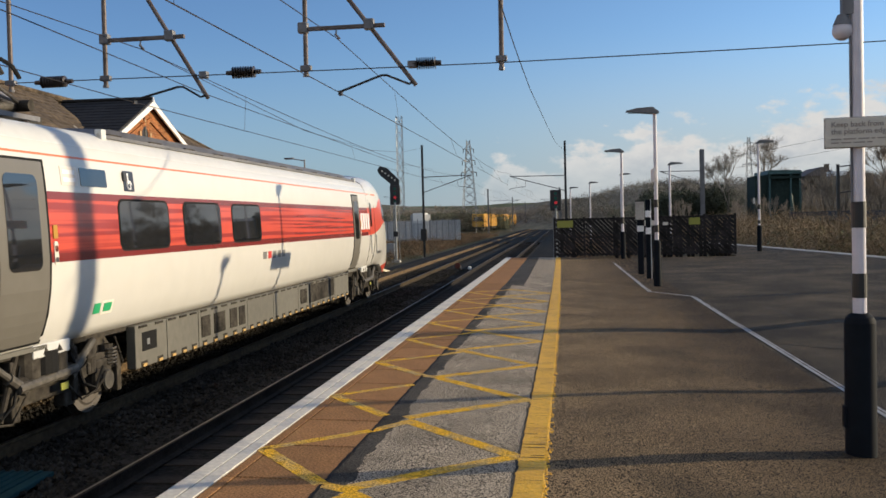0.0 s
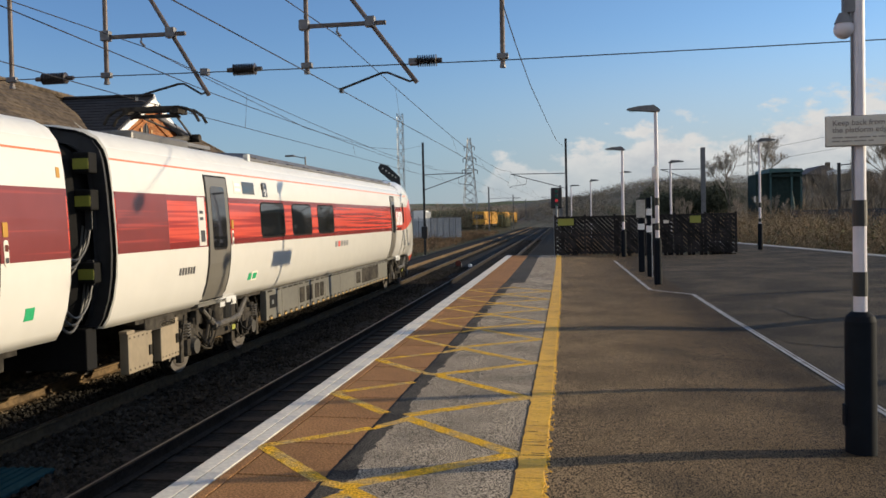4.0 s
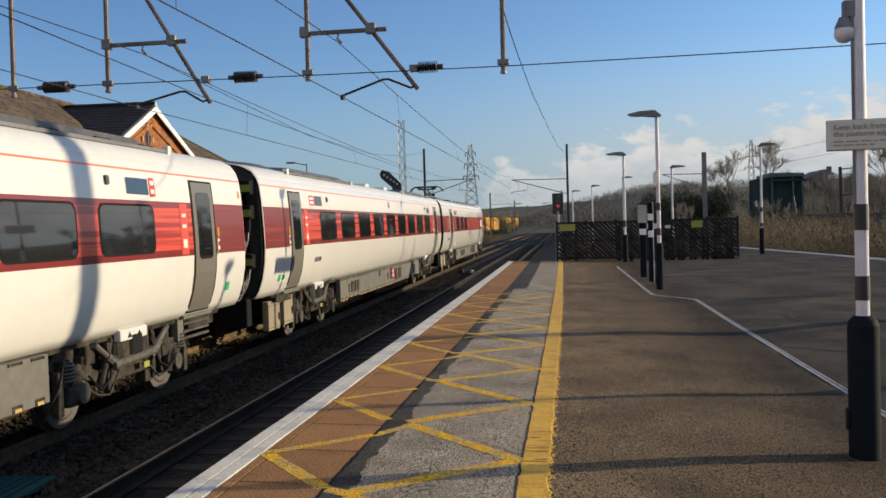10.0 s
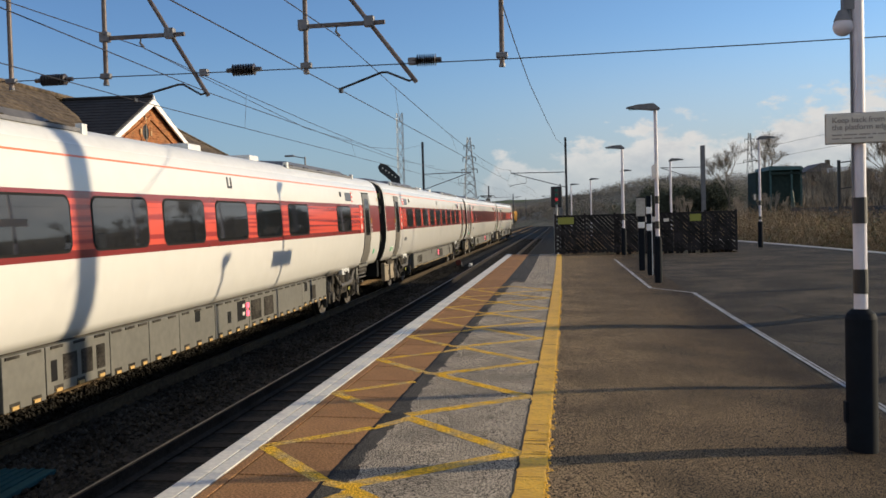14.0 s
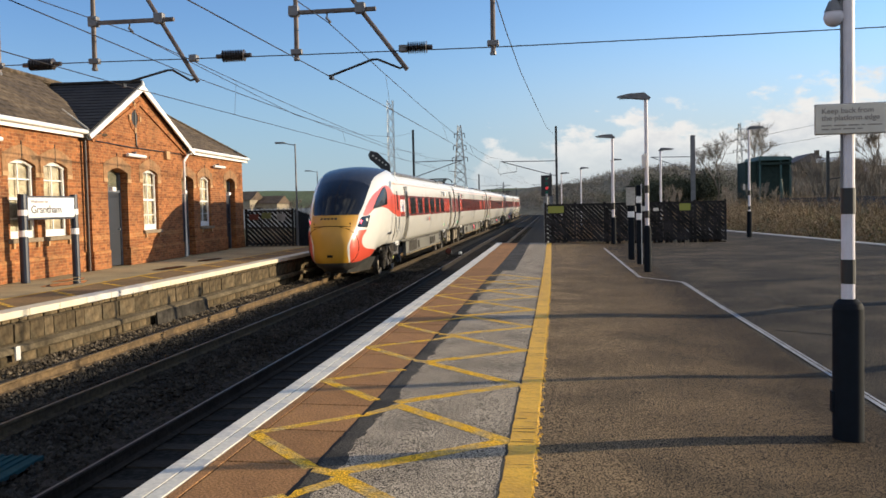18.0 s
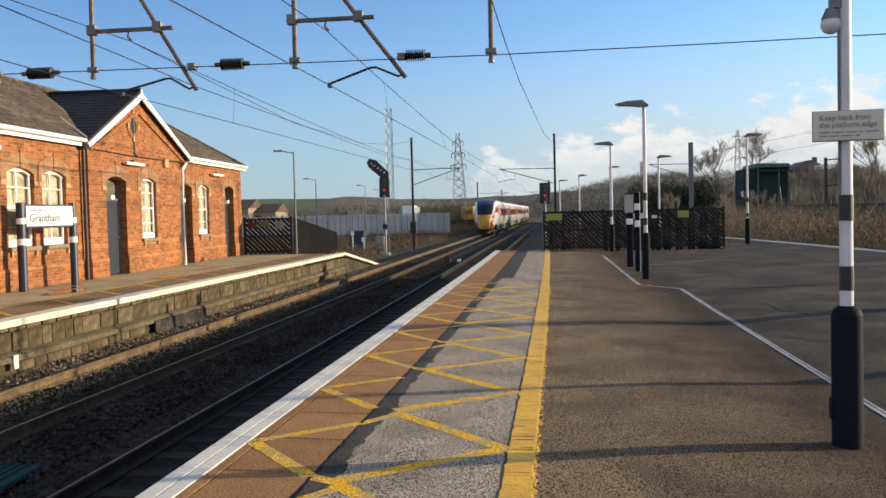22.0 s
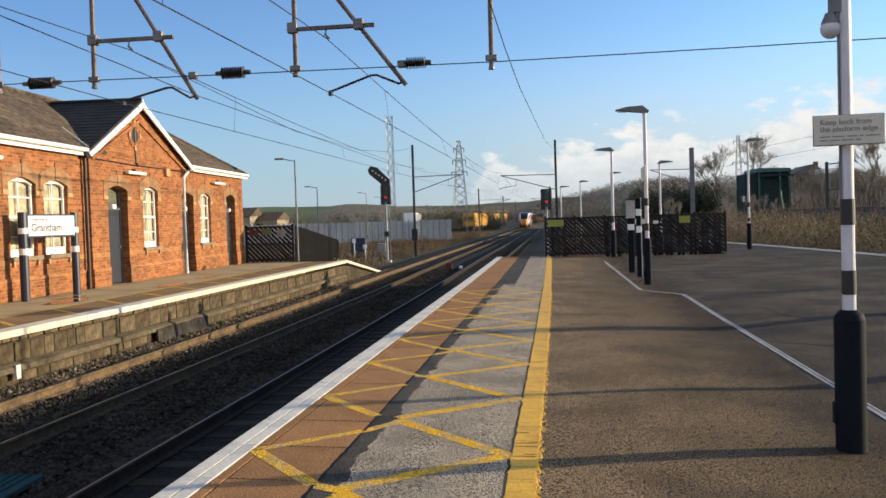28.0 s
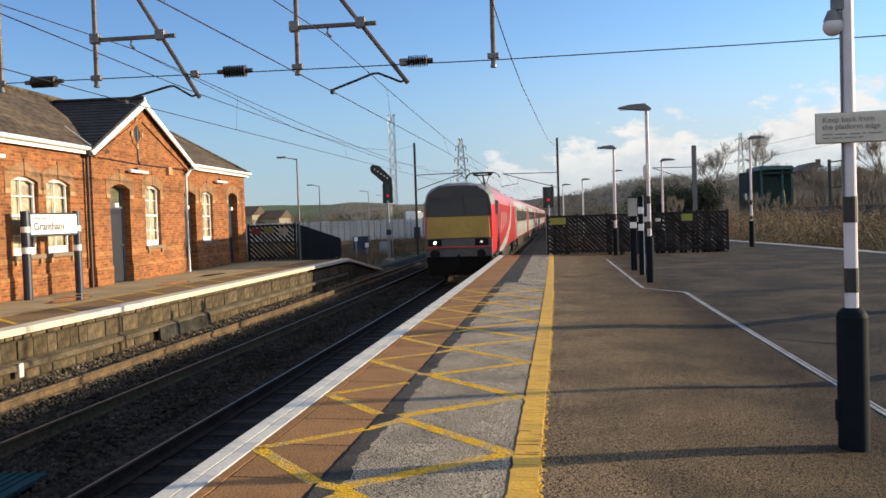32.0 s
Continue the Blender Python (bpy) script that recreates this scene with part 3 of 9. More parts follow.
RAIL_PROFILE = [(-0.07, -0.159), (0.07, -0.159), (0.07, -0.145), (0.012, -0.125), (0.010, -0.045), (0.035, -0.03), (0.035, -0.004), (0.028, 0.0), (0.012, 0.0006), (-0.016, 0.0006), (-0.028, 0.0), (-0.035, -0.004), (-0.035, -0.03), (-0.010, -0.045), (-0.012, -0.125), (-0.07, -0.145)]
RAIL_MATS = [0 if i == 8 else 1 for i in range(16)]
sleeper_me = mesh(prism([(-0.14, 0), (0.14, 0), (0.11, 0.13), (-0.11, 0.13)], "x", -1.25, 1.25), "sleeper", M_SLEEPER)
for s_name, centre in (("railway_track", TRACK_A), ("railway_track", TRACK_B)):
    tr = thing(s_name, label="railway track with rusty steel rails on concrete sleepers", category="railway track", kind="structure")
    for off in (-0.752, 0.752):
        rings = [[(centre + off + px - bend(y), y, RAIL + pz) for px, pz in RAIL_PROFILE] for y in steps(-40, 420, 2.5)]
        part("rail", loft(rings, mats=RAIL_MATS), [M_RAIL_TOP, M_RAIL_SHADE_A if centre == TRACK_A else (M_RUST if off < 0 else M_RAIL_SHADE_B)], tr, "steel rail, polished on top and rusty on its sides")
    k = 0
    for y in steps(2.0, 100, 0.65):
        part("sleeper", sleeper_me, None, tr, m=pose(centre - bend(y), y, RAIL - 0.295, 0, 0, swing(y)))

# ---------------------------------------------------------------- near platform
P_END = 35.0
bm = bmesh.new()


def right_edge(y):
    """Where the platform's other side runs."""
    return 12.0 - 0.0015 * y * y


rows = []
FRACS = [0.0, 0.35, 0.7, 1.0]
for y in steps(-14, P_END, 1.0):
    seam = 2.25 + 0.09 * min(1.0, max(0.0, (18.0 - y) / 4.0))
    xs_ = [(c - bend(y), c) for c in (-1.45, -1.3, -0.4, 0.0, 0.4, 0.8, 1.2, 1.6, 2.0)] + [(c, c) for c in (seam, 2.5, 2.8, 3.2, 3.7, 4.4)]
    xs_ += [(4.4 + (right_edge(y) - 4.4) * k, 4.4) for k in FRACS[1:]]
    rows.append([bm.verts.new((x, y, fall(c, y) - 0.006)) for x, c in xs_])
for a, b in zip(rows, rows[1:]):
    for i in range(len(a) - 1):
        f = bm.faces.new((a[i], a[i + 1], b[i + 1], b[i]))
        f.material_index = 1 if i >= 9 else 0
rows = [[bm.verts.new((x, y, fall(3) - 0.006)) for x in (6.2, right_edge(y))] for y in steps(P_END, 52, 1.0)]
for a, b in zip(rows, rows[1:]):
    bm.faces.new((a[0], a[1], b[1], b[0])).material_index = 1
solo("platform_floor", bm, [M_TARMAC, M_OLD_TARMAC], "brown tarmac platform surface, worn and patched", "platform", kind="structure")
rings = [[(right_edge(y) - 0.45, y, fall(3) - 0.3), (right_edge(y) - 0.45, y, fall(3) + 0.012), (right_edge(y) + 0.02, y, fall(3) + 0.012), (right_edge(y) + 0.02, y, fall(3) - 0.3)] for y in steps(-14, 52, 1.0)]
solo("platform_coping_back", loft(rings), M_KERB, "pale concrete edge of the platform's other side", "coping", kind="structure")
rings = [[(right_edge(y) - 0.3, y, -1.25), (right_edge(y) - 0.3, y, fall(3) - 0.1), (right_edge(y), y, fall(3) - 0.1), (right_edge(y), y, -1.25)] for y in steps(-14, 52, 1.0)]
solo("platform_wall_back", loft(rings), M_MORTAR, "brick face of the platform's other side", "platform wall", kind="structure")
# front wall under the coping
bm = bmesh.new()
rings = [[(-2.26 - bend(y), y, -1.25), (-2.26 - bend(y), y, -0.09), (-1.6 - bend(y), y, -0.09), (-1.6 - bend(y), y, -1.25)] for y in steps(-14, P_END, 2)]
solo("platform_wall_near", loft(rings), M_MORTAR, "dark brick platform face below the edge", "platform wall", kind="structure")
bm = box(-2.45, 6.3, P_END - 0.02, P_END + 0.25, -1.25, -0.17)
solo("platform_end_wall", bm, M_MORTAR, "brick end of the platform", "platform wall", kind="structure")

# coping: grooved white edge slabs and brown slabs behind
coping = thing("platform_coping", label="white-painted edge stones and brown coping slabs along the platform", category="coping", kind="structure")
L_SLAB = 0.76
rng = random.Random(9)
n_slab = int((P_END + 14) / L_SLAB)
bm = bmesh.new()
for x0, x1 in ((-2.24, -2.135), (-2.125, -2.035)):
    box(x0, x1, -L_SLAB / 2 + 0.002, L_SLAB / 2 - 0.002, -0.09, 0.0, bm, 0.004)
edge_me = mesh(bm, "edge_stone", M_WHITE_EDGE)
slab_me = mesh(box(-1.955, -1.42, -L_SLAB / 2 + 0.009, L_SLAB / 2 - 0.009, -0.07, 0.0, None, 0.006), "coping_slab", M_BROWN_SLAB)
border_me = mesh(box(-2.028, -1.965, -L_SLAB / 2 + 0.004, L_SLAB / 2 - 0.004, -0.07, 0.0, None, 0.003), "border_slab", M_BROWN_SLAB)
for i in range(n_slab):
    y = -14 + (i + 0.5) * L_SLAB
    m = pose(-bend(y), y, rng.uniform(-0.002, 0.001), 0, 0, swing(y))
    part("edge_stone", edge_me, None, coping, m=m)
    part("border_slab", border_me, None, coping, m=pose(-bend(y), y, rng.uniform(-0.0012, 0.0) - 0.0573, 0, 1.49, swing(y)))
    part("coping_slab", slab_me, None, coping, m=pose(-bend(y), y, rng.uniform(-0.0015, 0.0) - 0.0573, 0, 1.49, swing(y)))

# dark made-up joint, grey grit band
bm = bmesh.new()
ys = steps(2.5, 17.5, 0.06)
rows = []
for y in ys:
    w = 0.035 * noise.noise((y * 1.7, 0, 2)) + 0.03 * noise.noise((y * 5, 0, 5)) + 0.02 * noise.noise((y * 14, 0, 8))
    v = 0.012 * noise.noise((y * 4, 3, 2)) + 0.012 * noise.noise((y * 13, 3, 5))
    rows.append([bm.verts.new((x - bend(y), y, fall(x) - 0.0032)) for x in (-1.415 + v, -1.285 + 1.5 * w)])
for a, b in zip(rows, rows[1:]):
    bm.faces.new((a[0], a[1], b[1], b[0]))
solo("blacktop_joint", bm, M_BLACKTOP, "ragged strip of black bitumen beside the coping", "patch", kind="structure")
solo("blacktop_joint", strip(-1.415, -1.25, lambda x: fall(x) - 0.0032, steps(17.5, 21.8, 0.6)), M_BLACKTOP, "black bitumen patch on the platform", "patch", kind="structure")
solo("blacktop_patch", strip(-1.415, -0.98, lambda x: fall(x) - 0.0029, steps(20.4, P_END - 0.02, 0.6)), M_BLACKTOP, "long dark patch in the platform paving", "patch", kind="structure")
solo("grit_band", strip(-1.36, -0.335, lambda x: fall(x) - 0.004, steps(-14, P_END - 0.02, 0.6)), M_GREY_GRIT, "pale grey gritty paving band", "paving", kind="structure")
# yellow line of thick paint, uneven edges
bm = bmesh.new()
rows = []
for y in steps(-14, 1.9, 0.3) + steps(2.0, P_END - 0.03, 0.05):
    w = 0.014 * noise.noise((y * 6, 1, 2)) + 0.012 * noise.noise((y * 19, 3, 5))
    v = 0.012 * noise.noise((y * 5, 7, 2)) + 0.008 * noise.noise((y * 17, 9, 5))
    h = -0.0012 + 0.0008 * noise.noise((y * 9, 4, 4))
    rows.append([bm.verts.new((x - bend(y), y, fall(x) + z)) for x, z in ((-0.345 + w, -0.008), (-0.338 + w, h - 0.0005), (-0.176 + 0.7 * v, h - 0.0015), (-0.164 + 1.0 * v, -0.0075))])
for a, b in zip(rows, rows[1:]):
    for i in range(3):
        bm.faces.new((a[i], a[i + 1], b[i + 1], b[i]))
solo("yellow_line", bm, M_YELLOW, "thick cracked yellow safety line along the platform", "painted line", kind="structure")


# dark strip along the line's track side
bm = bmesh.new()
rows = []
for y in steps(2.0, 20, 0.05):
    w = 0.014 * noise.noise((y * 6, 1, 2)) + 0.012 * noise.noise((y * 19, 3, 5))
    k = 0.010 + 0.008 * noise.noise((y * 3, 2, 7))
    rows.append([bm.verts.new((x - bend(y), y, fall(x) - 0.0030)) for x in (-0.347 + w - k, -0.340 + w)])
for a, b in zip(rows, rows[1:]):
    bm.faces.new((a[0], a[1], b[1], b[0]))
solo("line_edge_strip", bm, M_BLACKTOP, "thin dark strip beside the yellow line", "crack", kind="structure")
# crumbs of broken paint along the line's platform side
rg = random.Random(77)
bm = bmesh.new()
for i in range(900):
    y = 2.4 + 16 * rg.random() ** 1.6
    x = -0.166 + rg.gauss(0, 0.012)
    r = rg.uniform(0.004, 0.013)
    k = [(x - bend(y) + r * math.cos(q) * rg.uniform(0.6, 1.3), y + r * math.sin(q) * rg.uniform(0.6, 1.5)) for q in (0.3, 1.6, 2.9, 4.1, 5.3)]
    z = fall(x) - 0.006
    low = [bm.verts.new((u, v, z)) for u, v in k]
    tip = bm.verts.new((x - bend(y), y, z + rg.uniform(0.006, 0.013)))
    for p, q in zip(low, low[1:] + low[:1]):
        bm.faces.new((p, q, tip))
solo("paint_crumbs", bm, M_YELLOW, "broken crumbs of thick yellow paint along the line", "paint", kind="stuff")

# cracks across the thick paint
rg = random.Random(31)
bm = bmesh.new()
y = 2.5
while y < 20:
    a, b = (-0.335, -0.185) if rg.random() < 0.5 else ((-0.335, -0.25) if rg.random() < 0.5 else (-0.27, -0.185))
    k = rg.uniform(-0.02, 0.02)
    w = rg.uniform(0.002, 0.008) if rg.random() < 0.85 else 0.016
    vs = [bm.verts.new((x - bend(y), yy, fall(x) + 0.0004)) for x, yy in ((a, y), (b, y + k), (b, y + k + w), (a, y + w * 0.5))]
    bm.faces.new(vs)
    y += rg.choice((0.04, 0.07, 0.09, 0.16, 0.24)) * rg.uniform(0.8, 1.2)
solo("paint_crack", bm, M_BLACKTOP, "dark cracks across the yellow line", "crack", kind="stuff")


def crack(x, y, heading, length, w, bm, seed):
    """A wandering dark crack on the old surface."""
    rr = random.Random(seed)
    a = heading
    last = None
    for i in range(int(length / 0.18)):
        a += rr.uniform(-0.45, 0.45) + (heading - a) * 0.25
        x, y = x + 0.18 * math.cos(a), y + 0.18 * math.sin(a)
        if x < 2.55 or x > 11 or y > 34:
            break
        k = w * rr.uniform(0.4, 1.2)
        p, q = bm.verts.new((x - k * math.sin(a), y + k * math.cos(a), fall(x, y) - 0.0025)), bm.verts.new((x + k * math.sin(a), y - k * math.cos(a), fall(x, y) - 0.0025))
        if last:
            bm.faces.new((*last, q, p))
        last = (p, q)


bm = bmesh.new()
for i in range(34):
    crack(rg.uniform(2.6, 9), rg.uniform(7, 30), rg.choice((0.1, 0.0, 1.5, 1.6, 3.1)) + rg.uniform(-0.25, 0.25), rg.uniform(1.5, 5), rg.uniform(0.012, 0.03), bm, i)
solo("tarmac_crack", bm, M_BLACKTOP, "dark cracks in the old tarmac", "crack", kind="stuff")
# black crack along the coping's back edge
bm = bmesh.new()
rows = []
for y in steps(2.5, 20, 0.05):
    v = 0.010 * noise.noise((y * 4, 3, 2)) + 0.010 * noise.noise((y * 13, 3, 5))
    w = 0.010 + 0.012 * max(0, noise.noise((y * 2.3, 6, 5)))
    rows.append([bm.verts.new((x - bend(y), y, fall(x) - 0.0005)) for x in (-1.418 + v - w, -1.418 + v + w)])
for p, q in zip(rows, rows[1:]):
    bm.faces.new((p[0], p[1], q[1], q[0]))
solo("edge_crack", bm, M_RUBBER, "black crack along the back of the coping", "crack", kind="structure")


def paint_bar(p, q, w, bm, dz=0.006):
    """A painted bar between two places on the platform."""
    p, q = Vector((*p, 0)), Vector((*q, 0))
    d = (q - p).normalized()
    s = Vector((-d.y, d.x, 0)) * w / 2
    n = max(2, int((q - p).length / 0.12))
    rows = []
    for i in range(n + 1):
        c = p + (q - p) * i / n
        j = 0.006 * noise.noise((c.x * 8, c.y * 8, 1))
        a, b = c + s * (1 + j * 6), c - s * (1 - j * 6)
        rows.append([bm.verts.new((a.x, a.y, fall(a.x, a.y) + dz)), bm.verts.new((b.x, b.y, fall(b.x, b.y) + dz))])
    for a, b in zip(rows, rows[1:]):
        bm.faces.new((a[0], a[1], b[1], b[0]))


# zigzag of yellow bars on the coping and on the grit
bm = bmesh.new()
PITCH = 1.79
for i in range(-1, 8):
    y = 5.62 + i * PITCH
    b0 = bend(y)
    paint_bar((-2.02 - b0, y + 0.02), (-1.42 - b0, y - 0.70), 0.10, bm, 0.0004)
    paint_bar((-2.02 - b0, y), (-1.42 - b0, y + 0.60), 0.085, bm, 0.0004)
    if i != 1:
        paint_bar((-1.42 - b0, y - 0.70), (-1.20 - b0, y - 0.80), 0.10, bm, -0.0020)
        paint_bar((-1.42 - b0, y + 0.60), (-1.20 - b0, y + 0.94), 0.085, bm, -0.0018)
solo("zigzag_marking", bm, M_YELLOW_THIN, "yellow zigzag bars painted on the coping slabs", "painted line", kind="structure")
bm = bmesh.new()
for i in range(-1, 8):
    y = 4.80 + i * PITCH
    b0 = bend(y)
    paint_bar((-1.25 - b0, y + 0.08), (-0.36 - b0, y + 0.89), 0.115, bm, -0.0026)
    paint_bar((-1.24 - b0, y + 1.79), (-0.36 - b0, y + 0.87), 0.115, bm, -0.0026)
solo("zigzag_marking", bm, M_YELLOW_THIN, "worn yellow zigzag bars painted on grey paving", "painted line", kind="structure")
# white line between the two surfaces
bm = bmesh.new()
for p, q in (((2.475, 5.5), (2.43, 13.4)), ((2.43, 13.4), (2.33, 17.9)), ((2.33, 17.9), (1.60, 18.9)), ((1.60, 18.9), (1.45, 31.0))):
    for off, wide in ((-0.022, 0.036), (0.022, 0.022)):
        paint_bar((p[0] + off, p[1]), (q[0] + off, q[1]), wide, bm, -0.0015)
solo("white_line", bm, M_WHITE_LINE, "worn double white line across the platform", "painted line", kind="structure")


# ---------------------------------------------------------------- far platform
FZ = -0.05
FE = -8.54
F_END = 36.4


def far_z(y):
    return FZ if y < F_END else FZ - 0.9 * min(1, (y - F_END) / 7.6)


M_FARFLOOR = mat("far_platform_paving", (0.40, 0.32, 0.185), 0.85, vary=0.2, grain=30, patch=0.8, bump=0.4, tint=(0.28, 0.225, 0.135))
bm = bmesh.new()
cols = [FE - 0.30, FE - 1.3, FE - 2.5, -16.5]
rows = [[bm.verts.new((c - (bend(y) if c > -12 else 0), y, far_z(y) - 0.012)) for c in cols] for y in steps(-14, 44, 1.0)]
for a, b in zip(rows, rows[1:]):
    for i in range(len(cols) - 1):
        bm.faces.new((a[i], a[i + 1], b[i + 1], b[i]))
solo("platform_floor_far", bm, M_FARFLOOR, "sunlit tan paving of the opposite platform", "platform", kind="structure")
bm = bmesh.new()
rings = []
for y in steps(-14, 44, 1.0):
    x, z = FE - 0.06 - bend(y), far_z(y)
    rings.append([(x, y, -1.3), (x, y, z - 0.2), (x - 0.6, y, z - 0.2), (x - 0.6, y, -1.3)])
wall_far = solo("platform_wall_far", loft(rings), M_MORTAR, "weathered stone face of the opposite platform", "platform wall", kind="structure")
M_LEDGE = mat("weathered_ledge", (0.135, 0.108, 0.070), 0.9, vary=0.3, grain=14, patch=1.2, bump=0.4)
# white coping blocks
cop = thing("far_coping", label="white-painted stone coping of the opposite platform", category="coping", kind="structure")
blk = mesh(box(-0.33, 0.03, -0.447, 0.447, -0.115, 0.0, None, 0.015), "coping_block", M_WHITE_FAR)
blk_grey = mesh(box(-0.33, 0.03, -0.447, 0.447, -0.115, 0.0, None, 0.015), "coping_block", M_WHITE_EDGE)
for i in range(50):
    y = -0.4 + i * 0.9
    if y > 44:
        break
    tilt = -6.75 if y > F_END else 0
    part("coping_block", blk_grey if i in (18, 19, 20) else blk, None, cop, m=pose(FE - bend(y), y, far_z(y), tilt, 0, swing(y)))
# stone courses: small brick course, big blocks, a sloping ledge, lower blocks
rg = random.Random(21)
meshes = {}


def block(w, h, d, key):
    if key not in meshes:
        bm = box(-d, 0, -w / 2, w / 2, 0, h, None, 0.014)
        meshes[key] = mesh(bm, "stone_block", M_WALLSTONE)
    return meshes[key]


for z0, h, widths, out in ((-0.20, 0.075, (0.23,), 0.0), (-0.52, 0.31, (0.30, 0.42, 0.52, 0.66), 0.010), (-0.86, 0.16, (0.25, 0.36, 0.5), 0.0), (-1.02, 0.16, (0.3, 0.42, 0.55), 0.0)):
    y = 9.0
    while y < 36.0 and not (h < 0.1 and y > 30):
        w = rg.choice(widths)
        part("stone_block", block(w - 0.018, h - 0.015, 0.10, (w, h)), None, wall_far, m=pose(FE - 0.045 + out + rg.uniform(-0.012, 0.012) - bend(y + w / 2), y + w / 2, z0 - 0.04 + rg.uniform(-0.006, 0.004), rg.uniform(-0.8, 0.8), 0, swing(y) + rg.uniform(-1.2, 1.2)))
        y += w
rings = [[(FE - 0.1 - bend(y), y, FZ - 0.53), (FE + 0.04 - bend(y), y, FZ - 0.58), (FE + 0.05 - bend(y), y, FZ - 0.66), (FE - 0.1 - bend(y), y, FZ - 0.68)] for y in steps(6, 36, 1.0)]
part("wall_ledge", loft(rings), M_LEDGE, wall_far, "grey weathered ledge along the wall")
# added dark strip in place of the ragged shade under the ledge
rings = [[(FE + 0.03 + 0.02 * noise.noise((y, 0, 1)) - bend(y), y, -1.12), (FE + 0.11 - bend(y), y, -1.12), (FE + 0.075 - bend(y), y, -0.66 + 0.05 * noise.noise((y * 2, 0, 3))), (FE + 0.03 - bend(y), y, -0.66 + 0.04 * noise.noise((y * 2, 0, 3)))] for y in steps(18.1, 20.9, 0.15)]
solo("wall_shade_strip", loft(rings), M_UNDER, "dark strip standing in for shade at the wall's foot", "cover")
solo("marker_plate", box(FE + 0.02, FE + 0.05, 13.05, 13.17, -0.82, -0.60, None, 0.004), M_CREAM, "small white marker plate at the foot of the wall", "marker")
# brown slabs behind the coping, then yellow marks and a line
M_FARBROWN = mat("far_brown_slabs", (0.255, 0.165, 0.082), 0.85, vary=0.25, grain=25, patch=1.1, bump=0.4, tint=(0.17, 0.115, 0.062))
solo("slab_strip_far", strip(FE - 1.42, FE - 0.325, FZ - 0.008, steps(-5, 36, 1)), M_FARBROWN, "brown slabs behind the coping of the opposite platform", "paving", kind="structure")
bm = bmesh.new()
for i in range(12):
    y = 10 + i * 1.9
    for a, b in (((FE - 0.42, y), (FE - 1.35, y + 0.9)),):
        p, q = Vector(a), Vector(b)
        s = Vector((0.03, 0.045))
        vs = [bm.verts.new((c.x - bend(c.y), c.y, FZ - 0.003)) for c in (p - s, p + s, q + s, q - s)]
        bm.faces.new(vs)
solo("yellow_marking", bm, M_YELLOW_THIN, "faded yellow bars on the opposite platform", "painted line", kind="structure")
solo("yellow_marking", strip(FE - 1.50, FE - 1.40, FZ - 0.003, steps(-5, 36, 1)), M_YELLOW_THIN, "faded yellow line on the opposite platform", "painted line", kind="structure")

M_PUDDLE = mat("standing_water", (0.035, 0.030, 0.024), 0.08, vary=0.1, grain=5)
rg = random.Random(12)
for x, y, w, d in ((-10.75, 18.4, 0.35, 0.9), (-11.3, 19.6, 0.25, 0.7), (-10.5, 23.2, 0.3, 1.0), (-10.9, 27.0, 0.25, 0.9)):
    bm = bmesh.new()
    bm.faces.new([bm.verts.new((x + w * math.cos(a) * rg.uniform(0.7, 1.1), y + d * math.sin(a) * rg.uniform(0.7, 1.1), FZ - 0.002)) for a in [math.tau * i / 14 for i in range(14)]])
    solo("puddle", bm, M_PUDDLE, "shallow dark puddle on the opposite platform", "puddle", "puddles", kind="structure")

# ---------------------------------------------------------------- station building
BA, BB = Vector((-12.40, 22.61, 0)), Vector((-13.07, 36.03, 0))
b_dir = (BB - BA).normalized()
B_M = Matrix.Translation((BA.x, BA.y, FZ)) @ Matrix.Rotation(math.atan2(b_dir.y, b_dir.x), 4, "Z")
house = thing("station_building", B_M, "single-storey red brick station building with slate roof and gable", "building")
U0, U1, DEEP, EAVE, RIDGE = -15.0, 13.55, 5.2, 3.66, 5.50
WT = 0.46
G0, G1, G_MID, G_TOP, G_OUT = -0.15, 7.05, 3.12, 5.30, -0.10

# (left, right, foot, head, kind)
OPENINGS = [(-13.4, -12.5, 1.0, 2.75, "w"), (-11.0, -9.9, 0.0, 2.75, "d"), (-8.6, -7.7, 1.0, 2.75, "w"), (-6.2, -5.3, 1.0, 2.75, "w"), (-3.86, -2.70, 0.98, 2.80, "w"), (-2.34, -1.18, 0.98, 2.80, "w"),
            (0.86, 2.14, 0.0, 2.78, "d"), (3.22, 4.36, 0.98, 2.82, "w"), (6.58, 7.78, 0.0, 2.74, "d"), (8.42, 9.56, 0.98, 2.78, "w"), (11.35, 12.5, 0.0, 2.80, "d")]


def wall_with(u0, u1, y0, top, openings, name="wall"):
    """Brick wall from u0 to u1 with real holes and arched heads."""
    bm = bmesh.new()
    u = u0
    for a, b, z0, z1, _ in openings:
        box(u, a, y0, y0 + WT, 0, top, bm)
        if z0 > 0:
            box(a, b, y0, y0 + WT, 0, z0, bm)
        box(a, b, y0, y0 + WT, z1, top, bm)
        for s, e in ((a, (a + b) / 2), (b, (a + b) / 2)):
            poly = [(s, z1)] + [(s + (e - s) * k / 6, z1 - 0.13 * (1 - math.sin(k / 6 * math.pi / 2))) for k in range(7)]
            prism(poly, "y", y0, y0 + WT, bm)
        u = b
    box(u, u1, y0, y0 + WT, 0, top, bm)
    return part(name, bm, M_BRICK, house)


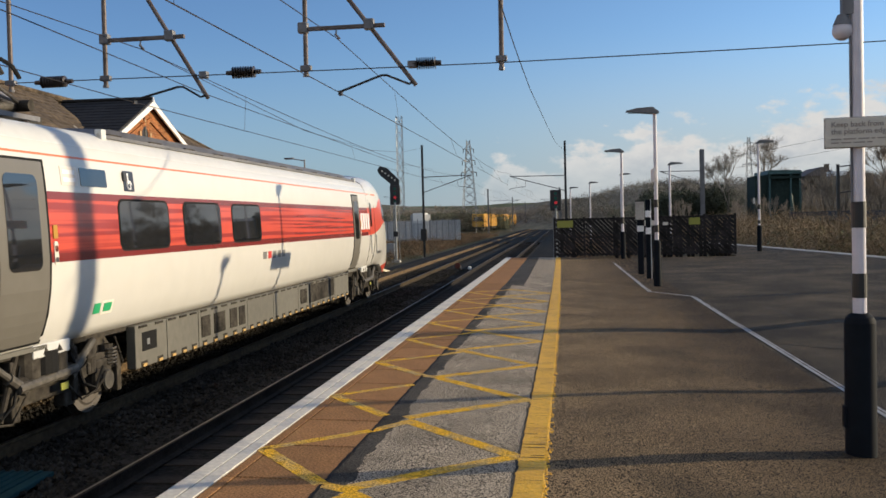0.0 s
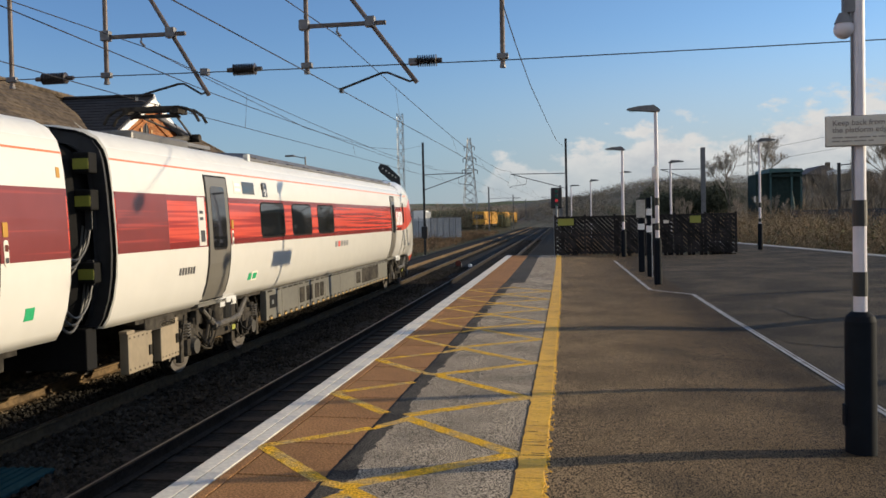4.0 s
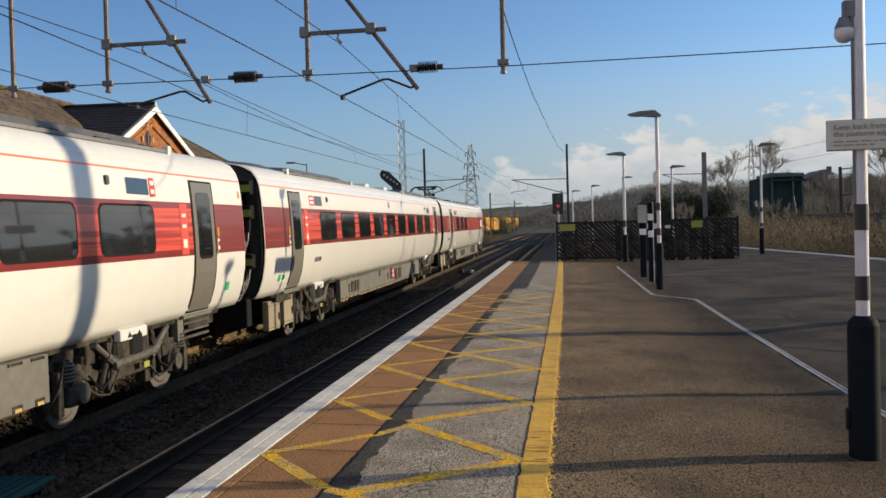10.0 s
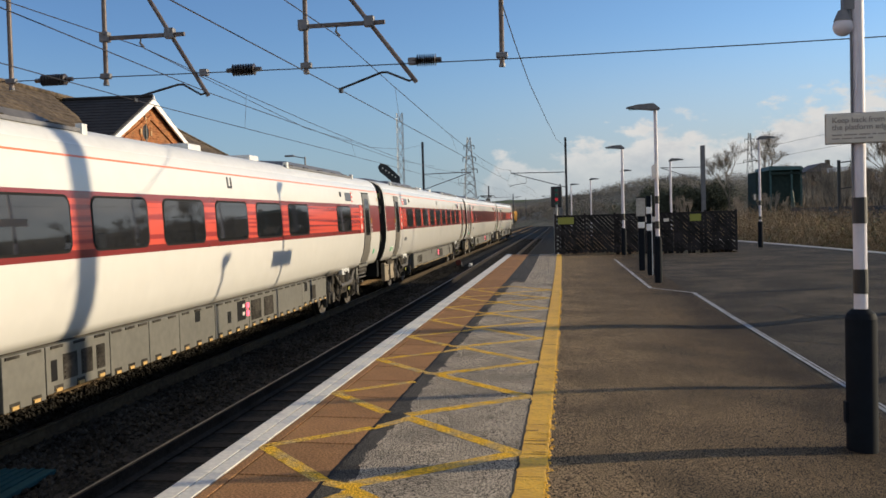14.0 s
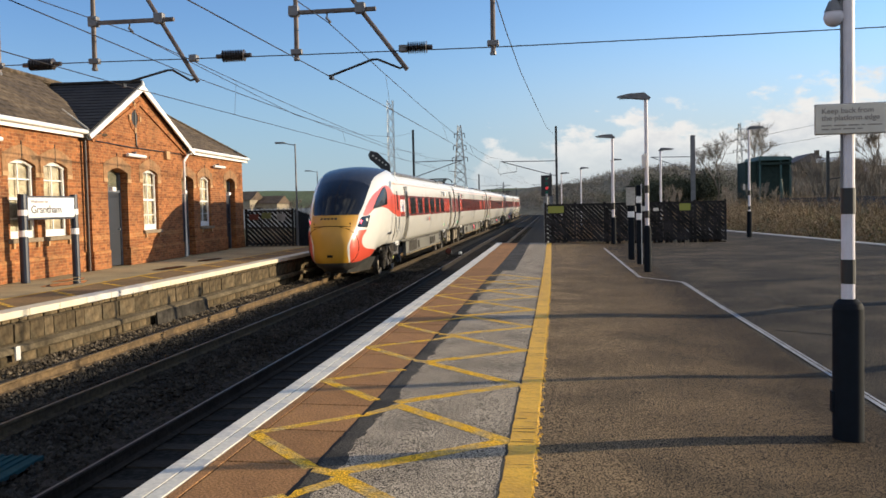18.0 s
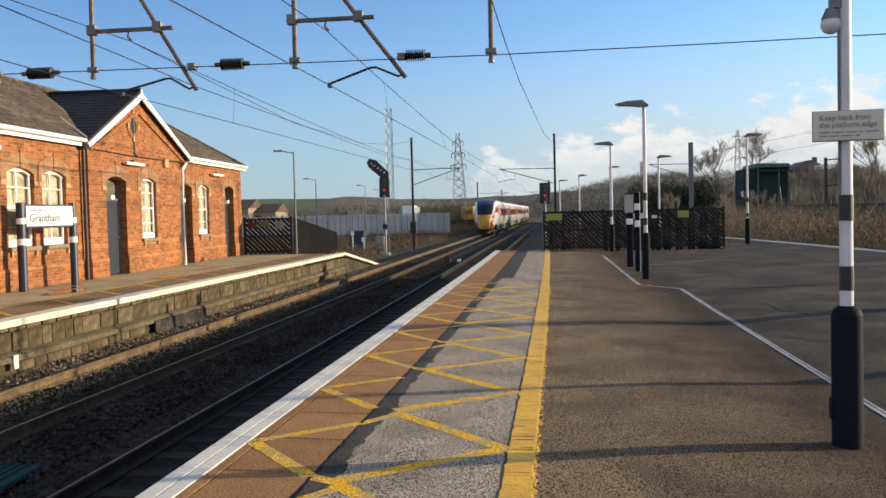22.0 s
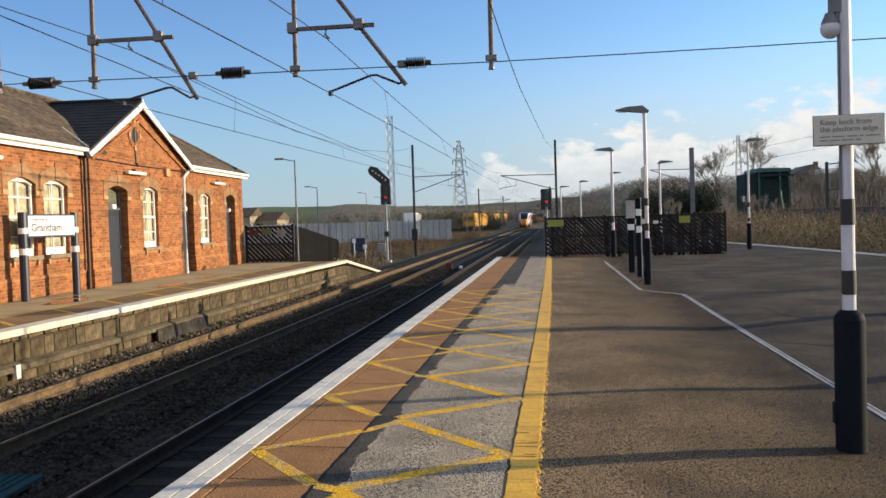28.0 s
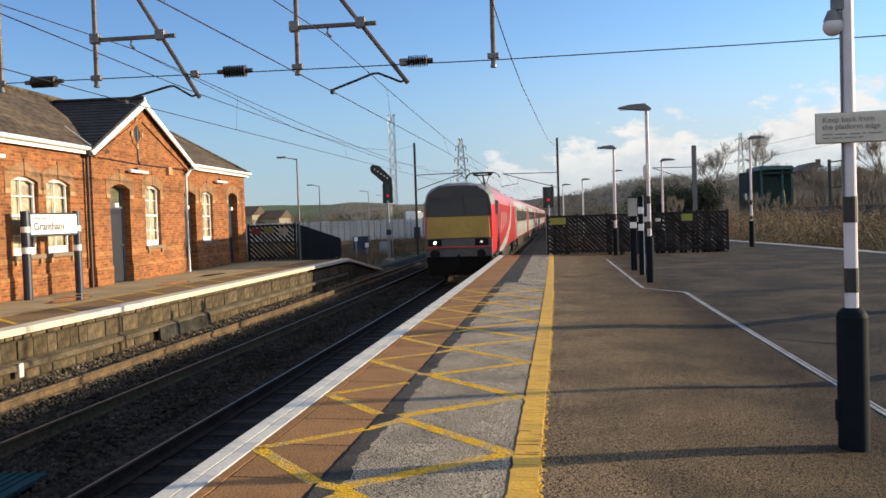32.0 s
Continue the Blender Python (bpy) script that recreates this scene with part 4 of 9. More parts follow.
left = [o for o in OPENINGS if o[1] < G0]
mid = [o for o in OPENINGS if G0 < o[0] and o[0] < 6]
right = [o for o in OPENINGS if o[0] > 8]
door2 = [o for o in OPENINGS if 6 < o[0] < 8]
wall_with(U0, G0, 0.0, EAVE - 0.05, left)
wall_with(G0, 6.40, G_OUT, EAVE - 0.05, mid, "gable_wall")
wall_with(6.40, U1, 0.0, EAVE - 0.05, door2 + right)
part("gable_wall", prism([(G0, EAVE - 0.05), (6.40, EAVE - 0.05), (7.05, EAVE - 0.03), (G_MID, G_TOP - 0.08)], "y", G_OUT, G_OUT + WT), M_BRICK, house, "brick triangle of the gable")
part("side_wall", box(U1 - WT, U1, WT, DEEP, 0, EAVE - 0.05), M_BRICK, house)
part("side_wall", box(U0, U0 + WT, WT, DEEP, 0, EAVE - 0.05), M_BRICK, house)
part("back_wall", box(U0, U1, DEEP - WT, DEEP, 0, EAVE - 0.05), M_BRICK, house)
part("floor_slab", box(U0 + WT, U1 - WT, WT, DEEP - WT, -0.05, 0.0), M_KERB, house)
# roofs: thick slopes in slate courses
def slope(p, q, r, s, thick, material, name, label=""):
    """A roof slope p-q (eave), r-s (ridge), built of overlapping courses."""
    p, q, r, s = (Vector(v) for v in (p, q, r, s))
    n = (q - p).cross(s - p).normalized()
    if n.z < 0:
        n = -n
    rows = max(3, int((s - p).length / 0.24))
    for i in range(rows):
        t0, t1 = i / rows, min(1, (i + 1.25) / rows)
        a, b, c, d = p.lerp(s, t0), q.lerp(r, t0), q.lerp(r, t1), p.lerp(s, t1)
        lo = [a - n * thick, b - n * thick, c - n * thick * 1.6, d - n * thick * 1.6]
        hi = [a + n * 0.006, b + n * 0.006, c - n * 0.008, d - n * 0.008]
        part(name, loft([lo, hi]), material, house, label if i == 0 else "")


EO = -0.16      # eaves overhang
HIP = 11.0
slope((U0 - 0.2, EO, EAVE), (G0 + 1.0, EO, EAVE), (G0 + 1.0 + 1.6, DEEP / 2, RIDGE), (U0 - 0.2, DEEP / 2, RIDGE), 0.05, M_SLATE, "slate_course", "grey-brown slate slope")
slope((6.6, EO, EAVE), (U1 + 0.3, EO, EAVE), (HIP, DEEP / 2, RIDGE), (5.0, DEEP / 2, RIDGE), 0.05, M_SLATE, "slate_course", "grey-brown slate slope")
slope((U1 + 0.3, EO, EAVE), (U1 + 0.3, DEEP - EO, EAVE), (HIP, DEEP / 2 + 0.01, RIDGE), (HIP, DEEP / 2, RIDGE), 0.05, M_SLATE, "slate_course", "grey-brown slate hip")
slope((U0 - 0.2, DEEP - EO, EAVE), (U1 + 0.3, DEEP - EO, EAVE), (HIP, DEEP / 2, RIDGE), (U0 - 0.2, DEEP / 2, RIDGE), 0.05, M_SLATE, "slate_course")
gy = G_OUT - 0.14
slope((G0 - 0.28, DEEP / 2, EAVE - 0.02), (G0 - 0.28, gy, EAVE - 0.02), (G_MID, gy, G_TOP + 0.09), (G_MID, DEEP / 2, G_TOP + 0.09), 0.05, M_SLATE_DARK, "slate_course", "dark slate slope of the gable")
slope((7.30, gy, EAVE - 0.02), (7.30, DEEP / 2, EAVE - 0.02), (G_MID, DEEP / 2, G_TOP + 0.09), (G_MID, gy, G_TOP + 0.09), 0.05, M_SLATE_DARK, "slate_course", "dark slate slope of the gable")
part("ridge_tiles", tube([(U0 - 0.2, DEEP / 2, RIDGE + 0.02), (HIP, DEEP / 2, RIDGE + 0.02)], 0.07, None, 8), M_SLATE, house, "ridge tiles")
part("ridge_tiles", tube([(HIP, DEEP / 2, RIDGE + 0.02), (U1 + 0.3, EO, EAVE + 0.03)], 0.05, None, 8), M_SLATE, house)
part("ridge_tiles", tube([(G_MID, gy, G_TOP + 0.12), (G_MID, DEEP / 2, G_TOP + 0.12)], 0.05, None, 8), M_SLATE_DARK, house)
part("valley_flashing", tube([(G0 - 0.1, EO, EAVE + 0.05), (G0 + 0.85, 1.25, EAVE + 0.88)], 0.035, None, 6), M_KERB, house, "pale mortar in the roof valley")
# white bargeboards, fascias and gutters
for p, q in (((G0 - 0.30, EAVE - 0.10), (G_MID, G_TOP + 0.03)), ((7.32, EAVE - 0.10), (G_MID, G_TOP + 0.03))):
    d = Vector((q[0] - p[0], 0, q[1] - p[1])).normalized()
    w = 0.17
    poly = [(p[0], p[1]), (q[0], q[1]), (q[0], q[1] - w * 1.15), (p[0] + (0.12 if d.x > 0 else -0.12), p[1] - w * 0.55)]
    part("bargeboard", prism(poly, "y", gy - 0.04, gy + 0.01), M_WHITE, house, "white bargeboard")
    # dark corbelled rib under the board
    in_y = G_OUT - 0.05
    off = 0.42
    poly = [(p[0] + off * 0.9 * (1 if d.x > 0 else -1), p[1] - 0.10), (q[0], q[1] - 0.50), (q[0], q[1] - 0.62), (p[0] + off * 1.2 * (1 if d.x > 0 else -1), p[1] - 0.14)]
    part("gable_moulding", prism(poly, "y", in_y, G_OUT + 0.02), M_BRICK, house)
part("finial", rod((G_MID, gy - 0.02, G_TOP + 0.0), (G_MID, gy - 0.02, G_TOP + 0.14), 0.06, None, 8, 0.015), M_WHITE, house, "white finial stub")
for a, b in ((U0 - 0.2, G0 - 0.25), (7.2, U1 + 0.3)):
    part("fascia", box(a, b, EO + 0.02, EO + 0.06, EAVE - 0.17, EAVE - 0.01), M_WHITE, house, "white fascia board")
    part("soffit", box(a, b, EO + 0.06, 0.0, EAVE - 0.15, EAVE - 0.12), M_WHITE, house)
    part("gutter", tube([(a, EO - 0.03, EAVE - 0.02), (b, EO - 0.03, EAVE - 0.02)], 0.06, None, 8), M_WHITE, house, "white gutter")
part("fascia", box(U1 + 0.24, U1 + 0.28, EO, DEEP - EO, EAVE - 0.17, EAVE - 0.01), M_WHITE, house)
part("downpipe", tube([(7.30, EO - 0.02, EAVE - 0.05), (7.15, EO + 0.05, EAVE - 0.16), (6.52, -0.06 + G_OUT, EAVE - 0.45), (6.50, -0.07 + G_OUT, 2.8), (6.50, -0.07 + G_OUT, 0.0)], 0.045, None, 8), M_WHITE, house, "cream downpipe")
# this dark pipe stands in for the corner shadow beside the gable
part("downpipe", tube([(G0 - 0.22, -0.09, EAVE - 0.1), (G0 - 0.22, -0.09, 0.0)], 0.05, None, 8), M_CORNERSHADE, house, "dark brown upright standing in for shade in the gable's corner")
part("hopper", box(G0 - 0.34, G0 - 0.10, -0.22, 0.0, EAVE - 0.22, EAVE - 0.02), M_BLACKIRON, house)
# round niche with an iron tie plate
bm = bmesh.new()
for k in range(18):
    a = k / 18 * math.tau
    c, s = math.cos(a), math.sin(a)
    r = bmesh.ops.create_cube(bm, size=1)
    bmesh.ops.transform(bm, matrix=Matrix.Translation((G_MID - 0.35 + 0.31 * c, G_OUT, 4.30 + 0.31 * s)) @ Matrix.Rotation(-a, 4, "Y") @ Matrix.Diagonal((0.17, 0.05, 0.09, 1)), verts=r["verts"])
part("niche_ring", bm, M_BRICK, house, "ring of rubbed bricks round the niche")
part("niche", rod((G_MID - 0.35, G_OUT - 0.012, 4.30), (G_MID - 0.35, G_OUT + 0.02, 4.30), 0.235, None, 20), M_BLACKIRON, house, "dark round niche")
for sx, sz in ((1, 0), (-1, 0), (0, 1), (0, -1)):
    part("niche_key", box(G_MID - 0.35 + sx * 0.36 - 0.06, G_MID - 0.35 + sx * 0.36 + 0.06, G_OUT - 0.05, G_OUT, 4.30 + sz * 0.36 - 0.08, 4.30 + sz * 0.36 + 0.08, None, 0.008), M_BUFF, house)
part("cable", tube([(G_MID - 0.4, G_OUT - 0.015, 4.86), (G_MID - 0.33, G_OUT - 0.02, 4.5), (G_MID - 0.30, G_OUT - 0.02, 3.5), (G_MID - 0.2, G_OUT - 0.02, 3.42)], 0.03, None, 6), M_BLACKIRON, house)
# strip lamps, alarm box, cable
for u in (-4.9, 2.55, 10.3):
    y = G_OUT if 0 < u < 6 else 0.0
    tb = part("strip_lamp", tube([(u - 0.62, y - 0.13, 3.18), (u + 0.62, y - 0.13, 3.18)], 0.05, None, 8), M_WHITE, house, "white tube lamp over the door")
    part("lamp_bracket", box(u - 0.03, u + 0.03, y - 0.12, y, 3.18, 3.30), M_STEEL_GREY, tb)
part("alarm_box", box(4.95, 5.25, G_OUT - 0.10, G_OUT, 3.20, 3.46, None, 0.01), M_BUFF, house, "cream alarm box")
part("cable", tube([(G0, G_OUT - 0.015, 3.46), (2.5, G_OUT - 0.015, 3.42), (6.3, G_OUT - 0.015, 3.44)], 0.018, None, 5), M_BLACKIRON, house)
# buff string course and plinth
for a, b, y in ((U0, G0, 0.0), (G0, 6.4, G_OUT), (6.4, U1, 0.0)):
    u = a
    for o in sorted(OPENINGS) + [(b, b, 0, 0, "")]:
        if o[0] < a or o[0] > b:
            continue
        e = min(o[0], b) if o[4] != "w" else None
        if e is None:
            continue
        if e > u + 0.05:
            part("plinth_course", box(u, e, y - 0.035, y + 0.01, 0.42, 0.50), M_BANDBRICK, house, "worn brick plinth course")
            part("plinth", box(u, e, y - 0.03, y + 0.01, 0.0, 0.415), M_BRICK, house)
            part("sill_course", box(u, e, y - 0.006, y + 0.01, 0.80, 0.93), M_BANDBRICK, house, "paler brick course at sill height")
        u = max(u, o[1])


def sash(a, b, z0, z1, y):
    w = thing("window", None)
    w.parent = house
    w.matrix_basis = Matrix.Translation((0, 0, 0))
    yy = y + 0.11
    glass = bmesh.new()
    glass.faces.new([glass.verts.new(p) for p in ((a + 0.04, yy + 0.03, z0 + 0.04), (b - 0.04, yy + 0.03, z0 + 0.04), (b - 0.04, yy + 0.03, z1 - 0.02), (a + 0.04, yy + 0.03, z1 - 0.02))])
    pn = bpy.data.meshes.new("pane")
    glass.to_mesh(pn)
    glass.free()
    pn.materials.append(M_PANE)
    part("pane", pn, None, w).visible_shadow = False
    for x0, x1, za, zb in ((a, a + 0.075, z0, z1), (b - 0.075, b, z0, z1), (a, b, z0, z0 + 0.17), (a, b, z1 - 0.09, z1), (a, b, (z0 + z1) / 2 - 0.03, (z0 + z1) / 2 + 0.03)):
        part("sash_frame", box(x0, x1, yy - 0.02, yy + 0.03, za, zb), M_WHITE, w)
    part("glazing_bar", box((a + b) / 2 - 0.018, (a + b) / 2 + 0.018, yy, yy + 0.028, z0, z1), M_WHITE, w)
    for k in (0.25, 0.75):
        z = z0 + (z1 - z0) * k
        part("glazing_bar", box(a, b, yy, yy + 0.028, z - 0.016, z + 0.016), M_WHITE, w)
    part("blind", box(a + 0.05, b - 0.05, yy + 0.07, yy + 0.09, z0 + 0.1, z1), M_BLIND, w, "pale drawn blind behind the glass")
    part("sill", box(a - 0.10, b + 0.10, y - 0.09, y + 0.16, z0 - 0.10, z0, None, 0.01), M_STONESILL, w, "grey stone sill")
    for e in (a + 0.02, b - 0.10):
        part("sill_bracket", box(e, e + 0.08, y - 0.06, y, z0 - 0.22, z0 - 0.10), M_BUFF, w)


def leaf(a, b, z1, y):
    d = thing("door", None)
    d.parent = house
    yy = y + 0.24
    part("door_leaf", box(a + 0.07, b - 0.07, yy, yy + 0.05, 0.02, 2.10, None, 0.004), M_GREYDOOR, d, "dark navy painted door")
    for x0, x1, za, zb in ((a, a + 0.07, 0, z1), (b - 0.07, b, 0, z1), (a, b, 2.10, 2.17)):
        part("door_frame", box(x0, x1, yy - 0.03, yy + 0.06, za, zb), M_JAMB, d, "blue-grey door frame")
    bm = bmesh.new()
    bm.faces.new([bm.verts.new(p) for p in ((a + 0.07, yy + 0.02, 2.17), (b - 0.07, yy + 0.02, 2.17), (b - 0.07, yy + 0.02, z1), (a + 0.07, yy + 0.02, z1))])
    part("fanlight", bm, M_PANE, d).visible_shadow = False
    part("fanlight_board", box(a + 0.05, b - 0.05, yy + 0.05, yy + 0.07, 2.15, z1), M_FANBOARD, d, "dull board behind the fanlight")
    for za, zb in ((0.25, 0.95), (1.15, 1.95)):
        part("door_panel", box(a + 0.2, b - 0.2, yy - 0.008, yy + 0.002, za, zb, None, 0.004), M_GREYDOOR, d)
    part("handle", rod((b - 0.17, yy - 0.05, 1.05), (b - 0.17, yy, 1.05), 0.03), M_GALV, d, "metal knob")
    part("door_lamp", box(a + 0.1, a + 0.32, y - 0.1, y + 0.02, 2.12, 2.24, None, 0.01), M_WHITE, d, "small white lamp box")


M_BLIND = mat("cream_blind", (0.62, 0.55, 0.42), 0.8, vary=0.2, grain=8, patch=2.5, tint=(0.34, 0.29, 0.21))
M_STONESILL = mat("stone_sill", (0.26, 0.20, 0.14), 0.9, vary=0.2, grain=15)
for a, b, z0, z1, k in OPENINGS:
    y = G_OUT if (G0 < a < 6) else 0.0
    (sash if k == "w" else leaf)(*((a, b, z0, z1, y) if k == "w" else (a, b, z1, y)))
    # stone keystone and springers in the arch
    mid_u = (a + b) / 2
    for s in (-1, 1):
        e, o = (a, a - 0.24) if s < 0 else (b, b + 0.24)
        arch = [(e + (mid_u - e) * k / 6, z1 - 0.13 * (1 - math.sin(k / 6 * math.pi / 2))) for k in range(7)]
        arch[-1] = (mid_u + s * 0.02, z1)
        part("arch_stone", prism([(o, z1 - 0.36), (e, z1 - 0.36)] + arch + [(mid_u + s * 0.02, z1 + 0.33), (mid_u + s * 0.34, z1 + 0.27), (o, z1 + 0.10)], "y", y - 0.014, y + 0.02), M_ARCH, house, "brown stone half arch")
        part("springer", box(min(e, o), max(e, o), y - 0.022, y + 0.02, z1 - 0.40, z1 - 0.30), M_BUFF, house)
    part("arch_joint", box(mid_u - 0.02, mid_u + 0.02, y - 0.012, y + 0.02, z1, min(z1 + 0.42, EAVE - 0.2)), M_BACKDARK, house)
    if k == "w":
        bow = [(a + (b - a) * q / 12, y + 0.10, z1 - 0.155 + 0.135 * math.sin(q / 12 * math.pi)) for q in range(13)]
        part("sash_head", tube(bow, 0.035, None, 6), M_WHITE, house, "white curved window head")

# ---------------------------------------------------------------- station name sign
M_SIGNTEXT0 = mat("faded_sign_text", (0.28, 0.25, 0.25), 0.6, vary=0.05)
sg = thing("station_sign", pose(-11.87, 18.71, FZ, 0, 0, 82.0), "white station name board on two navy posts with white bands", "sign")
for u, w in ((0.0, 0.10), (1.74, 0.09)):
    ps = part("sign_post", tube([(u, 0, 0), (u, 0, 1.98)], w, None, 12), M_NAVY, sg, "navy round post")
    for z0, z1 in ((1.50, 1.63), (1.03, 1.17)):
        part("white_band", tube([(u, 0, z0), (u, 0, z1)], w + 0.006, None, 12), M_SIGNWHITE, ps)
part("sign_frame", box(0.08, 1.70, -0.05, 0.03, 1.40, 1.94, None, 0.02), M_NAVY, sg, "navy surround")
board = part("sign_board", box(0.11, 1.67, -0.065, -0.05, 1.45, 1.90, None, 0.004), M_SIGNWHITE, sg, "white name board")
letters("sign_text", "Grantham", 0.25, M_SIGNGREY, Matrix.Translation((0.19, -0.0695, 1.55)) @ pose(0, 0, 0, 90, 0, 0), sg)
letters("sign_text", "Welcome to", 0.11, M_SIGNTEXT0, Matrix.Translation((0.19, -0.0695, 1.78)) @ pose(0, 0, 0, 90, 0, 0), sg)


# ---------------------------------------------------------------- the white and red train
PROFILE = [(1.12, 1.05), (1.20, 1.17), (1.285, 1.42), (1.335, 1.72), (1.35, 2.0), (1.348, 2.1), (1.338, 2.4), (1.321, 2.71), (1.316, 2.80),
           (1.298, 3.0), (1.272, 3.20), (1.268, 3.225), (1.225, 3.36), (1.125, 3.50), (0.94, 3.60), (0.6, 3.66), (0.25, 3.69)]
PROFILE_MATS = [0, 0, 0, 0, 2, 1, 1, 2, 0, 0, 3, 0, 4, 4, 4, 4, 4, 4]


def stripes(m, dark, low=0.47, high=0.58):
    """Fine lengthwise stripes in a paint."""
    n, l = m.node_tree.nodes, m.node_tree.links
    b = n["Principled BSDF"]
    old = b.inputs["Base Color"].links[0].from_socket
    co, mp, nz = n.new("ShaderNodeTexCoord"), n.new("ShaderNodeMapping"), n.new("ShaderNodeTexNoise")
    mp.inputs["Scale"].default_value = (0.0, 0.12, 9.0)
    nz.inputs["Scale"].default_value, nz.inputs["Detail"].default_value = 1.6, 1.5
    rp, mx = n.new("ShaderNodeMapRange"), n.new("ShaderNodeMix")
    rp.inputs["From Min"].default_value, rp.inputs["From Max"].default_value = low, high
    mx.data_type = "RGBA"
    mx.inputs["B"].default_value = (*dark, 1)
    l.new(co.outputs["Object"], mp.inputs[0])
    l.new(mp.outputs[0], nz.inputs["Vector"])
    l.new(nz.outputs["Fac"], rp.inputs["Value"])
    l.new(rp.outputs[0], mx.inputs["Factor"])
    l.new(old, mx.inputs["A"])
    l.new(mx.outputs["Result"], b.inputs["Base Color"])


stripes(M_RED, (0.30, 0.034, 0.030))
stripes(M_DULLBAND, (0.30, 0.045, 0.036), 0.60, 0.68)
M_NOSERED = mat("nose_red_paint", (0.60, 0.075, 0.042), 0.3, vary=0.03, grain=3, coat=0.3)
M_LABELRED = mat("bright_red_label", (0.62, 0.075, 0.05), 0.3, vary=0.04)
M_HOOP = mat("gangway_hoop_grey", (0.030, 0.031, 0.034), 0.6, vary=0.15, grain=9)
M_CABLE = mat("pale_cable", (0.095, 0.093, 0.088), 0.5, vary=0.15)
M_LATCH = mat("pale_latch", (0.52, 0.33, 0.11), 0.5, vary=0.1)
M_APRON = mat("grimy_apron_grey", (0.050, 0.048, 0.044), 0.5, vary=0.25, grain=9, patch=2)
M_DOME = mat("black_dome_paint", (0.034, 0.036, 0.042), 0.25, vary=0.05, grain=3)
BODY_MATS = [M_CREAM, M_RED, M_DKRED, M_ORANGE, M_ROOFWHITE, M_WINDSCREEN, M_TRAINYELLOW, M_CREAM, M_NOSERED, M_SKIRT, M_DOME, M_RUBBER, M_APRON]


def ring(y, hw=1.35, top=3.70, low=1.05, lean=1.0):
    pts = []
    for x, z in PROFILE:
        pts.append((x * hw / 1.35, y, low + (z - 1.05) * (top - low) / 2.65))
    return pts + [(-x, yy, z) for x, yy, z in reversed(pts)]


def side_x(z, hw=1.35):
    """Half width of the body at height z over the rail."""
    for (xa, za), (xb, zb) in zip(PROFILE, PROFILE[1:]):
        if za <= z <= zb:
            return (xa + (xb - xa) * (z - za) / max(1e-6, zb - za)) * hw / 1.35
    return hw


RING_MATS = PROFILE_MATS[:len(PROFILE) - 1] + [4] + PROFILE_MATS[:len(PROFILE) - 1][::-1] + [0]


def rounded(w, h, r, n=4):
    """A rounded rectangle about the origin."""
    out = []
    for cx, cy, a0 in ((w / 2 - r, h / 2 - r, 0), (-w / 2 + r, h / 2 - r, 90), (-w / 2 + r, -h / 2 + r, 180), (w / 2 - r, -h / 2 + r, 270)):
        for k in range(n + 1):
            a = radians(a0 + 90 * k / n)
            out.append((cx + r * math.cos(a), cy + r * math.sin(a)))
    return out


def side_plate(y0, y1, z0, z1, side, proud=0.006, deep=0.03, r=0.10, bm=None, hw=1.35):
    """A rounded plate on the body side that follows its curve."""
    bm = bm or bmesh.new()
    w, h = y1 - y0, z1 - z0
    r = min(r, w / 2 - 0.001, h / 2 - 0.001)
    qs = [-h / 2 + r * (1 - math.cos(math.pi / 2 * k / 4)) for k in range(5)]
    mid_n = max(1, int((h - 2 * r) / 0.12))
    qs = qs + [-h / 2 + r + (h - 2 * r) * k / mid_n for k in range(1, mid_n)] + [-q for q in reversed(qs)]
    cy, cz = (y0 + y1) / 2, (z0 + z1) / 2
    rows, rims = [], []
    for q in qs:
        over = max(0.0, abs(q) - (h / 2 - r))
        half = w / 2 - r + math.sqrt(max(r * r - over * over, 0.0))
        x = side_x(cz + q, hw)
        for out, ds in ((rows, (proud,)), (rims, (-deep, proud))):
            out.append([bm.verts.new((side * (x + d), cy + e * half, cz + q)) for d in ds for e in (-1, 1)])
    for a, b in zip(rows, rows[1:]):
        bm.faces.new((a[0], a[1], b[1], b[0])).smooth = True
    for a, b in zip(rims, rims[1:]):
        bm.faces.new((a[0], a[2], b[2], b[0]))
        bm.faces.new((a[1], b[1], b[3], a[3]))
    for a in (rims[0], rims[-1]):
        bm.faces.new((a[0], a[1], a[3], a[2]))
    return bm


win_me = {}


def add_window(car, y0, y1, side, z0=2.10, z1=2.72):
    key = (round(y1 - y0, 2), side, round(z1 - z0, 2))
    c, w = (y0 + y1) / 2, (y1 - y0)
    if key not in win_me:
        win_me[key] = (mesh(side_plate(-w / 2 - 0.035, w / 2 + 0.035, z0 - 0.03, z1 + 0.03, side, 0.004, 0.02, 0.13), "window_seal", M_RUBBER),
                       mesh(side_plate(-w / 2, w / 2, z0, z1, side, 0.008, 0.02, 0.11), "window", M_TRAINGLASS, False))
    part("window_seal", win_me[key][0], None, car, m=pose(0, c, 0))
    part("window", win_me[key][1], None, car, "tinted glass window", m=pose(0, c, 0))


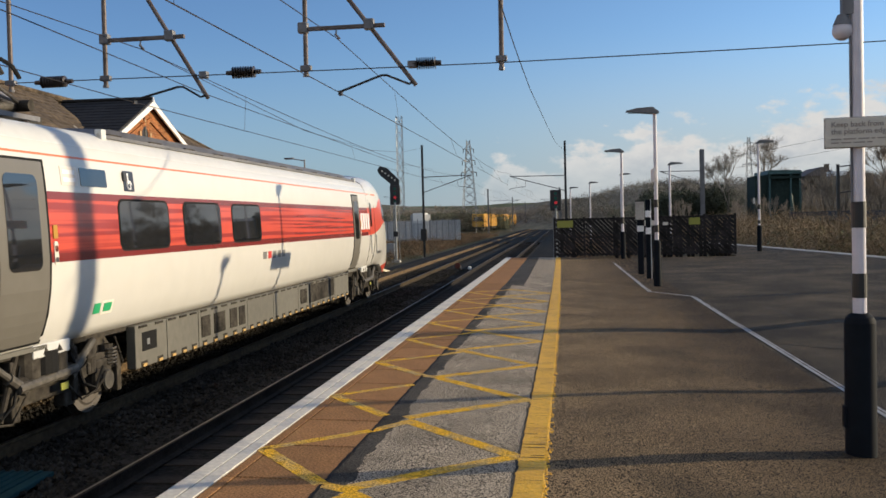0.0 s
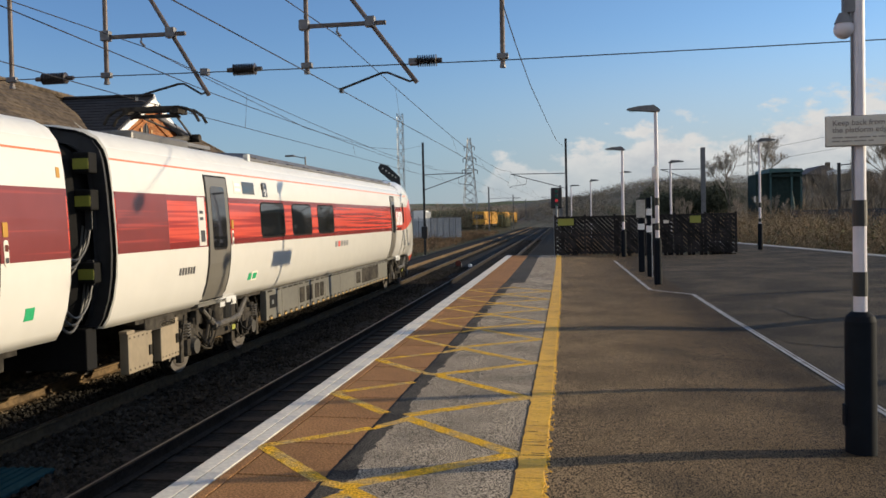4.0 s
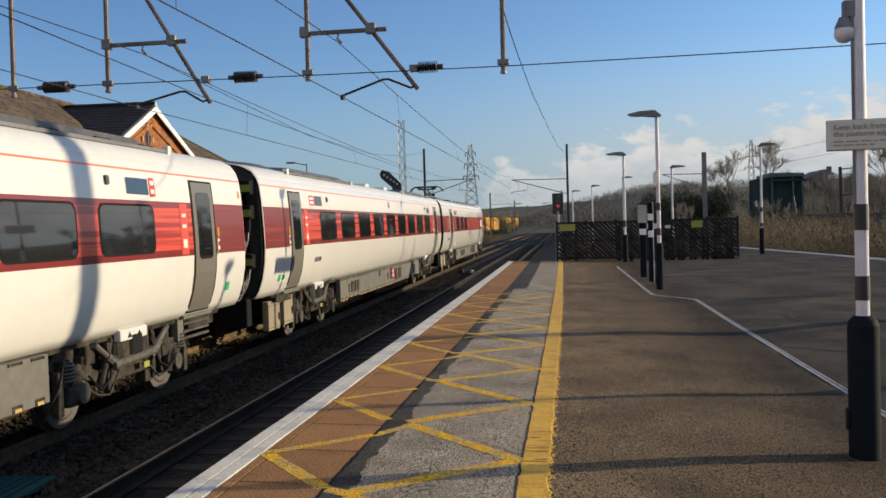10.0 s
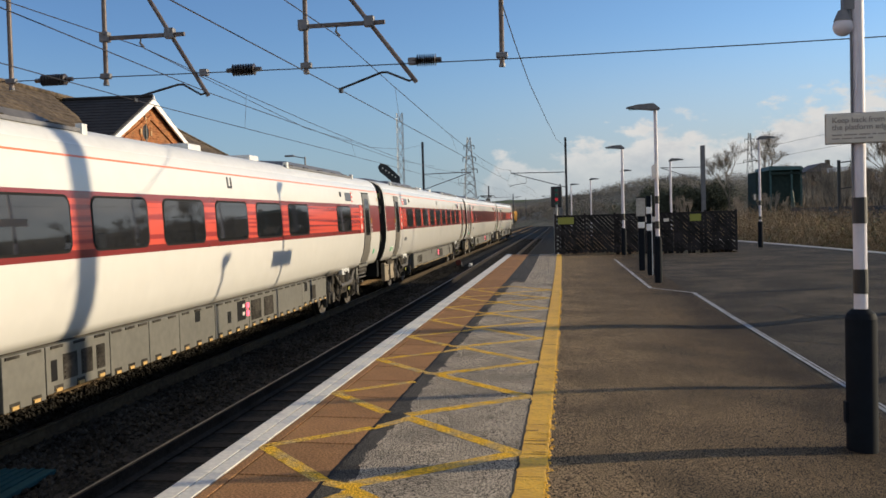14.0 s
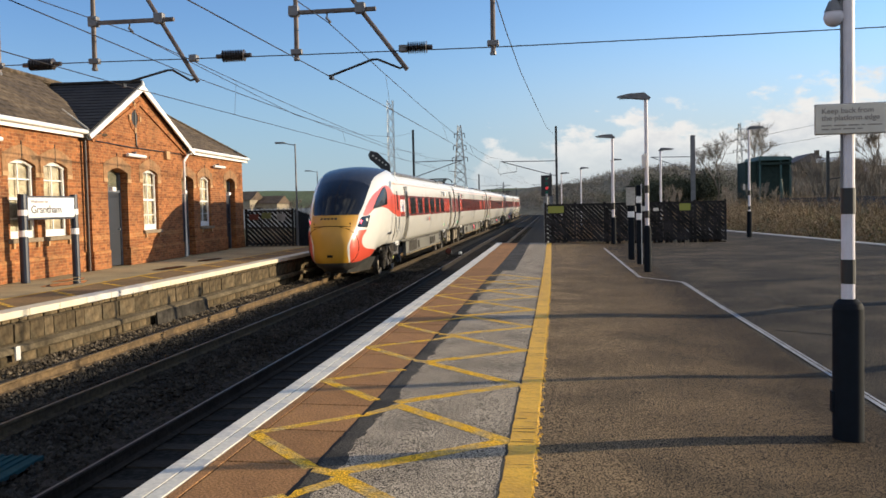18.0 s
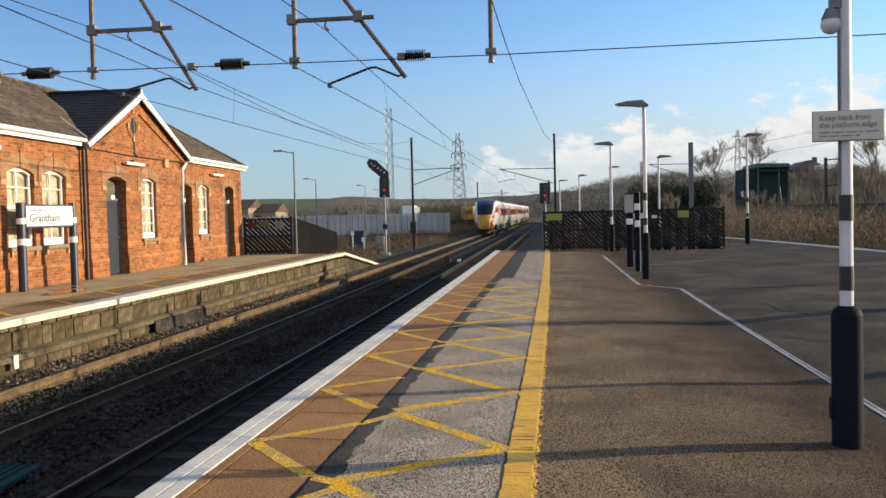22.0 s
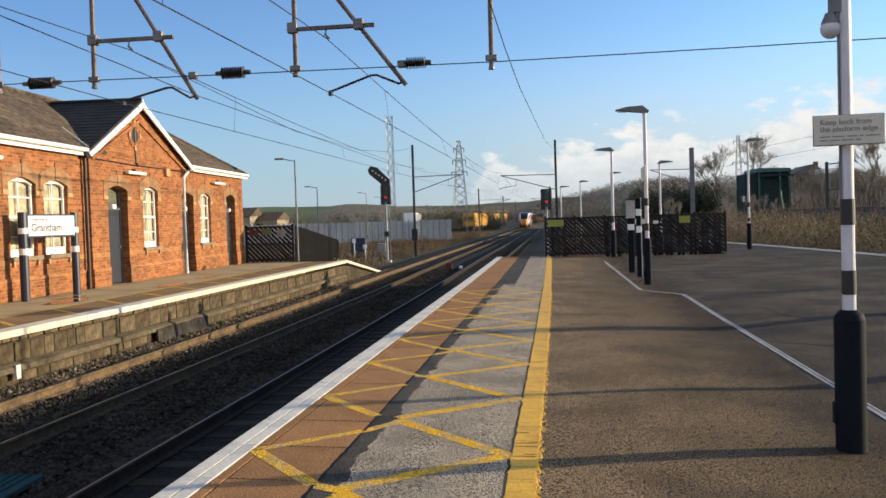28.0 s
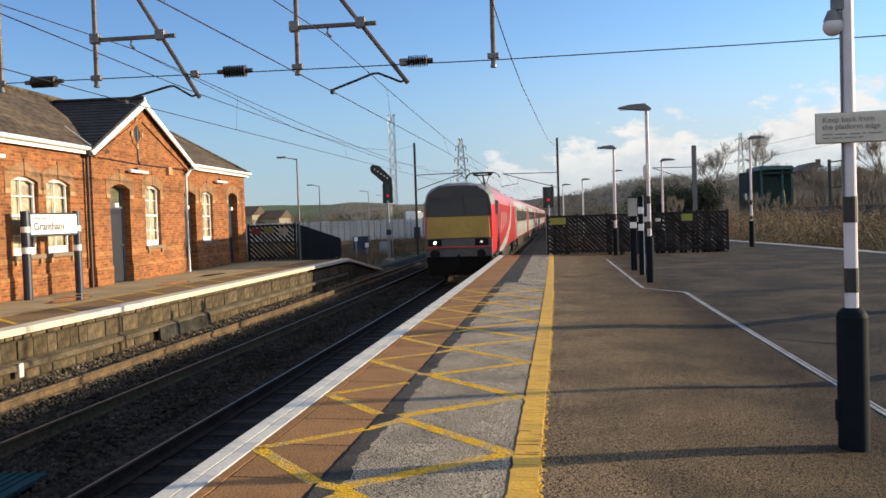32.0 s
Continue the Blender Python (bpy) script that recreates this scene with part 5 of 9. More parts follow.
def tall_plate(y0, y1, z0, z1, side, proud, bm=None):
    """A tall panel that follows the curved side from sill to roof."""
    bm = bm or bmesh.new()
    zs = steps(z0, z1, 0.12)
    a = [[bm.verts.new((side * (side_x(z) + d), yy, z)) for z in zs] for yy, d in ((y0, -0.03), (y0 + 0.012, proud), (y1 - 0.012, proud), (y1, -0.03))]
    for p, q in zip(a, a[1:]):
        for i in range(len(zs) - 1):
            bm.faces.new((p[i], p[i + 1], q[i + 1], q[i]))
    return bm


door_me = {}


def add_door(car, y0, y1, side, back=False):
    key = (side, round(y1 - y0, 2))
    c, w = (y0 + y1) / 2, y1 - y0
    if key not in door_me:
        door_me[key] = (mesh(tall_plate(-w / 2 - 0.05, w / 2 + 0.05, 1.10, 3.15, side, 0.006), "door_frame", M_RUBBER),
                        mesh(tall_plate(-w / 2, w / 2, 1.13, 3.12, side, 0.012), "door", M_DOORGREY),
                        mesh(side_plate(-w * 0.33, w * 0.33, 1.93, 2.97, side, 0.018, 0.0, 0.09), "door_window", M_TRAINGLASS),
                        mesh(side_plate(-0.042, 0.042, 2.27, 2.42, side, 0.012, 0.01, 0.01), "door_button", M_TRAINYELLOW),
                        mesh(side_plate(-0.038, 0.038, 1.97, 2.24, side, 0.010, 0.01, 0.03), "button_plate", M_SIGNLILAC),
                        mesh(side_plate(-0.026, 0.026, 2.00, 2.06, side, 0.016, 0.0, 0.02), "push_button", M_SIGNGREY),
                        mesh(side_plate(-0.026, 0.026, 2.12, 2.19, side, 0.016, 0.0, 0.02), "push_button", M_DULLRED))
    f = part("door_frame", door_me[key][0], None, car, m=pose(0, c, 0))
    d = part("door", door_me[key][1], None, car, "grey sliding passenger door", m=pose(0, c, 0))
    part("door_window", door_me[key][2], None, d)
    q = y0 - 0.14 if back else y1 + 0.14
    part("door_button", door_me[key][3], None, car, "yellow door button", m=pose(0, q, 0))
    plate = part("button_plate", door_me[key][4], None, car, "pale plate with two push buttons", m=pose(0, q, 0))
    for k in (5, 6):
        part("push_button", door_me[key][k], None, plate)
    part("step", box(side * 1.05, side * 1.19, c - w / 2 - 0.15, c + w / 2 + 0.15, 1.03, 1.08), M_SKIRT, car)


def wheel_mesh():
    bm = bmesh.new()
    for x0, x1, r0 in ((-0.02, 0.02, 0.455), (0.02, 0.13, 0.42)):
        rod((x0, 0, 0), (x1, 0, 0), r0, bm, 28)
    rod((0.13, 0, 0), (0.145, 0, 0), 0.33, bm, 24, 0.30)
    rod((0.10, 0, 0), (0.17, 0, 0), 0.10, bm, 12)
    return mesh(bm, "wheel", M_WHEEL)


def bogie_meshes():
    f = bmesh.new()
    for s in (-1, 1):
        x = s * 0.98
        box(x - 0.07, x + 0.07, -0.8, 0.8, 0.42, 0.62, f, 0.03)
        for e in (-1, 1):
            prism([(e * 0.75, 0.45), (e * 0.8, 0.62), (e * 1.25, 0.78), (e * 1.62, 0.76), (e * 1.62, 0.64), (e * 1.2, 0.6)], "x", x - 0.07, x + 0.07, f)
            box(x - 0.13, x + 0.13, e * 1.32 - 0.22, e * 1.32 + 0.22, 0.28, 0.60, f, 0.06)
            box(x - 0.02, x + 0.10, e * 1.32 - 0.34, e * 1.32 + 0.34, 0.54, 0.70, f, 0.03)
            box(x + s * 0.02, x + s * 0.12, e * 1.72 - 0.06, e * 1.72 + 0.06, 0.22, 0.75, f, 0.02)
            rod((x + s * 0.02, e * 1.10, 0.56), (x + s * 0.02, e * 1.10, 0.86), 0.10, f, 12)
            rod((x + s * 0.02, e * 1.54, 0.56), (x + s * 0.02, e * 1.54, 0.86), 0.10, f, 12)
            rod((x + s * 0.10, e * 1.32, 0.43), (x + s * 0.17, e * 1.32, 0.43), 0.13, f, 14)
            rod((x + s * 0.12, e * 0.86, 0.35), (x + s * 0.12, e * 0.55, 1.0), 0.035, f, 8)
            tube([(x + s * 0.16, e * 1.3, 0.5), (x + s * 0.18, e * 1.0, 0.35), (x + s * 0.16, e * 0.7, 0.3), (x + s * 0.14, e * 0.4, 0.55)], 0.014, f, 5)
        rod((x, -0.28, 0.62), (x, -0.28, 1.02), 0.21, f, 16)
        rod((x, 0.28, 0.62), (x, 0.28, 1.02), 0.21, f, 16)
        rod((x + s * 0.12, -0.62, 0.72), (x + s * 0.12, 0.62, 0.72), 0.055, f, 10)
        box(x - 0.05, x + 0.1, -0.62, -0.45, 0.28, 0.44, f, 0.02)
        box(x - 0.05, x + 0.1, 0.42, 0.66, 0.26, 0.44, f, 0.02)
    box(-0.95, 0.95, -0.28, 0.28, 0.45, 0.75, f, 0.03)
    # motors and cross members between the frames, arched side plates
    for e in (-1, 1):
        box(-0.62, 0.62, e * 0.95 - 0.36, e * 0.95 + 0.36, 0.26, 0.84, f, 0.08)
        for s in (-1, 1):
            x = s * 0.90
            prism([(e * 0.5, 0.62), (e * 0.62, 0.90), (e * 1.0, 0.97), (e * 1.62, 0.95), (e * 1.78, 0.80), (e * 1.62, 0.70), (e * 1.2, 0.66)], "x", x - 0.04, x + 0.06, f)
            box(x + s * 0.08, x + s * 0.20, e * 1.05 - 0.11, e * 1.05 + 0.11, 0.74, 0.98, f, 0.02)
            box(x + s * 0.10, x + s * 0.22, e * 0.62 - 0.05, e * 0.62 + 0.05, 0.30, 0.96, f, 0.02)
    return mesh(f, "bogie_frame", M_BOGIE)


WHEEL_ME, BOGIE_ME = wheel_mesh(), bogie_meshes()
AXLE_ME = mesh(rod((-0.7, 0, 0), (0.7, 0, 0), 0.08, None, 12), "axle", M_UNDER)


def bogie_bits():
    """Small gear that stands out on a bogie: (name, mesh, label)."""
    out = []
    for s in (-1, 1):
        x = s * 1.10
        for e in (-1, 1):
            out.append(("damper", mesh(rod((x + s * 0.03, e * 0.45, 0.62), (x + s * 0.03, e * 1.02, 0.98), 0.045, rod((x + s * 0.03, e * 0.45, 0.62), (x + s * 0.03, e * 0.74, 0.80), 0.065, None, 10), 10), "damper", M_GRIMESTEEL), "grey damper strut"))
            turns = [(x - s * 0.04 + 0.085 * math.cos(q), e * 1.54 + 0.085 * math.sin(q), 0.58 + 0.0072 * q) for q in [math.tau * i / 10 for i in range(56)]]
            out.append(("coil_spring", mesh(tube(turns, 0.016, None, 5), "coil_spring", M_GRIMESTEEL), "steel coil spring"))
            out.append(("axle_cover", mesh(rod((x - s * 0.02, e * 1.325, 0.43), (x + s * 0.07, e * 1.325, 0.43), 0.15, None, 16, 0.12), "axle_cover", M_GRIMESTEEL), "round grey axle cover"))
            out.append(("sand_pipe", mesh(tube([(x, e * 1.62, 0.95), (x + s * 0.02, e * 1.78, 0.6), (x - s * 0.2, e * 1.80, 0.18)], 0.016, None, 6), "sand_pipe", M_UNDER), ""))
            out.append(("brake_hose", mesh(tube([(x + s * 0.05, e * 1.2, 0.62), (x + s * 0.08, e * 0.95, 0.40), (x + s * 0.06, e * 0.7, 0.50), (x + s * 0.02, e * 0.5, 0.9)], 0.017, None, 5), "brake_hose", M_RUBBER), ""))
        out.append(("yaw_damper", mesh(rod((x + s * 0.06, -0.62, 0.66), (x + s * 0.06, 0.55, 0.70), 0.06, None, 10), "yaw_damper", M_GRIMESTEEL), "long grey yaw damper"))
        out.append(("air_spring", mesh(rod((x - s * 0.14, 0, 0.74), (x - s * 0.14, 0, 1.0), 0.27, None, 18), "air_spring", M_RUBBER), "black air spring"))
        out.append(("tag_plate", mesh(box(x + s * 0.06, x + s * 0.075, 0.2, 0.36, 0.50, 0.58), "tag_plate", M_LIME), "small yellow plate"))
    return out


BOGIE_BITS = bogie_bits()


def add_bogie(car, y):
    b = part("bogie", BOGIE_ME, None, car, "grimy dark bogie frame", m=pose(0, y, 0))
    for name, me, label in BOGIE_BITS:
        part(name, me, None, b, label)
    for e in (-1.325, 1.325):
        ax = part("axle", AXLE_ME, None, b, m=pose(0, e, 0.43))
        for s in (-1, 1):
            part("wheel", WHEEL_ME, None, b, "worn steel wheel", m=pose(s * 0.735, e, 0.43, 0, 0, 0 if s > 0 else 180))


def underside(car, y0, y1, nose=False):
    """Pads, floor pan and end gear of one car; y0 and y1 are the ends of its skirt."""
    for e in (y0 - 2.35, y1 + 1.65):
        for s in (-1, 1):
            pad = part("jacking_pad", box(s * 1.04, s * 1.19, e, e + 0.75, 0.94, 1.09, None, 0.015), M_ROOFWHITE, car, "pale jacking bracket")
            for k in (0.18, 0.45):
                part("pad_slot", prism([(e + k, 0.97), (e + k + 0.13, 0.97), (e + k + 0.065, 1.05)], "x", s * 1.188, s * 1.194), M_UNDER, pad)
    part("floor_pan", box(-1.08, 1.08, y0 - 5.2, y1 + (2.6 if nose else 5.2), 0.98, 1.06), M_UNDER, car)
    for e in ((-1,) if nose else (-1, 1)):
        for s in (-1, 1):
            x = s * 1.10
            yy = (y1 + 4.15) if e > 0 else (y0 - 4.15)
            if e < 0:
                for c, w, lo, hi in ((yy, 0.31, 0.36, 0.95), (yy - 0.95, 0.36, 0.34, 0.88)):
                    case = part("end_case", box(x - 0.13 * (s > 0), x + 0.13 * (s < 0), c - w, c + w, lo, hi, None, 0.012), M_BEIGE, car, "beige equipment case")
                    part("case_lid", box(x - 0.12 * (s > 0), x + 0.12 * (s < 0), c - w - 0.03, c - w + 0.20, hi, hi + 0.05, None, 0.008), M_BEIGE, case)
                    for q in (lo + 0.05, hi - 0.06):
                        for k in range(6):
                            part("rivet", box(x + s * 0.002, x + s * 0.008, c - w + 0.03 + k * (2 * w - 0.08) / 5, c - w + 0.05 + k * (2 * w - 0.08) / 5, q, q + 0.02), M_UNDER, case)
                    part("case_lock", box(x + s * 0.002, x + s * 0.02, c + w - 0.12, c + w - 0.05, (lo + hi) / 2 - 0.09, (lo + hi) / 2 + 0.05), M_UNDER, case)
            else:
                part("end_post", box(x - 0.10, x + 0.02, yy - 0.62, yy - 0.42, 0.70, 1.04, None, 0.01), M_SKIRT, car, "grey bracket under the door")
                for z in (0.72, 0.82, 0.94):
                    part("pipe_rail", rod((x, yy - 0.40, z), (x, yy + 0.55, z), 0.025, None, 6), M_GRIMESTEEL, car)
                part("air_tank", rod((x - s * 0.25, yy - 0.75, 0.55), (x - s * 0.05, yy - 0.75, 0.55), 0.15, None, 14), M_GRIMESTEEL, car)
            part("end_bracket", box(x - 0.30 * (s > 0), x + 0.30 * (s < 0), yy + e * 0.3 - 0.5, yy + e * 0.3 + 0.5, 0.84, 1.04, None, 0.02), M_UNDER, car)


def skirt_case(car, a, b, s, drop=0.0):
    """One hinged skirt panel with slots above and gilt latches below."""
    x = s * 1.16
    case = part("equipment_case", box(min(x - s * 0.10, x + s * 0.035), max(x - s * 0.10, x + s * 0.035), a + 0.010, b - 0.010, 0.44 + drop, 1.03, None, 0.012), M_SKIRT, car)
    n = max(1, round((b - a) / 0.42))
    for j in range(n):
        y = a + (j + 0.5) * (b - a) / n
        part("latch_recess", box(x + s * 0.03, x + s * 0.040, y - 0.09, y + 0.09, 0.445 + drop, 0.525 + drop), M_UNDER, case)
        part("latch", box(x + s * 0.03, x + s * 0.055, y - 0.07, y + 0.05, 0.452 + drop, 0.490 + drop), M_LATCH, case)
        part("hinge", box(x + s * 0.03, x + s * 0.05, y - 0.14, y + 0.10, 0.990, 1.022), M_UNDER, case)
    return case


def skirt_grille(case, a, b, lo, hi, s):
    x = s * 1.16
    bm = box(x + s * 0.036, x + s * 0.042, a, b, lo, hi)
    n = int((hi - lo) / 0.055)
    for q in range(n):
        box(x + s * 0.042, x + s * 0.050, a + 0.02, b - 0.02, lo + 0.02 + q * 0.055, lo + 0.045 + q * 0.055, bm)
    part("grille", bm, M_UNDER, case, "dark ventilation grille")


def skirt_hole(case, a, b, lo, hi, s):
    x = s * 1.16
    # no hole is cut: a black plate gives the opening's shade
    part("recess_panel", box(x + s * 0.034, x + s * 0.040, a, b, lo, hi), M_RUBBER, case, "dark plate standing in for an opening's shade")


def middle_skirt(car):
    """Skirt panels of a middle car: grilles near one end, an opening with two red lamps amidships."""
    underside(car, -6.4, 6.4)
    joints = (-6.4, -5.6, -4.15, -3.05, -2.05, -0.65, 0.98, 2.65, 4.35, 6.4)
    for s in (-1, 1):
        cases = [skirt_case(car, a, b, s, 0.04 if i in (1, 8) else 0.0) for i, (a, b) in enumerate(zip(joints, joints[1:]))]
        for a, b in ((-5.25, -4.95), (-4.85, -4.60), (-4.50, -4.30)):
            skirt_grille(cases[1], a, b, 0.60, 0.90, s)
        skirt_hole(cases[1], -5.50, -5.38, 0.62, 0.86, s)
        skirt_hole(cases[4], -1.47, -1.28, 0.82, 0.99, s)
        skirt_hole(cases[5], -0.10, 0.06, 0.64, 0.84, s)
        skirt_hole(cases[5], 0.37, 0.78, 0.62, 0.97, s)
        x = s * 1.16
        for z in (0.70, 0.84):
            part("fuse_tag", box(x + s * 0.040, x + s * 0.046, 0.62, 0.72, z, z + 0.06), M_SIGNLILAC, cases[5], "small white tag")
            part("side_lamp", rod((x + s * 0.03, 0.87, z + 0.02), (x + s * 0.06, 0.87, z + 0.02), 0.055, None, 12), M_TAIL, cases[5], "small lit red lamp")
        skirt_grille(cases[6], 1.08, 1.62, 0.56, 0.93, s)
        skirt_grille(cases[6], 1.80, 2.35, 0.56, 0.93, s)
        skirt_hole(cases[8], 4.55, 4.76, 0.80, 0.99, s)
        skirt_grille(cases[8], 5.00, 5.42, 0.58, 0.90, s)


def end_skirt(car, y0, y1):
    """Skirt of an end car: an open bay, a row of grilles, plain panels and a dark recessed bay."""
    underside(car, y0, y1, True)
    joints = (y0, -5.5, -4.35, -2.1, -0.6, 1.1, 2.9, 4.3, y1)
    for s in (-1, 1):
        x = s * 1.16
        cases = [skirt_case(car, a, b, s) for a, b in zip(joints, joints[1:])]
        skirt_hole(cases[0], -6.30, -5.85, 0.66, 0.92, s)
        part("fuse_tag", box(x + s * 0.040, x + s * 0.046, -6.16, -6.08, 0.74, 0.82), M_GALV, cases[0], "small white tag")
        for a, b in ((-4.25, -3.88), (-3.72, -3.22), (-3.00, -2.65), (-2.56, -2.24)):
            skirt_grille(cases[2], a, b, 0.58, 0.92, s)
        skirt_grille(cases[5], 1.25, 1.75, 0.60, 0.92, s)
        # flat dark plate gives the shade of a recessed bay
        part("recess_panel", box(x + s * 0.034, x + s * 0.040, 1.95, 4.20, 0.56, 0.98), M_UNDER, cases[5], "dark plate standing in for a recessed bay's shade")


def roof_gear(car, *spans):
    """Low grey equipment fairings with vents and rails along their sides."""
    vent = mesh(box(-0.07, 0.07, -0.19, 0.19, 3.575, 3.630, None, 0.012), "roof_vent", M_UNDER)
    for a, b in spans:
        w, h = 0.92, 0.10
        bm = loft([[(-w - 0.12, yy, 3.50), (-w, yy, 3.61 + hh), (-0.3, yy, 3.65 + hh), (0.3, yy, 3.65 + hh), (w, yy, 3.61 + hh), (w + 0.12, yy, 3.50)] for yy, hh in ((a, -0.05), (a + 0.5, h), (b - 0.9, h), (b, -0.05))])
        part("roof_fairing", bm, M_ROOFGREY, car, "grey roof equipment fairing")
        for s in (-1, 1):
            q = a + 0.5
            while q < b - 0.5:
                part("roof_vent", vent, None, car, m=pose(s * 0.95, q, 0))
                q += 1.24
            part("roof_rail", box(s * 1.04 - 0.02, s * 1.04 + 0.02, a, b, 3.555, 3.60), M_STEEL_GREY, car)
            for q in (a, b - 0.12):
                part("rail_foot", box(s * 1.04 - 0.05, s * 1.04 + 0.05, q, q + 0.12, 3.52, 3.66, None, 0.01), M_ROOFWHITE, car, "white end block of the roof rail")


def pantograph(car, y, raised, z0=3.72):
    """Folding current collector on the roof."""
    p = part("pantograph", box(-0.55, 0.55, y - 0.7, y + 0.7, z0, z0 + 0.06), M_STEEL_GREY, car, "steel pantograph raised to the wire" if raised else "folded steel pantograph")
    top = (4.66 if z0 > 3.75 else 4.37) if raised else z0 + 0.35
    elbow = z0 + (0.26 if raised else 0.14)
    for s in (-1, 1):
        for e in (-0.5, 0.5):
            part("insulator", rod((s * 0.45, y + e, z0 - 0.12), (s * 0.45, y + e, z0 + 0.02), 0.07, None, 10), M_CERAMIC, p)
        part("upper_arm", rod((s * 0.06, y + 1.05, elbow + 0.03), (s * 0.34, y - 0.30, top - 0.10), 0.020), M_GRIMESTEEL, p)
    part("lower_arm", rod((0, y - 0.55, z0 + 0.06), (0, y + 1.05, elbow), 0.060, None, 12), M_GRIMESTEEL, p, "thick grey lower arm")
    part("main_arm", rod((0, y + 1.05, elbow + 0.02), (0, y - 0.25, top - 0.12), 0.045, rod((0, y + 1.05, elbow + 0.02), (0, y + 0.4, elbow + 0.4 * (top - elbow)), 0.062, None, 12), 12), M_STEEL_GREY, p)
    part("knuckle", rod((-0.22, y + 1.05, elbow), (0.22, y + 1.05, elbow), 0.075, None, 12), M_UNDER, p)
    part("drive_box", box(-0.22, 0.22, y + 0.75, y + 1.30, z0 - 0.06, z0 + 0.14, None, 0.02), M_UNDER, p)
    bm = bmesh.new()
    c = y - 0.35
    for dy in (-0.16, 0.16):
        tube([(-0.86, c + dy, top - 0.26), (-0.78, c + dy, top - 0.12), (-0.64, c + dy, top - 0.03), (-0.5, c + dy, top), (0.5, c + dy, top), (0.64, c + dy, top - 0.03), (0.78, c + dy, top - 0.12), (0.86, c + dy, top - 0.26)], 0.026, bm)
        box(-0.5, 0.5, c + dy - 0.03, c + dy + 0.03, top - 0.05, top + 0.012, bm)
    for x in (-0.45, 0.45):
        box(x - 0.05, x + 0.05, c - 0.2, c + 0.2, top - 0.10, top - 0.03, bm)
        rod((x, c, top - 0.16), (x * 0.6, c, top - 0.06), 0.03, bm)
    rod((-0.42, c, top - 0.13), (0.42, c, top - 0.13), 0.035, bm)
    part("collector_head", bm, M_UNDER, p, "dark collector head with bent horns")


def car_body(car, y0, y1, back_end, front_end):
    part("body", loft([ring(y) for y in [y0, y0 + 0.01, y0 + 0.05] + steps(y0 + 1.0, y1 - 1.0, 3.0) + [y1 - 0.05, y1 - 0.01, y1]], mats=RING_MATS), BODY_MATS, car, "white body with a red window band", smooth=True)
    for y in ((y0, y1) if y1 > 10 else (y0,)):
        e = 0.006 if y > 0 else -0.006
        part("end_wall", loft([ring(y + e, 1.335, 3.66, 1.08), ring(y + 2 * e, 1.32, 3.64, 1.1)]), M_RUBBER, car, "black end wall")
    for s in (-1, 1):
        for a, b in ((y0 + 0.02, back_end), (front_end, y1 - 0.02)):
            if a < b:
                part("band_end", tall_plate(a, b, 2.0, 2.8, s, 0.004), M_DULLBAND, car, "dull dark red end of the band")


def gangway(car, y0, y1):
    """Bellows between two cars, with grey end hoops, hanging cables and connector boxes."""
    bm = loft([ring(y, 1.00 - (0.06 if i % 2 else 0.0), 3.5, 1.12) for i, y in enumerate(steps(y0, y1, 0.08))])
    part("gangway", bm, M_RUBBER, car, "black folded gangway bellows")
    for a, b in ((y0 - 0.02, y0 + 0.07), (y1 - 0.13, y1 - 0.02)):
        outer = [ring(a, 1.325, 3.67, 1.06), ring(b, 1.29, 3.64, 1.08), ring(b, 1.10, 3.50, 1.10), ring(a, 1.10, 3.50, 1.10)]
        part("end_hoop", loft(outer, cap=False), M_HOOP, car, "dark grey hoop round the car end")
    part("lower_bracket", box(-1.05, 1.05, y1 - 0.30, y1 - 0.05, 0.55, 1.08, None, 0.02), M_RUBBER, car)
    for s in (-1, 1):
        for z0, n in ((2.62, 3), (1.92, 3)):
            for e, yy in ((0, y0 + 0.14), (1, y1 - 0.16)):
                part("cable_clamp", box(s * 1.08 - 0.05, s * 1.08 + 0.05, yy - 0.05, yy + 0.05, z0 - 0.30, z0 + 0.02, None, 0.01), M_HOOP, car)
            for k in range(n):
                sag = 0.42 + 0.09 * k
                pts = [(s * (1.09 - 0.05 * k), y0 + 0.16 + (y1 - y0 - 0.34) * u, z0 - 0.25 - sag * (1 - (2 * u - 1) ** 2) ** 0.7) for u in [i / 10 for i in range(11)]]
                part("cable", tube(pts, 0.017, None, 6), M_CABLE, car, "pale grey hanging cable")
        for z, yy in ((3.12, y1 - 0.26), (2.66, y1 - 0.24), (1.75, y1 - 0.22)):
            bx = part("coupler_box", box(s * 0.98, s * 1.20, yy - 0.10, yy + 0.10, z - 0.10, z + 0.16, None, 0.02), M_RUBBER, car, "black connector box")
            part("box_label", box(s * 0.985, s * 1.19, yy - 0.106, yy - 0.10, z - 0.05, z + 0.08), M_LIME, bx, "yellow-green label")
        part("edge_label", side_plate(y0 - 0.15, y0 - 0.08, 2.92, 3.04, s, 0.006, 0.0, 0.01), M_TRAINYELLOW, car)


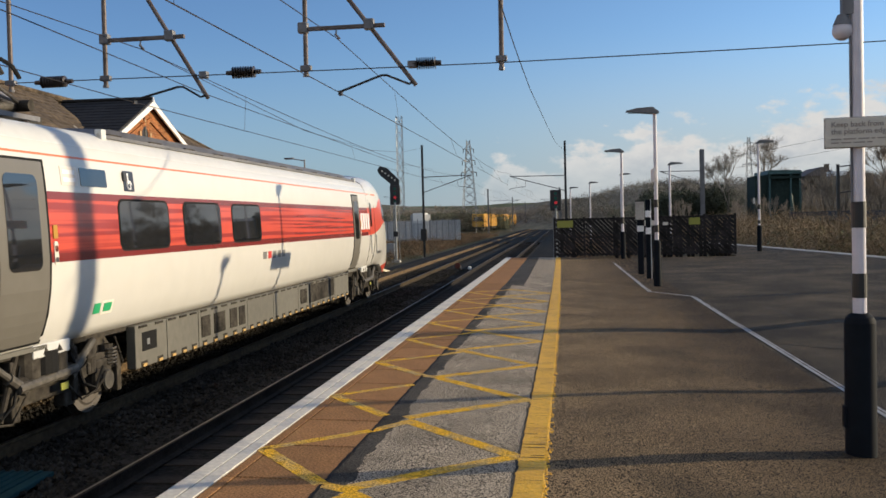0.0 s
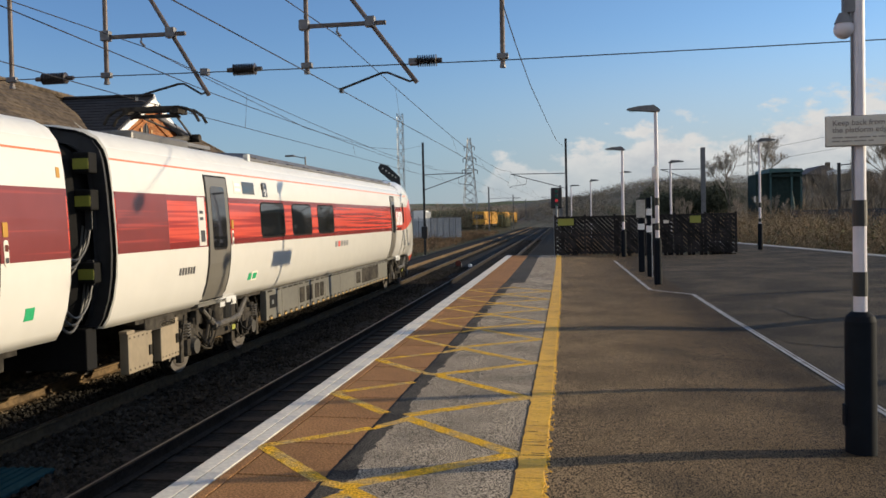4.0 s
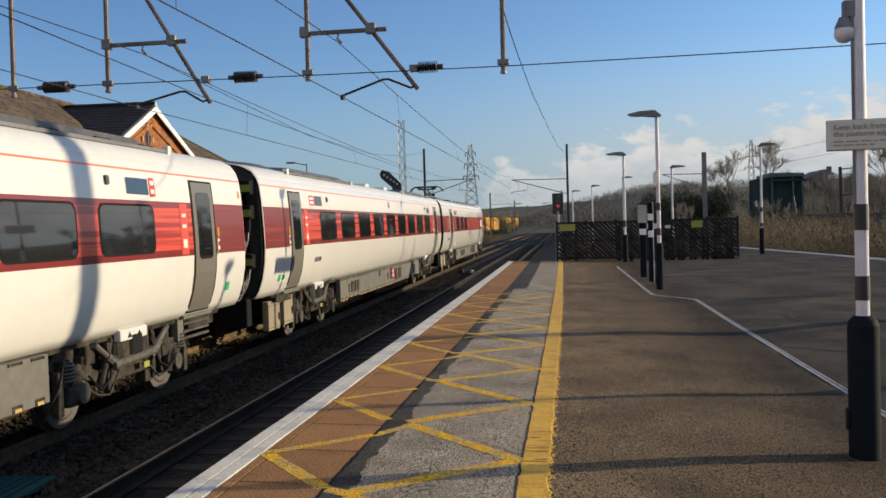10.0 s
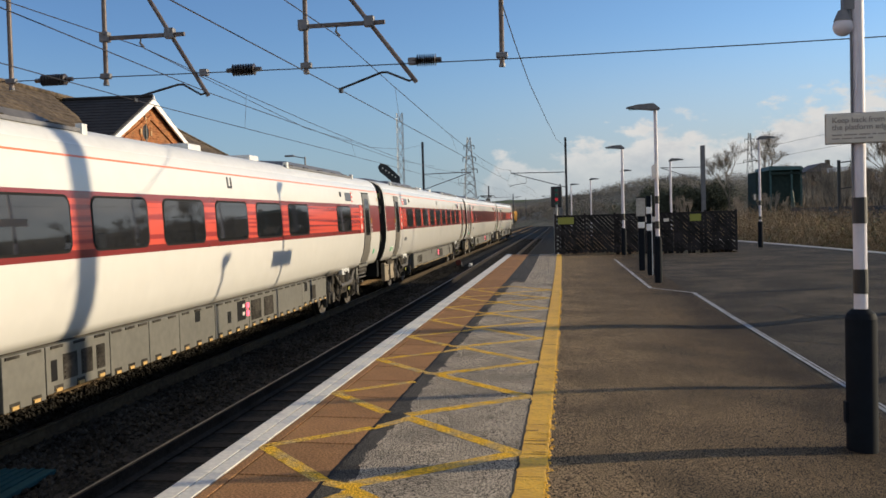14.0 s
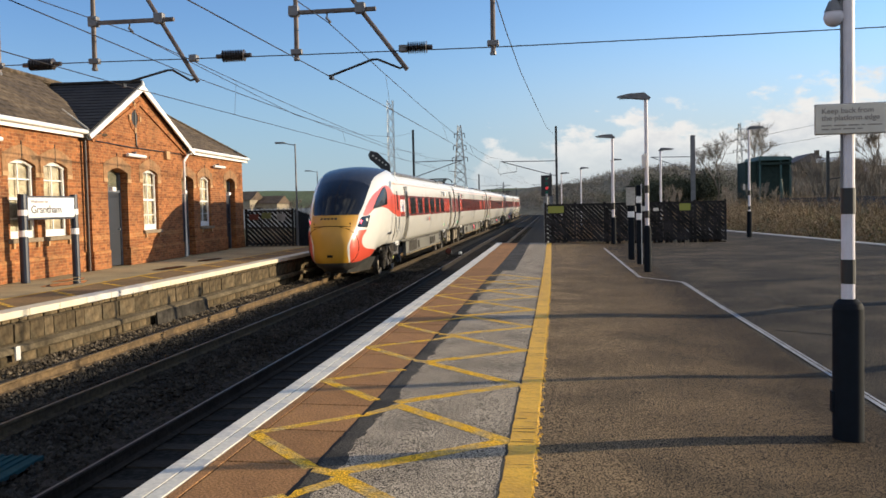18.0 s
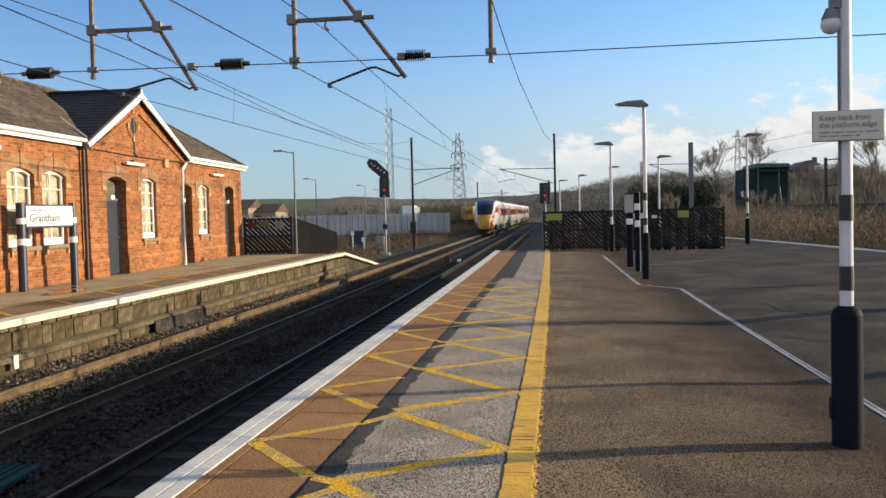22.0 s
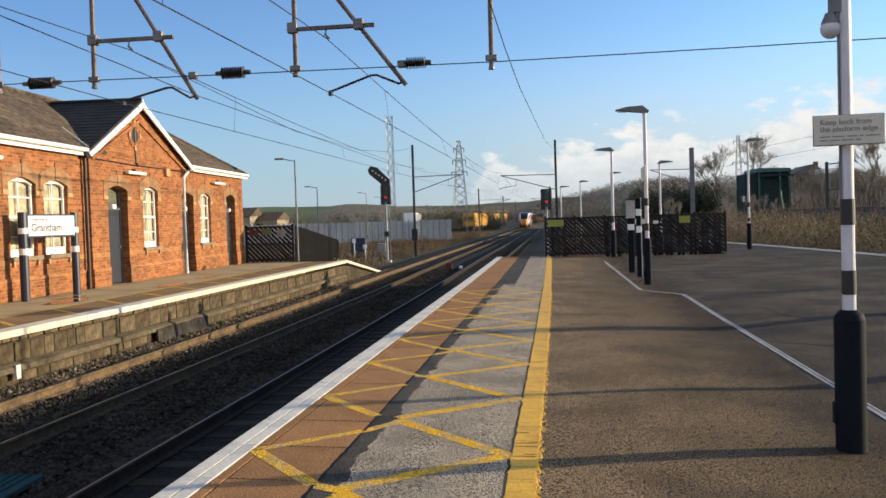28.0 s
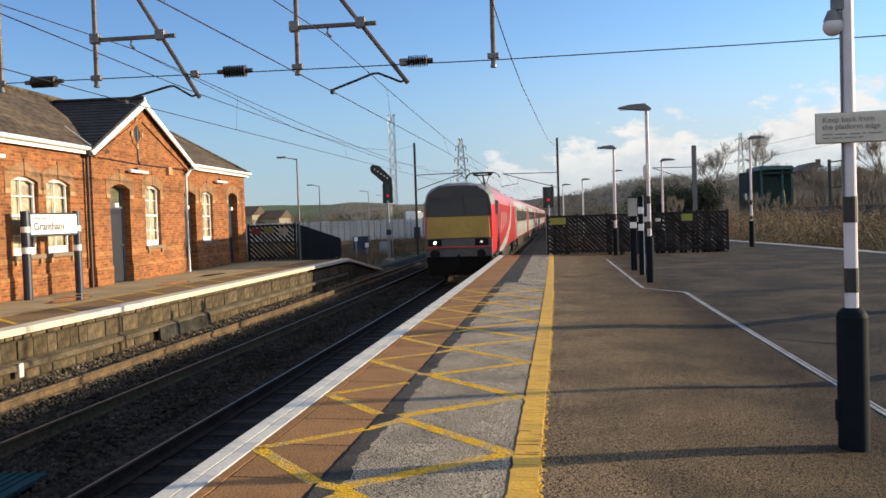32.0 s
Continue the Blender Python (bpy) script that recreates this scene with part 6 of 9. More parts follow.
def small_marks(car, y_panel, side, number_y, green=None):
    part("display_panel", side_plate(y_panel, y_panel + 0.62, 2.88, 3.10, side, 0.008, 0.01, 0.02), M_TRAINGLASS, car, "dark destination display")
    if green is not None and green > -9:
        red = M_SIGNLILAC
    else:
        red = M_PLASTIC_RED
    part("notice", side_plate(y_panel - 0.42, y_panel - 0.06, 2.88, 3.10, side, 0.007, 0.01, 0.01), red, car, "small notice with bars")
    for i in range(2):
        part("notice_bar", side_plate(y_panel - 0.38, y_panel - 0.12, 2.92 + i * 0.09, 2.97 + i * 0.09, side, 0.010, 0.0, 0.004), M_SIGNWHITE, car)
    for k in range(6):
        part("number_bar", side_plate(number_y + 0.10 * k, number_y + 0.10 * k + 0.065, 1.60, 1.71, side, 0.004, 0.0, 0.01), M_SIGNGREY, car)
    g = number_y - 1.7 if green is None else green
    part("green_label", side_plate(g, g + 0.16, 1.32, 1.45, side, 0.006, 0.01, 0.01), M_GREENSIGN, car)
    part("label_plate", side_plate(g + 0.19, g + 0.48, 1.30, 1.47, side, 0.005, 0.01, 0.01), M_SIGNLILAC, car)
    part("green_label", side_plate(g + 0.24, g + 0.43, 1.33, 1.44, side, 0.008, 0.01, 0.01), M_GREENSIGN, car)
    part("roof_light", side_plate(y_panel + 1.05, y_panel + 1.13, 2.98, 3.10, side, 0.03, 0.01, 0.02), M_SIGNGREY, car)


def middle_car(windows):
    car = thing("train_car", label="white middle carriage of a modern train with a red window band", category="train carriage", group="cars of the white train")
    car_body(car, -12.64, 12.28, -10.92, 10.98)
    for s in (-1, 1):
        for a, b in ((-10.96, -10.16), (10.14, 10.94)):
            add_door(car, a, b, s, a < 0)
        for a in windows:
            add_window(car, a, a + 1.43, s)
        small_marks(car, -9.0, s, -9.2, -11.75)
        part("display_panel", side_plate(8.12, 8.74, 2.88, 3.10, s, 0.008, 0.01, 0.02), M_TRAINGLASS, car, "dark destination display")
        part("notice", side_plate(8.78, 8.94, 2.86, 3.12, s, 0.007, 0.01, 0.01), M_PLASTIC_RED, car, "small red notice with bars")
        for z in (2.90, 3.02):
            part("notice_bar", side_plate(8.81, 8.91, z, z + 0.06, s, 0.010, 0.0, 0.004), M_SIGNWHITE, car)
        part("roof_light", side_plate(7.58, 7.66, 2.98, 3.10, s, 0.03, 0.01, 0.02), M_SIGNGREY, car)
        for y in (-0.16, 0.0):
            part("air_slot", side_plate(y, y + 0.06, 3.00, 3.16, s, 0.006, 0.0, 0.01), M_SIGNGREY, car)
        part("air_slot", side_plate(-0.16, 0.06, 2.97, 3.01, s, 0.006, 0.0, 0.01), M_SIGNGREY, car)
        part("green_label", side_plate(11.45, 11.62, 1.36, 1.50, s, 0.006, 0.01, 0.01), M_GREENSIGN, car)
        for a in (-9.93, 9.66):
            part("door_stripe", tall_plate(a, a + 0.27, 2.02, 2.78, s, 0.006), M_LABELRED, car, "bright red panel beside the door")
            for z in (2.12, 2.42, 2.58):
                part("notice_bar", side_plate(a + 0.07, a + 0.20, z, z + (0.13 if z < 2.2 else 0.05), s, 0.010, 0.0, 0.004), M_SIGNLILAC, car)
    add_bogie(car, -8.5), add_bogie(car, 8.5)
    middle_skirt(car)
    roof_gear(car, (-10.3, -4.3), (3.9, 10.0))
    for y in (0.15, 3.25):
        part("roof_box", box(-0.5, 0.5, y, y + 0.55, 3.60, 3.80, None, 0.03), M_ROOFWHITE, car, "white box on the roof")
    for a, b in ((-12.3, -10.3),):
        part("roof_dome", loft([[(w * math.cos(q), yy, 3.50 + h * math.sin(q)) for q in [math.pi * i / 12 for i in range(13)]] for yy, w, h in ((a, 0.95, 0.10), (a + 0.3, 1.0, 0.26), (b - 0.6, 1.0, 0.30), (b, 0.98, 0.22))]), M_ROOFGREY, car, "dark grey roof dome over the car end", smooth=True)
    gangway(car, 12.26, 13.37)
    return car


TIP = 0.32             # the tip lies this far inside the car's length
#        from the tip, half width, top, foot, roundness
NOSE = [(0.0, 0.0, 1.10, 1.10, 1.0), (0.04, 0.36, 1.52, 0.68, 1.0), (0.14, 0.55, 1.73, 0.51, 1.0), (0.33, 0.70, 1.98, 0.42, 1.0), (0.58, 0.81, 2.21, 0.36, 1.0),
        (0.9, 0.905, 2.48, 0.33, 0.95), (1.3, 1.00, 2.82, 0.36, 0.85), (1.9, 1.11, 3.18, 0.44, 0.7), (2.6, 1.215, 3.49, 0.78, 0.5), (3.3, 1.29, 3.69, 0.96, 0.3),
        (4.1, 1.335, 3.81, 1.03, 0.12), (4.9, 1.35, 3.83, 1.04, 0.0), (5.68, 1.35, 3.72, 1.05, 0.0)]


def nose_at(d):
    """Half width, top, foot and roundness d metres behind the car's end."""
    u = math.sqrt(max(d - TIP, 0.0))
    rows = [(math.sqrt(r[0]),) + r[1:] for r in NOSE]
    k = max(0, min(len(rows) - 2, sum(1 for r in rows if r[0] <= u) - 1))
    p0, p1, p2, p3 = rows[max(k - 1, 0)], rows[k], rows[k + 1], rows[min(k + 2, len(rows) - 1)]
    h = p2[0] - p1[0]
    t = (u - p1[0]) / h
    out = []
    for c in range(1, 5):
        m1 = (p2[c] - p0[c]) / (p2[0] - p0[0]) if k > 0 else (p2[c] - p1[c]) / h
        m2 = (p3[c] - p1[c]) / (p3[0] - p1[0])
        out.append((2 * t ** 3 - 3 * t * t + 1) * p1[c] + (t ** 3 - 2 * t * t + t) * h * m1 + (3 * t * t - 2 * t ** 3) * p2[c] + (t ** 3 - t * t) * h * m2)
    return out


NOSE_N = 84
SECTION = [(0.0, -1.0), (0.85, -1.0)] + [(x / 1.35, (z - 2.375) / 1.325) for x, z in PROFILE] + [(0.0, 1.0)]
RAYS = []
for k in range(NOSE_N + 1):
    a = math.pi * k / NOSE_N - math.pi / 2
    ca, sa = math.cos(a), math.sin(a)
    e = (abs(ca) ** 2.5 + abs(sa) ** 2.5) ** (-0.4)
    r = e
    for (x0, y0), (x1, y1) in zip(SECTION, SECTION[1:]):
        den = ca * (y1 - y0) - sa * (x1 - x0)
        if abs(den) < 1e-9:
            continue
        q = (x0 * (y1 - y0) - y0 * (x1 - x0)) / den
        u = (q * ca - x0) * (x1 - x0) + (q * sa - y0) * (y1 - y0)
        if q > 0 and -1e-6 <= u <= ((x1 - x0) ** 2 + (y1 - y0) ** 2) * (1 + 1e-6):
            r = q
            break
    RAYS.append((max(ca, 0.0), sa, e, r))


def nose_ring(d):
    """Half section of the nose from its foot to its top, as (x, z)."""
    hw, top, low, rnd = nose_at(d)
    rnd = max(0.0, min(1.0, rnd))
    return [(hw * (r + (e - r) * rnd) * ca, (top + low) / 2 + (top - low) / 2 * (r + (e - r) * rnd) * sa) for ca, sa, e, r in RAYS]


def nose_x(d, z):
    rg = nose_ring(d)
    for (xa, za), (xb, zb) in zip(rg, rg[1:]):
        if za <= z <= zb:
            return xa + (xb - xa) * (z - za) / max(1e-9, zb - za)
    return 0.0


def nose_d(x, z):
    """How far back the nose's skin lies at x and z."""
    a, b = TIP, 4.0
    for _ in range(24):
        m = (a + b) / 2
        if nose_x(m, z) < abs(x):
            a = m
        else:
            b = m
    return b


def along(table, d):
    """Straight steps between the pairs of a short table."""
    for (d0, v0), (d1, v1) in zip(table, table[1:]):
        if d0 <= d <= d1:
            return v0 + (v1 - v0) * (d - d0) / (d1 - d0)
    return table[0][1] if d < table[0][0] else table[-1][1]


# borders of the paint: how far back each lies at a height, or how high at a distance
YELLOW_EDGE = [(0.3, 0.95), (0.5, 0.72), (0.68, 0.57), (0.82, 0.49), (0.94, 0.46), (1.1, 0.445), (1.22, 0.46), (1.35, 0.515), (1.47, 0.60), (1.65, 0.77), (1.9, 1.01), (2.17, 1.27),
               (2.43, 1.60), (2.7, 1.97), (2.95, 2.34), (3.23, 2.80), (3.40, 3.22), (3.51, 3.66), (3.62, 4.3), (3.72, 5.2), (3.82, 6.0)]
RED_BACK = [(0.5, 3.0), (0.97, 2.6), (1.0, 2.1), (1.03, 1.6), (1.07, 1.36), (1.13, 1.2), (1.2, 1.125), (1.3, 1.10), (1.4, 1.13), (1.5, 1.24), (1.6, 1.40), (1.7, 1.58)]
RED_SILL = [(0.3, 0.64), (0.9, 0.64), (1.3, 0.65), (2.1, 0.76), (2.54, 0.90), (3.0, 1.03), (6.0, 1.04)]
RED_TOP = [(1.39, 2.13), (1.75, 2.42), (2.05, 2.60), (2.34, 2.75), (2.7, 2.89), (3.01, 2.99), (3.3, 3.07), (3.61, 3.12), (3.9, 3.11), (4.16, 3.05), (4.4, 2.94), (4.58, 2.86), (4.8, 2.81), (6.0, 2.80)]
RED_FOOT = [(1.39, 2.10), (1.6, 2.11), (1.89, 2.18), (2.1, 2.27), (2.34, 2.335), (2.6, 2.37), (2.87, 2.38), (3.2, 2.36), (3.61, 2.31), (4.1, 2.21), (4.52, 2.13), (5.2, 2.03), (6.0, 2.0)]
LAMP_GLASS = [(0.93, 1.76), (1.52, 1.72), (1.86, 2.13), (1.30, 2.07)]
CAB_GLASS = [(2.22, 2.35), (2.9, 2.42), (3.58, 2.50), (3.68, 2.86), (3.56, 3.05), (3.23, 2.96), (2.66, 2.66)]


def within(corners, d, z):
    """How deep a point lies inside a polygon that runs anticlockwise."""
    return min(((q[0] - p[0]) * (z - p[1]) - (q[1] - p[1]) * (d - p[0])) / math.hypot(q[0] - p[0], q[1] - p[1]) for p, q in zip(corners, corners[1:] + corners[:1]))


PAINTS = [
    ("skirt", 12, lambda d, x, z: along(RED_SILL, d) - z),
    ("cab_dome", 10, lambda d, x, z: min(along(YELLOW_EDGE, z) - d, z - 2.14, d - 2.5)),
    ("windscreen", 5, lambda d, x, z: min(along(YELLOW_EDGE, z) - d, z - 2.14, 2.6 - d)),
    ("front_panel", 6, lambda d, x, z: min(along(YELLOW_EDGE, z) - d, 2.2 - z)),
    ("nose", 7, lambda d, x, z: min(along(YELLOW_EDGE, z) + 0.055 - d, 1.7 - z)),
    ("headlamp_unit", 5, lambda d, x, z: within(LAMP_GLASS, d, z)),
    ("cab_side_window", 5, lambda d, x, z: within(CAB_GLASS, d, z)),
    ("cab_window_seal", 11, lambda d, x, z: within(CAB_GLASS, d, z) + 0.035),
    ("nose", 8, lambda d, x, z: min(along(RED_BACK, z) - d, 1.655 - z)),
    ("nose", 8, lambda d, x, z: min(along(RED_TOP, d) - z, z - along(RED_FOOT, d), d - 1.39)),
    ("nose", 3, lambda d, x, z: min(0.022 - abs(z - 3.205), d - 4.6)),
    ("nose", 0, lambda d, x, z: 1.0),
]
WORDS = {"nose": "white nose with a red swoosh", "windscreen": "black wraparound windscreen", "front_panel": "dull yellow front", "cab_side_window": "dark pointed cab side window",
         "headlamp_unit": "dark glass headlamp unit", "cab_dome": "black roof dome over the cab", "skirt": "grey skirt under the nose"}
nose_me = []


def nose_shells():
    """The nose cut into its pieces along the borders of the paint."""
    n = 120
    grid_pts = []
    for i in range(n + 1):
        d = TIP + (6.0 - TIP) * (i / n) ** 1.6
        half = nose_ring(d)
        grid_pts.append([(x, d, z) for x, z in half] + [(-x, d, z) for x, z in half[-2:0:-1]])
    m = len(grid_pts[0])
    shells = {}
    for a, b in zip(grid_pts, grid_pts[1:]):
        for k in range(m):
            left = [[a[k], a[(k + 1) % m], b[(k + 1) % m], b[k]]]
            for piece, paint, f in PAINTS:
                rest = []
                for poly in left:
                    vals = [f(p[1], p[0], p[2]) for p in poly]
                    if max(vals) <= 0:
                        rest.append(poly)
                        continue
                    inside, outside = [], []
                    for p, q, v, w in zip(poly, poly[1:] + poly[:1], vals, vals[1:] + vals[:1]):
                        (inside if v > 0 else outside).append(p)
                        if (v > 0) != (w > 0):
                            s = v / (v - w)
                            c = tuple(i + (j - i) * s for i, j in zip(p, q))
                            inside.append(c)
                            outside.append(c)
                    if len(outside) > 2:
                        rest.append(outside)
                    two = piece in ("headlamp_unit", "cab_side_window", "cab_window_seal")
                    sh = shells.setdefault((piece, poly[0][0] + poly[1][0] > 0 if two else True), ([], [], [], {}))
                    idx = []
                    for p in inside:
                        q = (round(p[0], 4), round(13.0 - p[1], 4), round(p[2], 4))
                        if q not in sh[3]:
                            sh[3][q] = len(sh[0])
                            sh[0].append(q)
                        if sh[3][q] not in idx:
                            idx.append(sh[3][q])
                    if len(idx) > 2:
                        sh[1].append(idx)
                        sh[2].append(paint)
                left = rest
                if not left:
                    break
    for (piece, _), (vs, fs, ms, _) in shells.items():
        me = bpy.data.meshes.new(piece)
        me.from_pydata(vs, [], fs)
        for mm in BODY_MATS:
            me.materials.append(mm)
        me.polygons.foreach_set("material_index", ms)
        bm = bmesh.new()
        bm.from_mesh(me)
        bmesh.ops.remove_doubles(bm, verts=bm.verts[:], dist=0.0012)
        bm.to_mesh(me)
        bm.free()
        me.polygons.foreach_set("use_smooth", [True] * len(me.polygons))
        nose_me.append((piece, me))


def end_car(windows, doors, cab, lead, ahead=0.0):
    """A car whose nose points to local +y; ahead lengthens it before the windows."""
    car = thing("train_car", label="white driving car with sloping nose, yellow front, red swoosh", category="train carriage", group="cars of the white train")
    shift = Matrix.Translation((0, ahead, 0))
    car_body(car, -12.64, 7.0 + ahead, -11.1, 9.0)
    if not nose_me:
        nose_shells()
    for piece, me in nose_me:
        part(piece, me, None, car, WORDS.get(piece, ""), m=shift)
    for s in (-1, 1):
        for a, b in doors:
            add_door(car, a, b, s)
        for a in windows:
            add_window(car, a, a + 1.43, s)
        # cab door, cab window, lamp cluster
        part("cab_door_seam", tall_plate(cab, cab + 0.045, 1.15, 3.05, s, 0.006), M_RUBBER, car)
        part("cab_door_seam", tall_plate(cab + 0.72, cab + 0.765, 1.15, 3.05, s, 0.006), M_RUBBER, car)
        part("cab_door_window", side_plate(cab + 0.12, cab + 0.34, 2.25, 2.95, s, 0.010, 0.0, 0.05), M_TRAINGLASS, car)
        for dy in (0.03, 0.73):
            part("grab_rail", rod((s * 1.38, cab + dy + 0.05, 1.45), (s * 1.38, cab + dy + 0.05, 2.0), 0.016), M_GALV, car)
        lamp = rod((s * (nose_x(1.22, 1.90) - 0.02), 13 - 1.22, 1.90), (s * (nose_x(1.22, 1.90) + 0.002), 13 - 1.215, 1.90), 0.075, None, 16)
        part("lamp_lens", lamp, M_TAIL if not lead else M_SIGNGREY, car, "small round lamp lens", m=shift)
        lamp = rod((s * (nose_x(1.55, 1.97) - 0.02), 13 - 1.55, 1.97), (s * (nose_x(1.55, 1.97) + 0.01), 13 - 1.54, 1.97), 0.06, None, 12)
        part("lamp_lens", lamp, M_SIGNLILAC, car, m=shift)
        q = nose_d(0.58, 1.86)
        part("lifting_point", box(s * 0.565, s * 0.595, 12.97 - q, 13.012 - q, 1.83, 1.89), M_RUBBER, car, m=shift)
        seam = [(s * nose_x(d, z) * 1.004, 13.004 - d, z) for d, z in ((0.52, 1.77), (0.6, 1.70), (0.71, 1.58), (0.81, 1.44), (0.88, 1.28), (0.905, 1.1), (0.88, 0.9), (0.8, 0.76), (0.7, 0.66), (0.6, 0.6))]
        part("hatch_seam", tube(seam, 0.011, None, 5), M_RUBBER, car, "dark seam of the coupler hatch", m=shift)
        # plain bars where the maker's and operator's lettering stands
        e0 = doors[-1][1] + 0.16
        for a in (0.0, 0.33, 0.66, 0.99):
            q = e0 + a * 0.9
            part("emblem", side_plate(q, q + 0.19, 2.18, 2.64, s, 0.012, 0.0, 0.01), M_SIGNWHITE, car, "white emblem block on red")
        for k in range(5):
            q = -1.55 + 0.29 * k
            part("lettering_bar", side_plate(q, q + 0.20, 1.72, 1.86, s, 0.004, 0.0, 0.008), M_PLASTIC_RED if k == 1 else M_LETTERGREY, car)
        part("number_bar", side_plate(cab + 1.4, cab + 1.8, 1.42, 1.50, s, 0.004, 0.0, 0.01), M_SIGNGREY, car)
        small_marks(car, -7.95, s, -10.75, -7.7)
        d0 = doors[0][0]
        part("door_stripe", tall_plate(d0 - 0.40, d0 - 0.10, 2.02, 2.78, s, 0.006), M_CREAM, car, "white panel beside the door")
        part("access_sign", side_plate(d0 - 0.33, d0 - 0.17, 2.08, 2.26, s, 0.010, 0.01, 0.02), M_SIGNGREY, car, "dark square sign with a white symbol")
        for z in (2.42, 2.52):
            part("notice_bar", side_plate(d0 - 0.33, d0 - 0.20, z, z + 0.05, s, 0.010, 0.0, 0.004), M_SIGNGREY, car)
        part("access_sign", side_plate(-6.88, -6.60, 2.85, 3.12, s, 0.008, 0.01, 0.02), M_NAVY, car, "navy square sign with a white wheelchair symbol")
        hub = (-6.75, 2.935)
        wheel_ring = [(s * (side_x(hub[1] + 0.055 * math.sin(q)) + 0.012), hub[0] + s * 0.055 * math.cos(q), hub[1] + 0.055 * math.sin(q)) for q in [math.tau * i / 16 for i in range(14)]]
        part("sign_symbol", tube(wheel_ring, 0.011, None, 5), M_SIGNWHITE, car, "white wheelchair symbol")
        for a, b, c, d in ((-6.785, -6.745, 3.05, 3.09), (-6.78, -6.75, 2.95, 3.045), (-6.78, -6.71, 2.96, 2.985), (-6.72, -6.695, 2.88, 2.98)):
            part("sign_symbol", side_plate(a, b, c, d, s, 0.012, 0.0, 0.006), M_SIGNWHITE, car)
    for k in range(5):
        q = -0.17 + 0.115 * k
        part("lettering_bar", box(q, q + 0.07, 13.0 - nose_d(q + 0.035, 2.02) - 0.02, 13.0 - nose_d(q + 0.035, 2.02) + 0.022, 1.99, 2.06), M_SIGNGREY, car, m=shift)
    top = [(x, 13.006 - nose_d(x, 1.80 - 0.08 * x * x), 1.80 - 0.08 * x * x) for x in [-0.6 + 0.1 * i for i in range(13)]]
    part("hatch_seam", tube(top, 0.011, None, 5), M_RUBBER, car, m=shift)
    part("tow_slot", box(-0.09, 0.09, 12.5, 13.004 - nose_d(0.05, 0.86), 0.82, 0.90), M_RUBBER, car, "small dark slot in the front", m=shift)
    part("air_dam", loft([[(-w + 0.22, 13 - d, 0.28), (-w, 13 - d, 0.72), (w, 13 - d, 0.72), (w - 0.22, 13 - d, 0.28)] for d, w in ((2.7, 1.0), (2.3, 0.92), (1.7, 0.76), (1.25, 0.55))]), M_APRON, car, "dark grey air dam", m=shift)
    add_bogie(car, -8.5), add_bogie(car, 7.6 + ahead)
    end_skirt(car, -6.5, 5.0 + ahead)
    roof_gear(car, (-7.0, 6.6 + ahead))
    part("roof_box", box(-0.85, 0.85, -7.95 - 3.2, -7.95 - 1.2, 3.55, 3.74, None, 0.04), M_ROOFGREY, car, "dark grey box on the roof")
    return car


PITCHED = [-8.62 + 2.0 * k for k in range(9)]
CARS = [
    # the gap behind the leading car, then each car's middle counted from the second gap
    (end_car([-7.07, -5.08, -3.08], [(-9.64, -8.73), (5.95, 6.65)], 7.95, True, 0.75), 39.0, 0),
    (middle_car(PITCHED), 13.0, 0),
    (middle_car(PITCHED), -13.0, 0),
    (middle_car([-8.62 + 1.96 * k for k in range(7)] + [7.15]), -39.0, 0),
    (end_car([-7.2, -5.15, -3.1, -1.05, 1.0, 3.05], [(-10.9, -10.1), (5.05, 5.80)], 7.4, False), -65.0, 180),
]
pantograph(CARS[0][0], -8.2, True)
pantograph(CARS[3][0], -9.6, False)

# ---------------------------------------------------------------- the red locomotive and its coaches
LOCO_PROFILE = [(1.22, 0.95), (1.33, 1.10), (1.36, 1.5), (1.36, 2.3), (1.35, 2.9), (1.28, 3.25), (1.10, 3.48), (0.8, 3.62), (0.4, 3.70)]


def loco_ring(y, hw=1.0, top=1.0):
    pts = [(x * hw, y, 0.95 + (z - 0.95) * top) for x, z in LOCO_PROFILE]
    return pts + [(-x, yy, z) for x, yy, z in reversed(pts)]


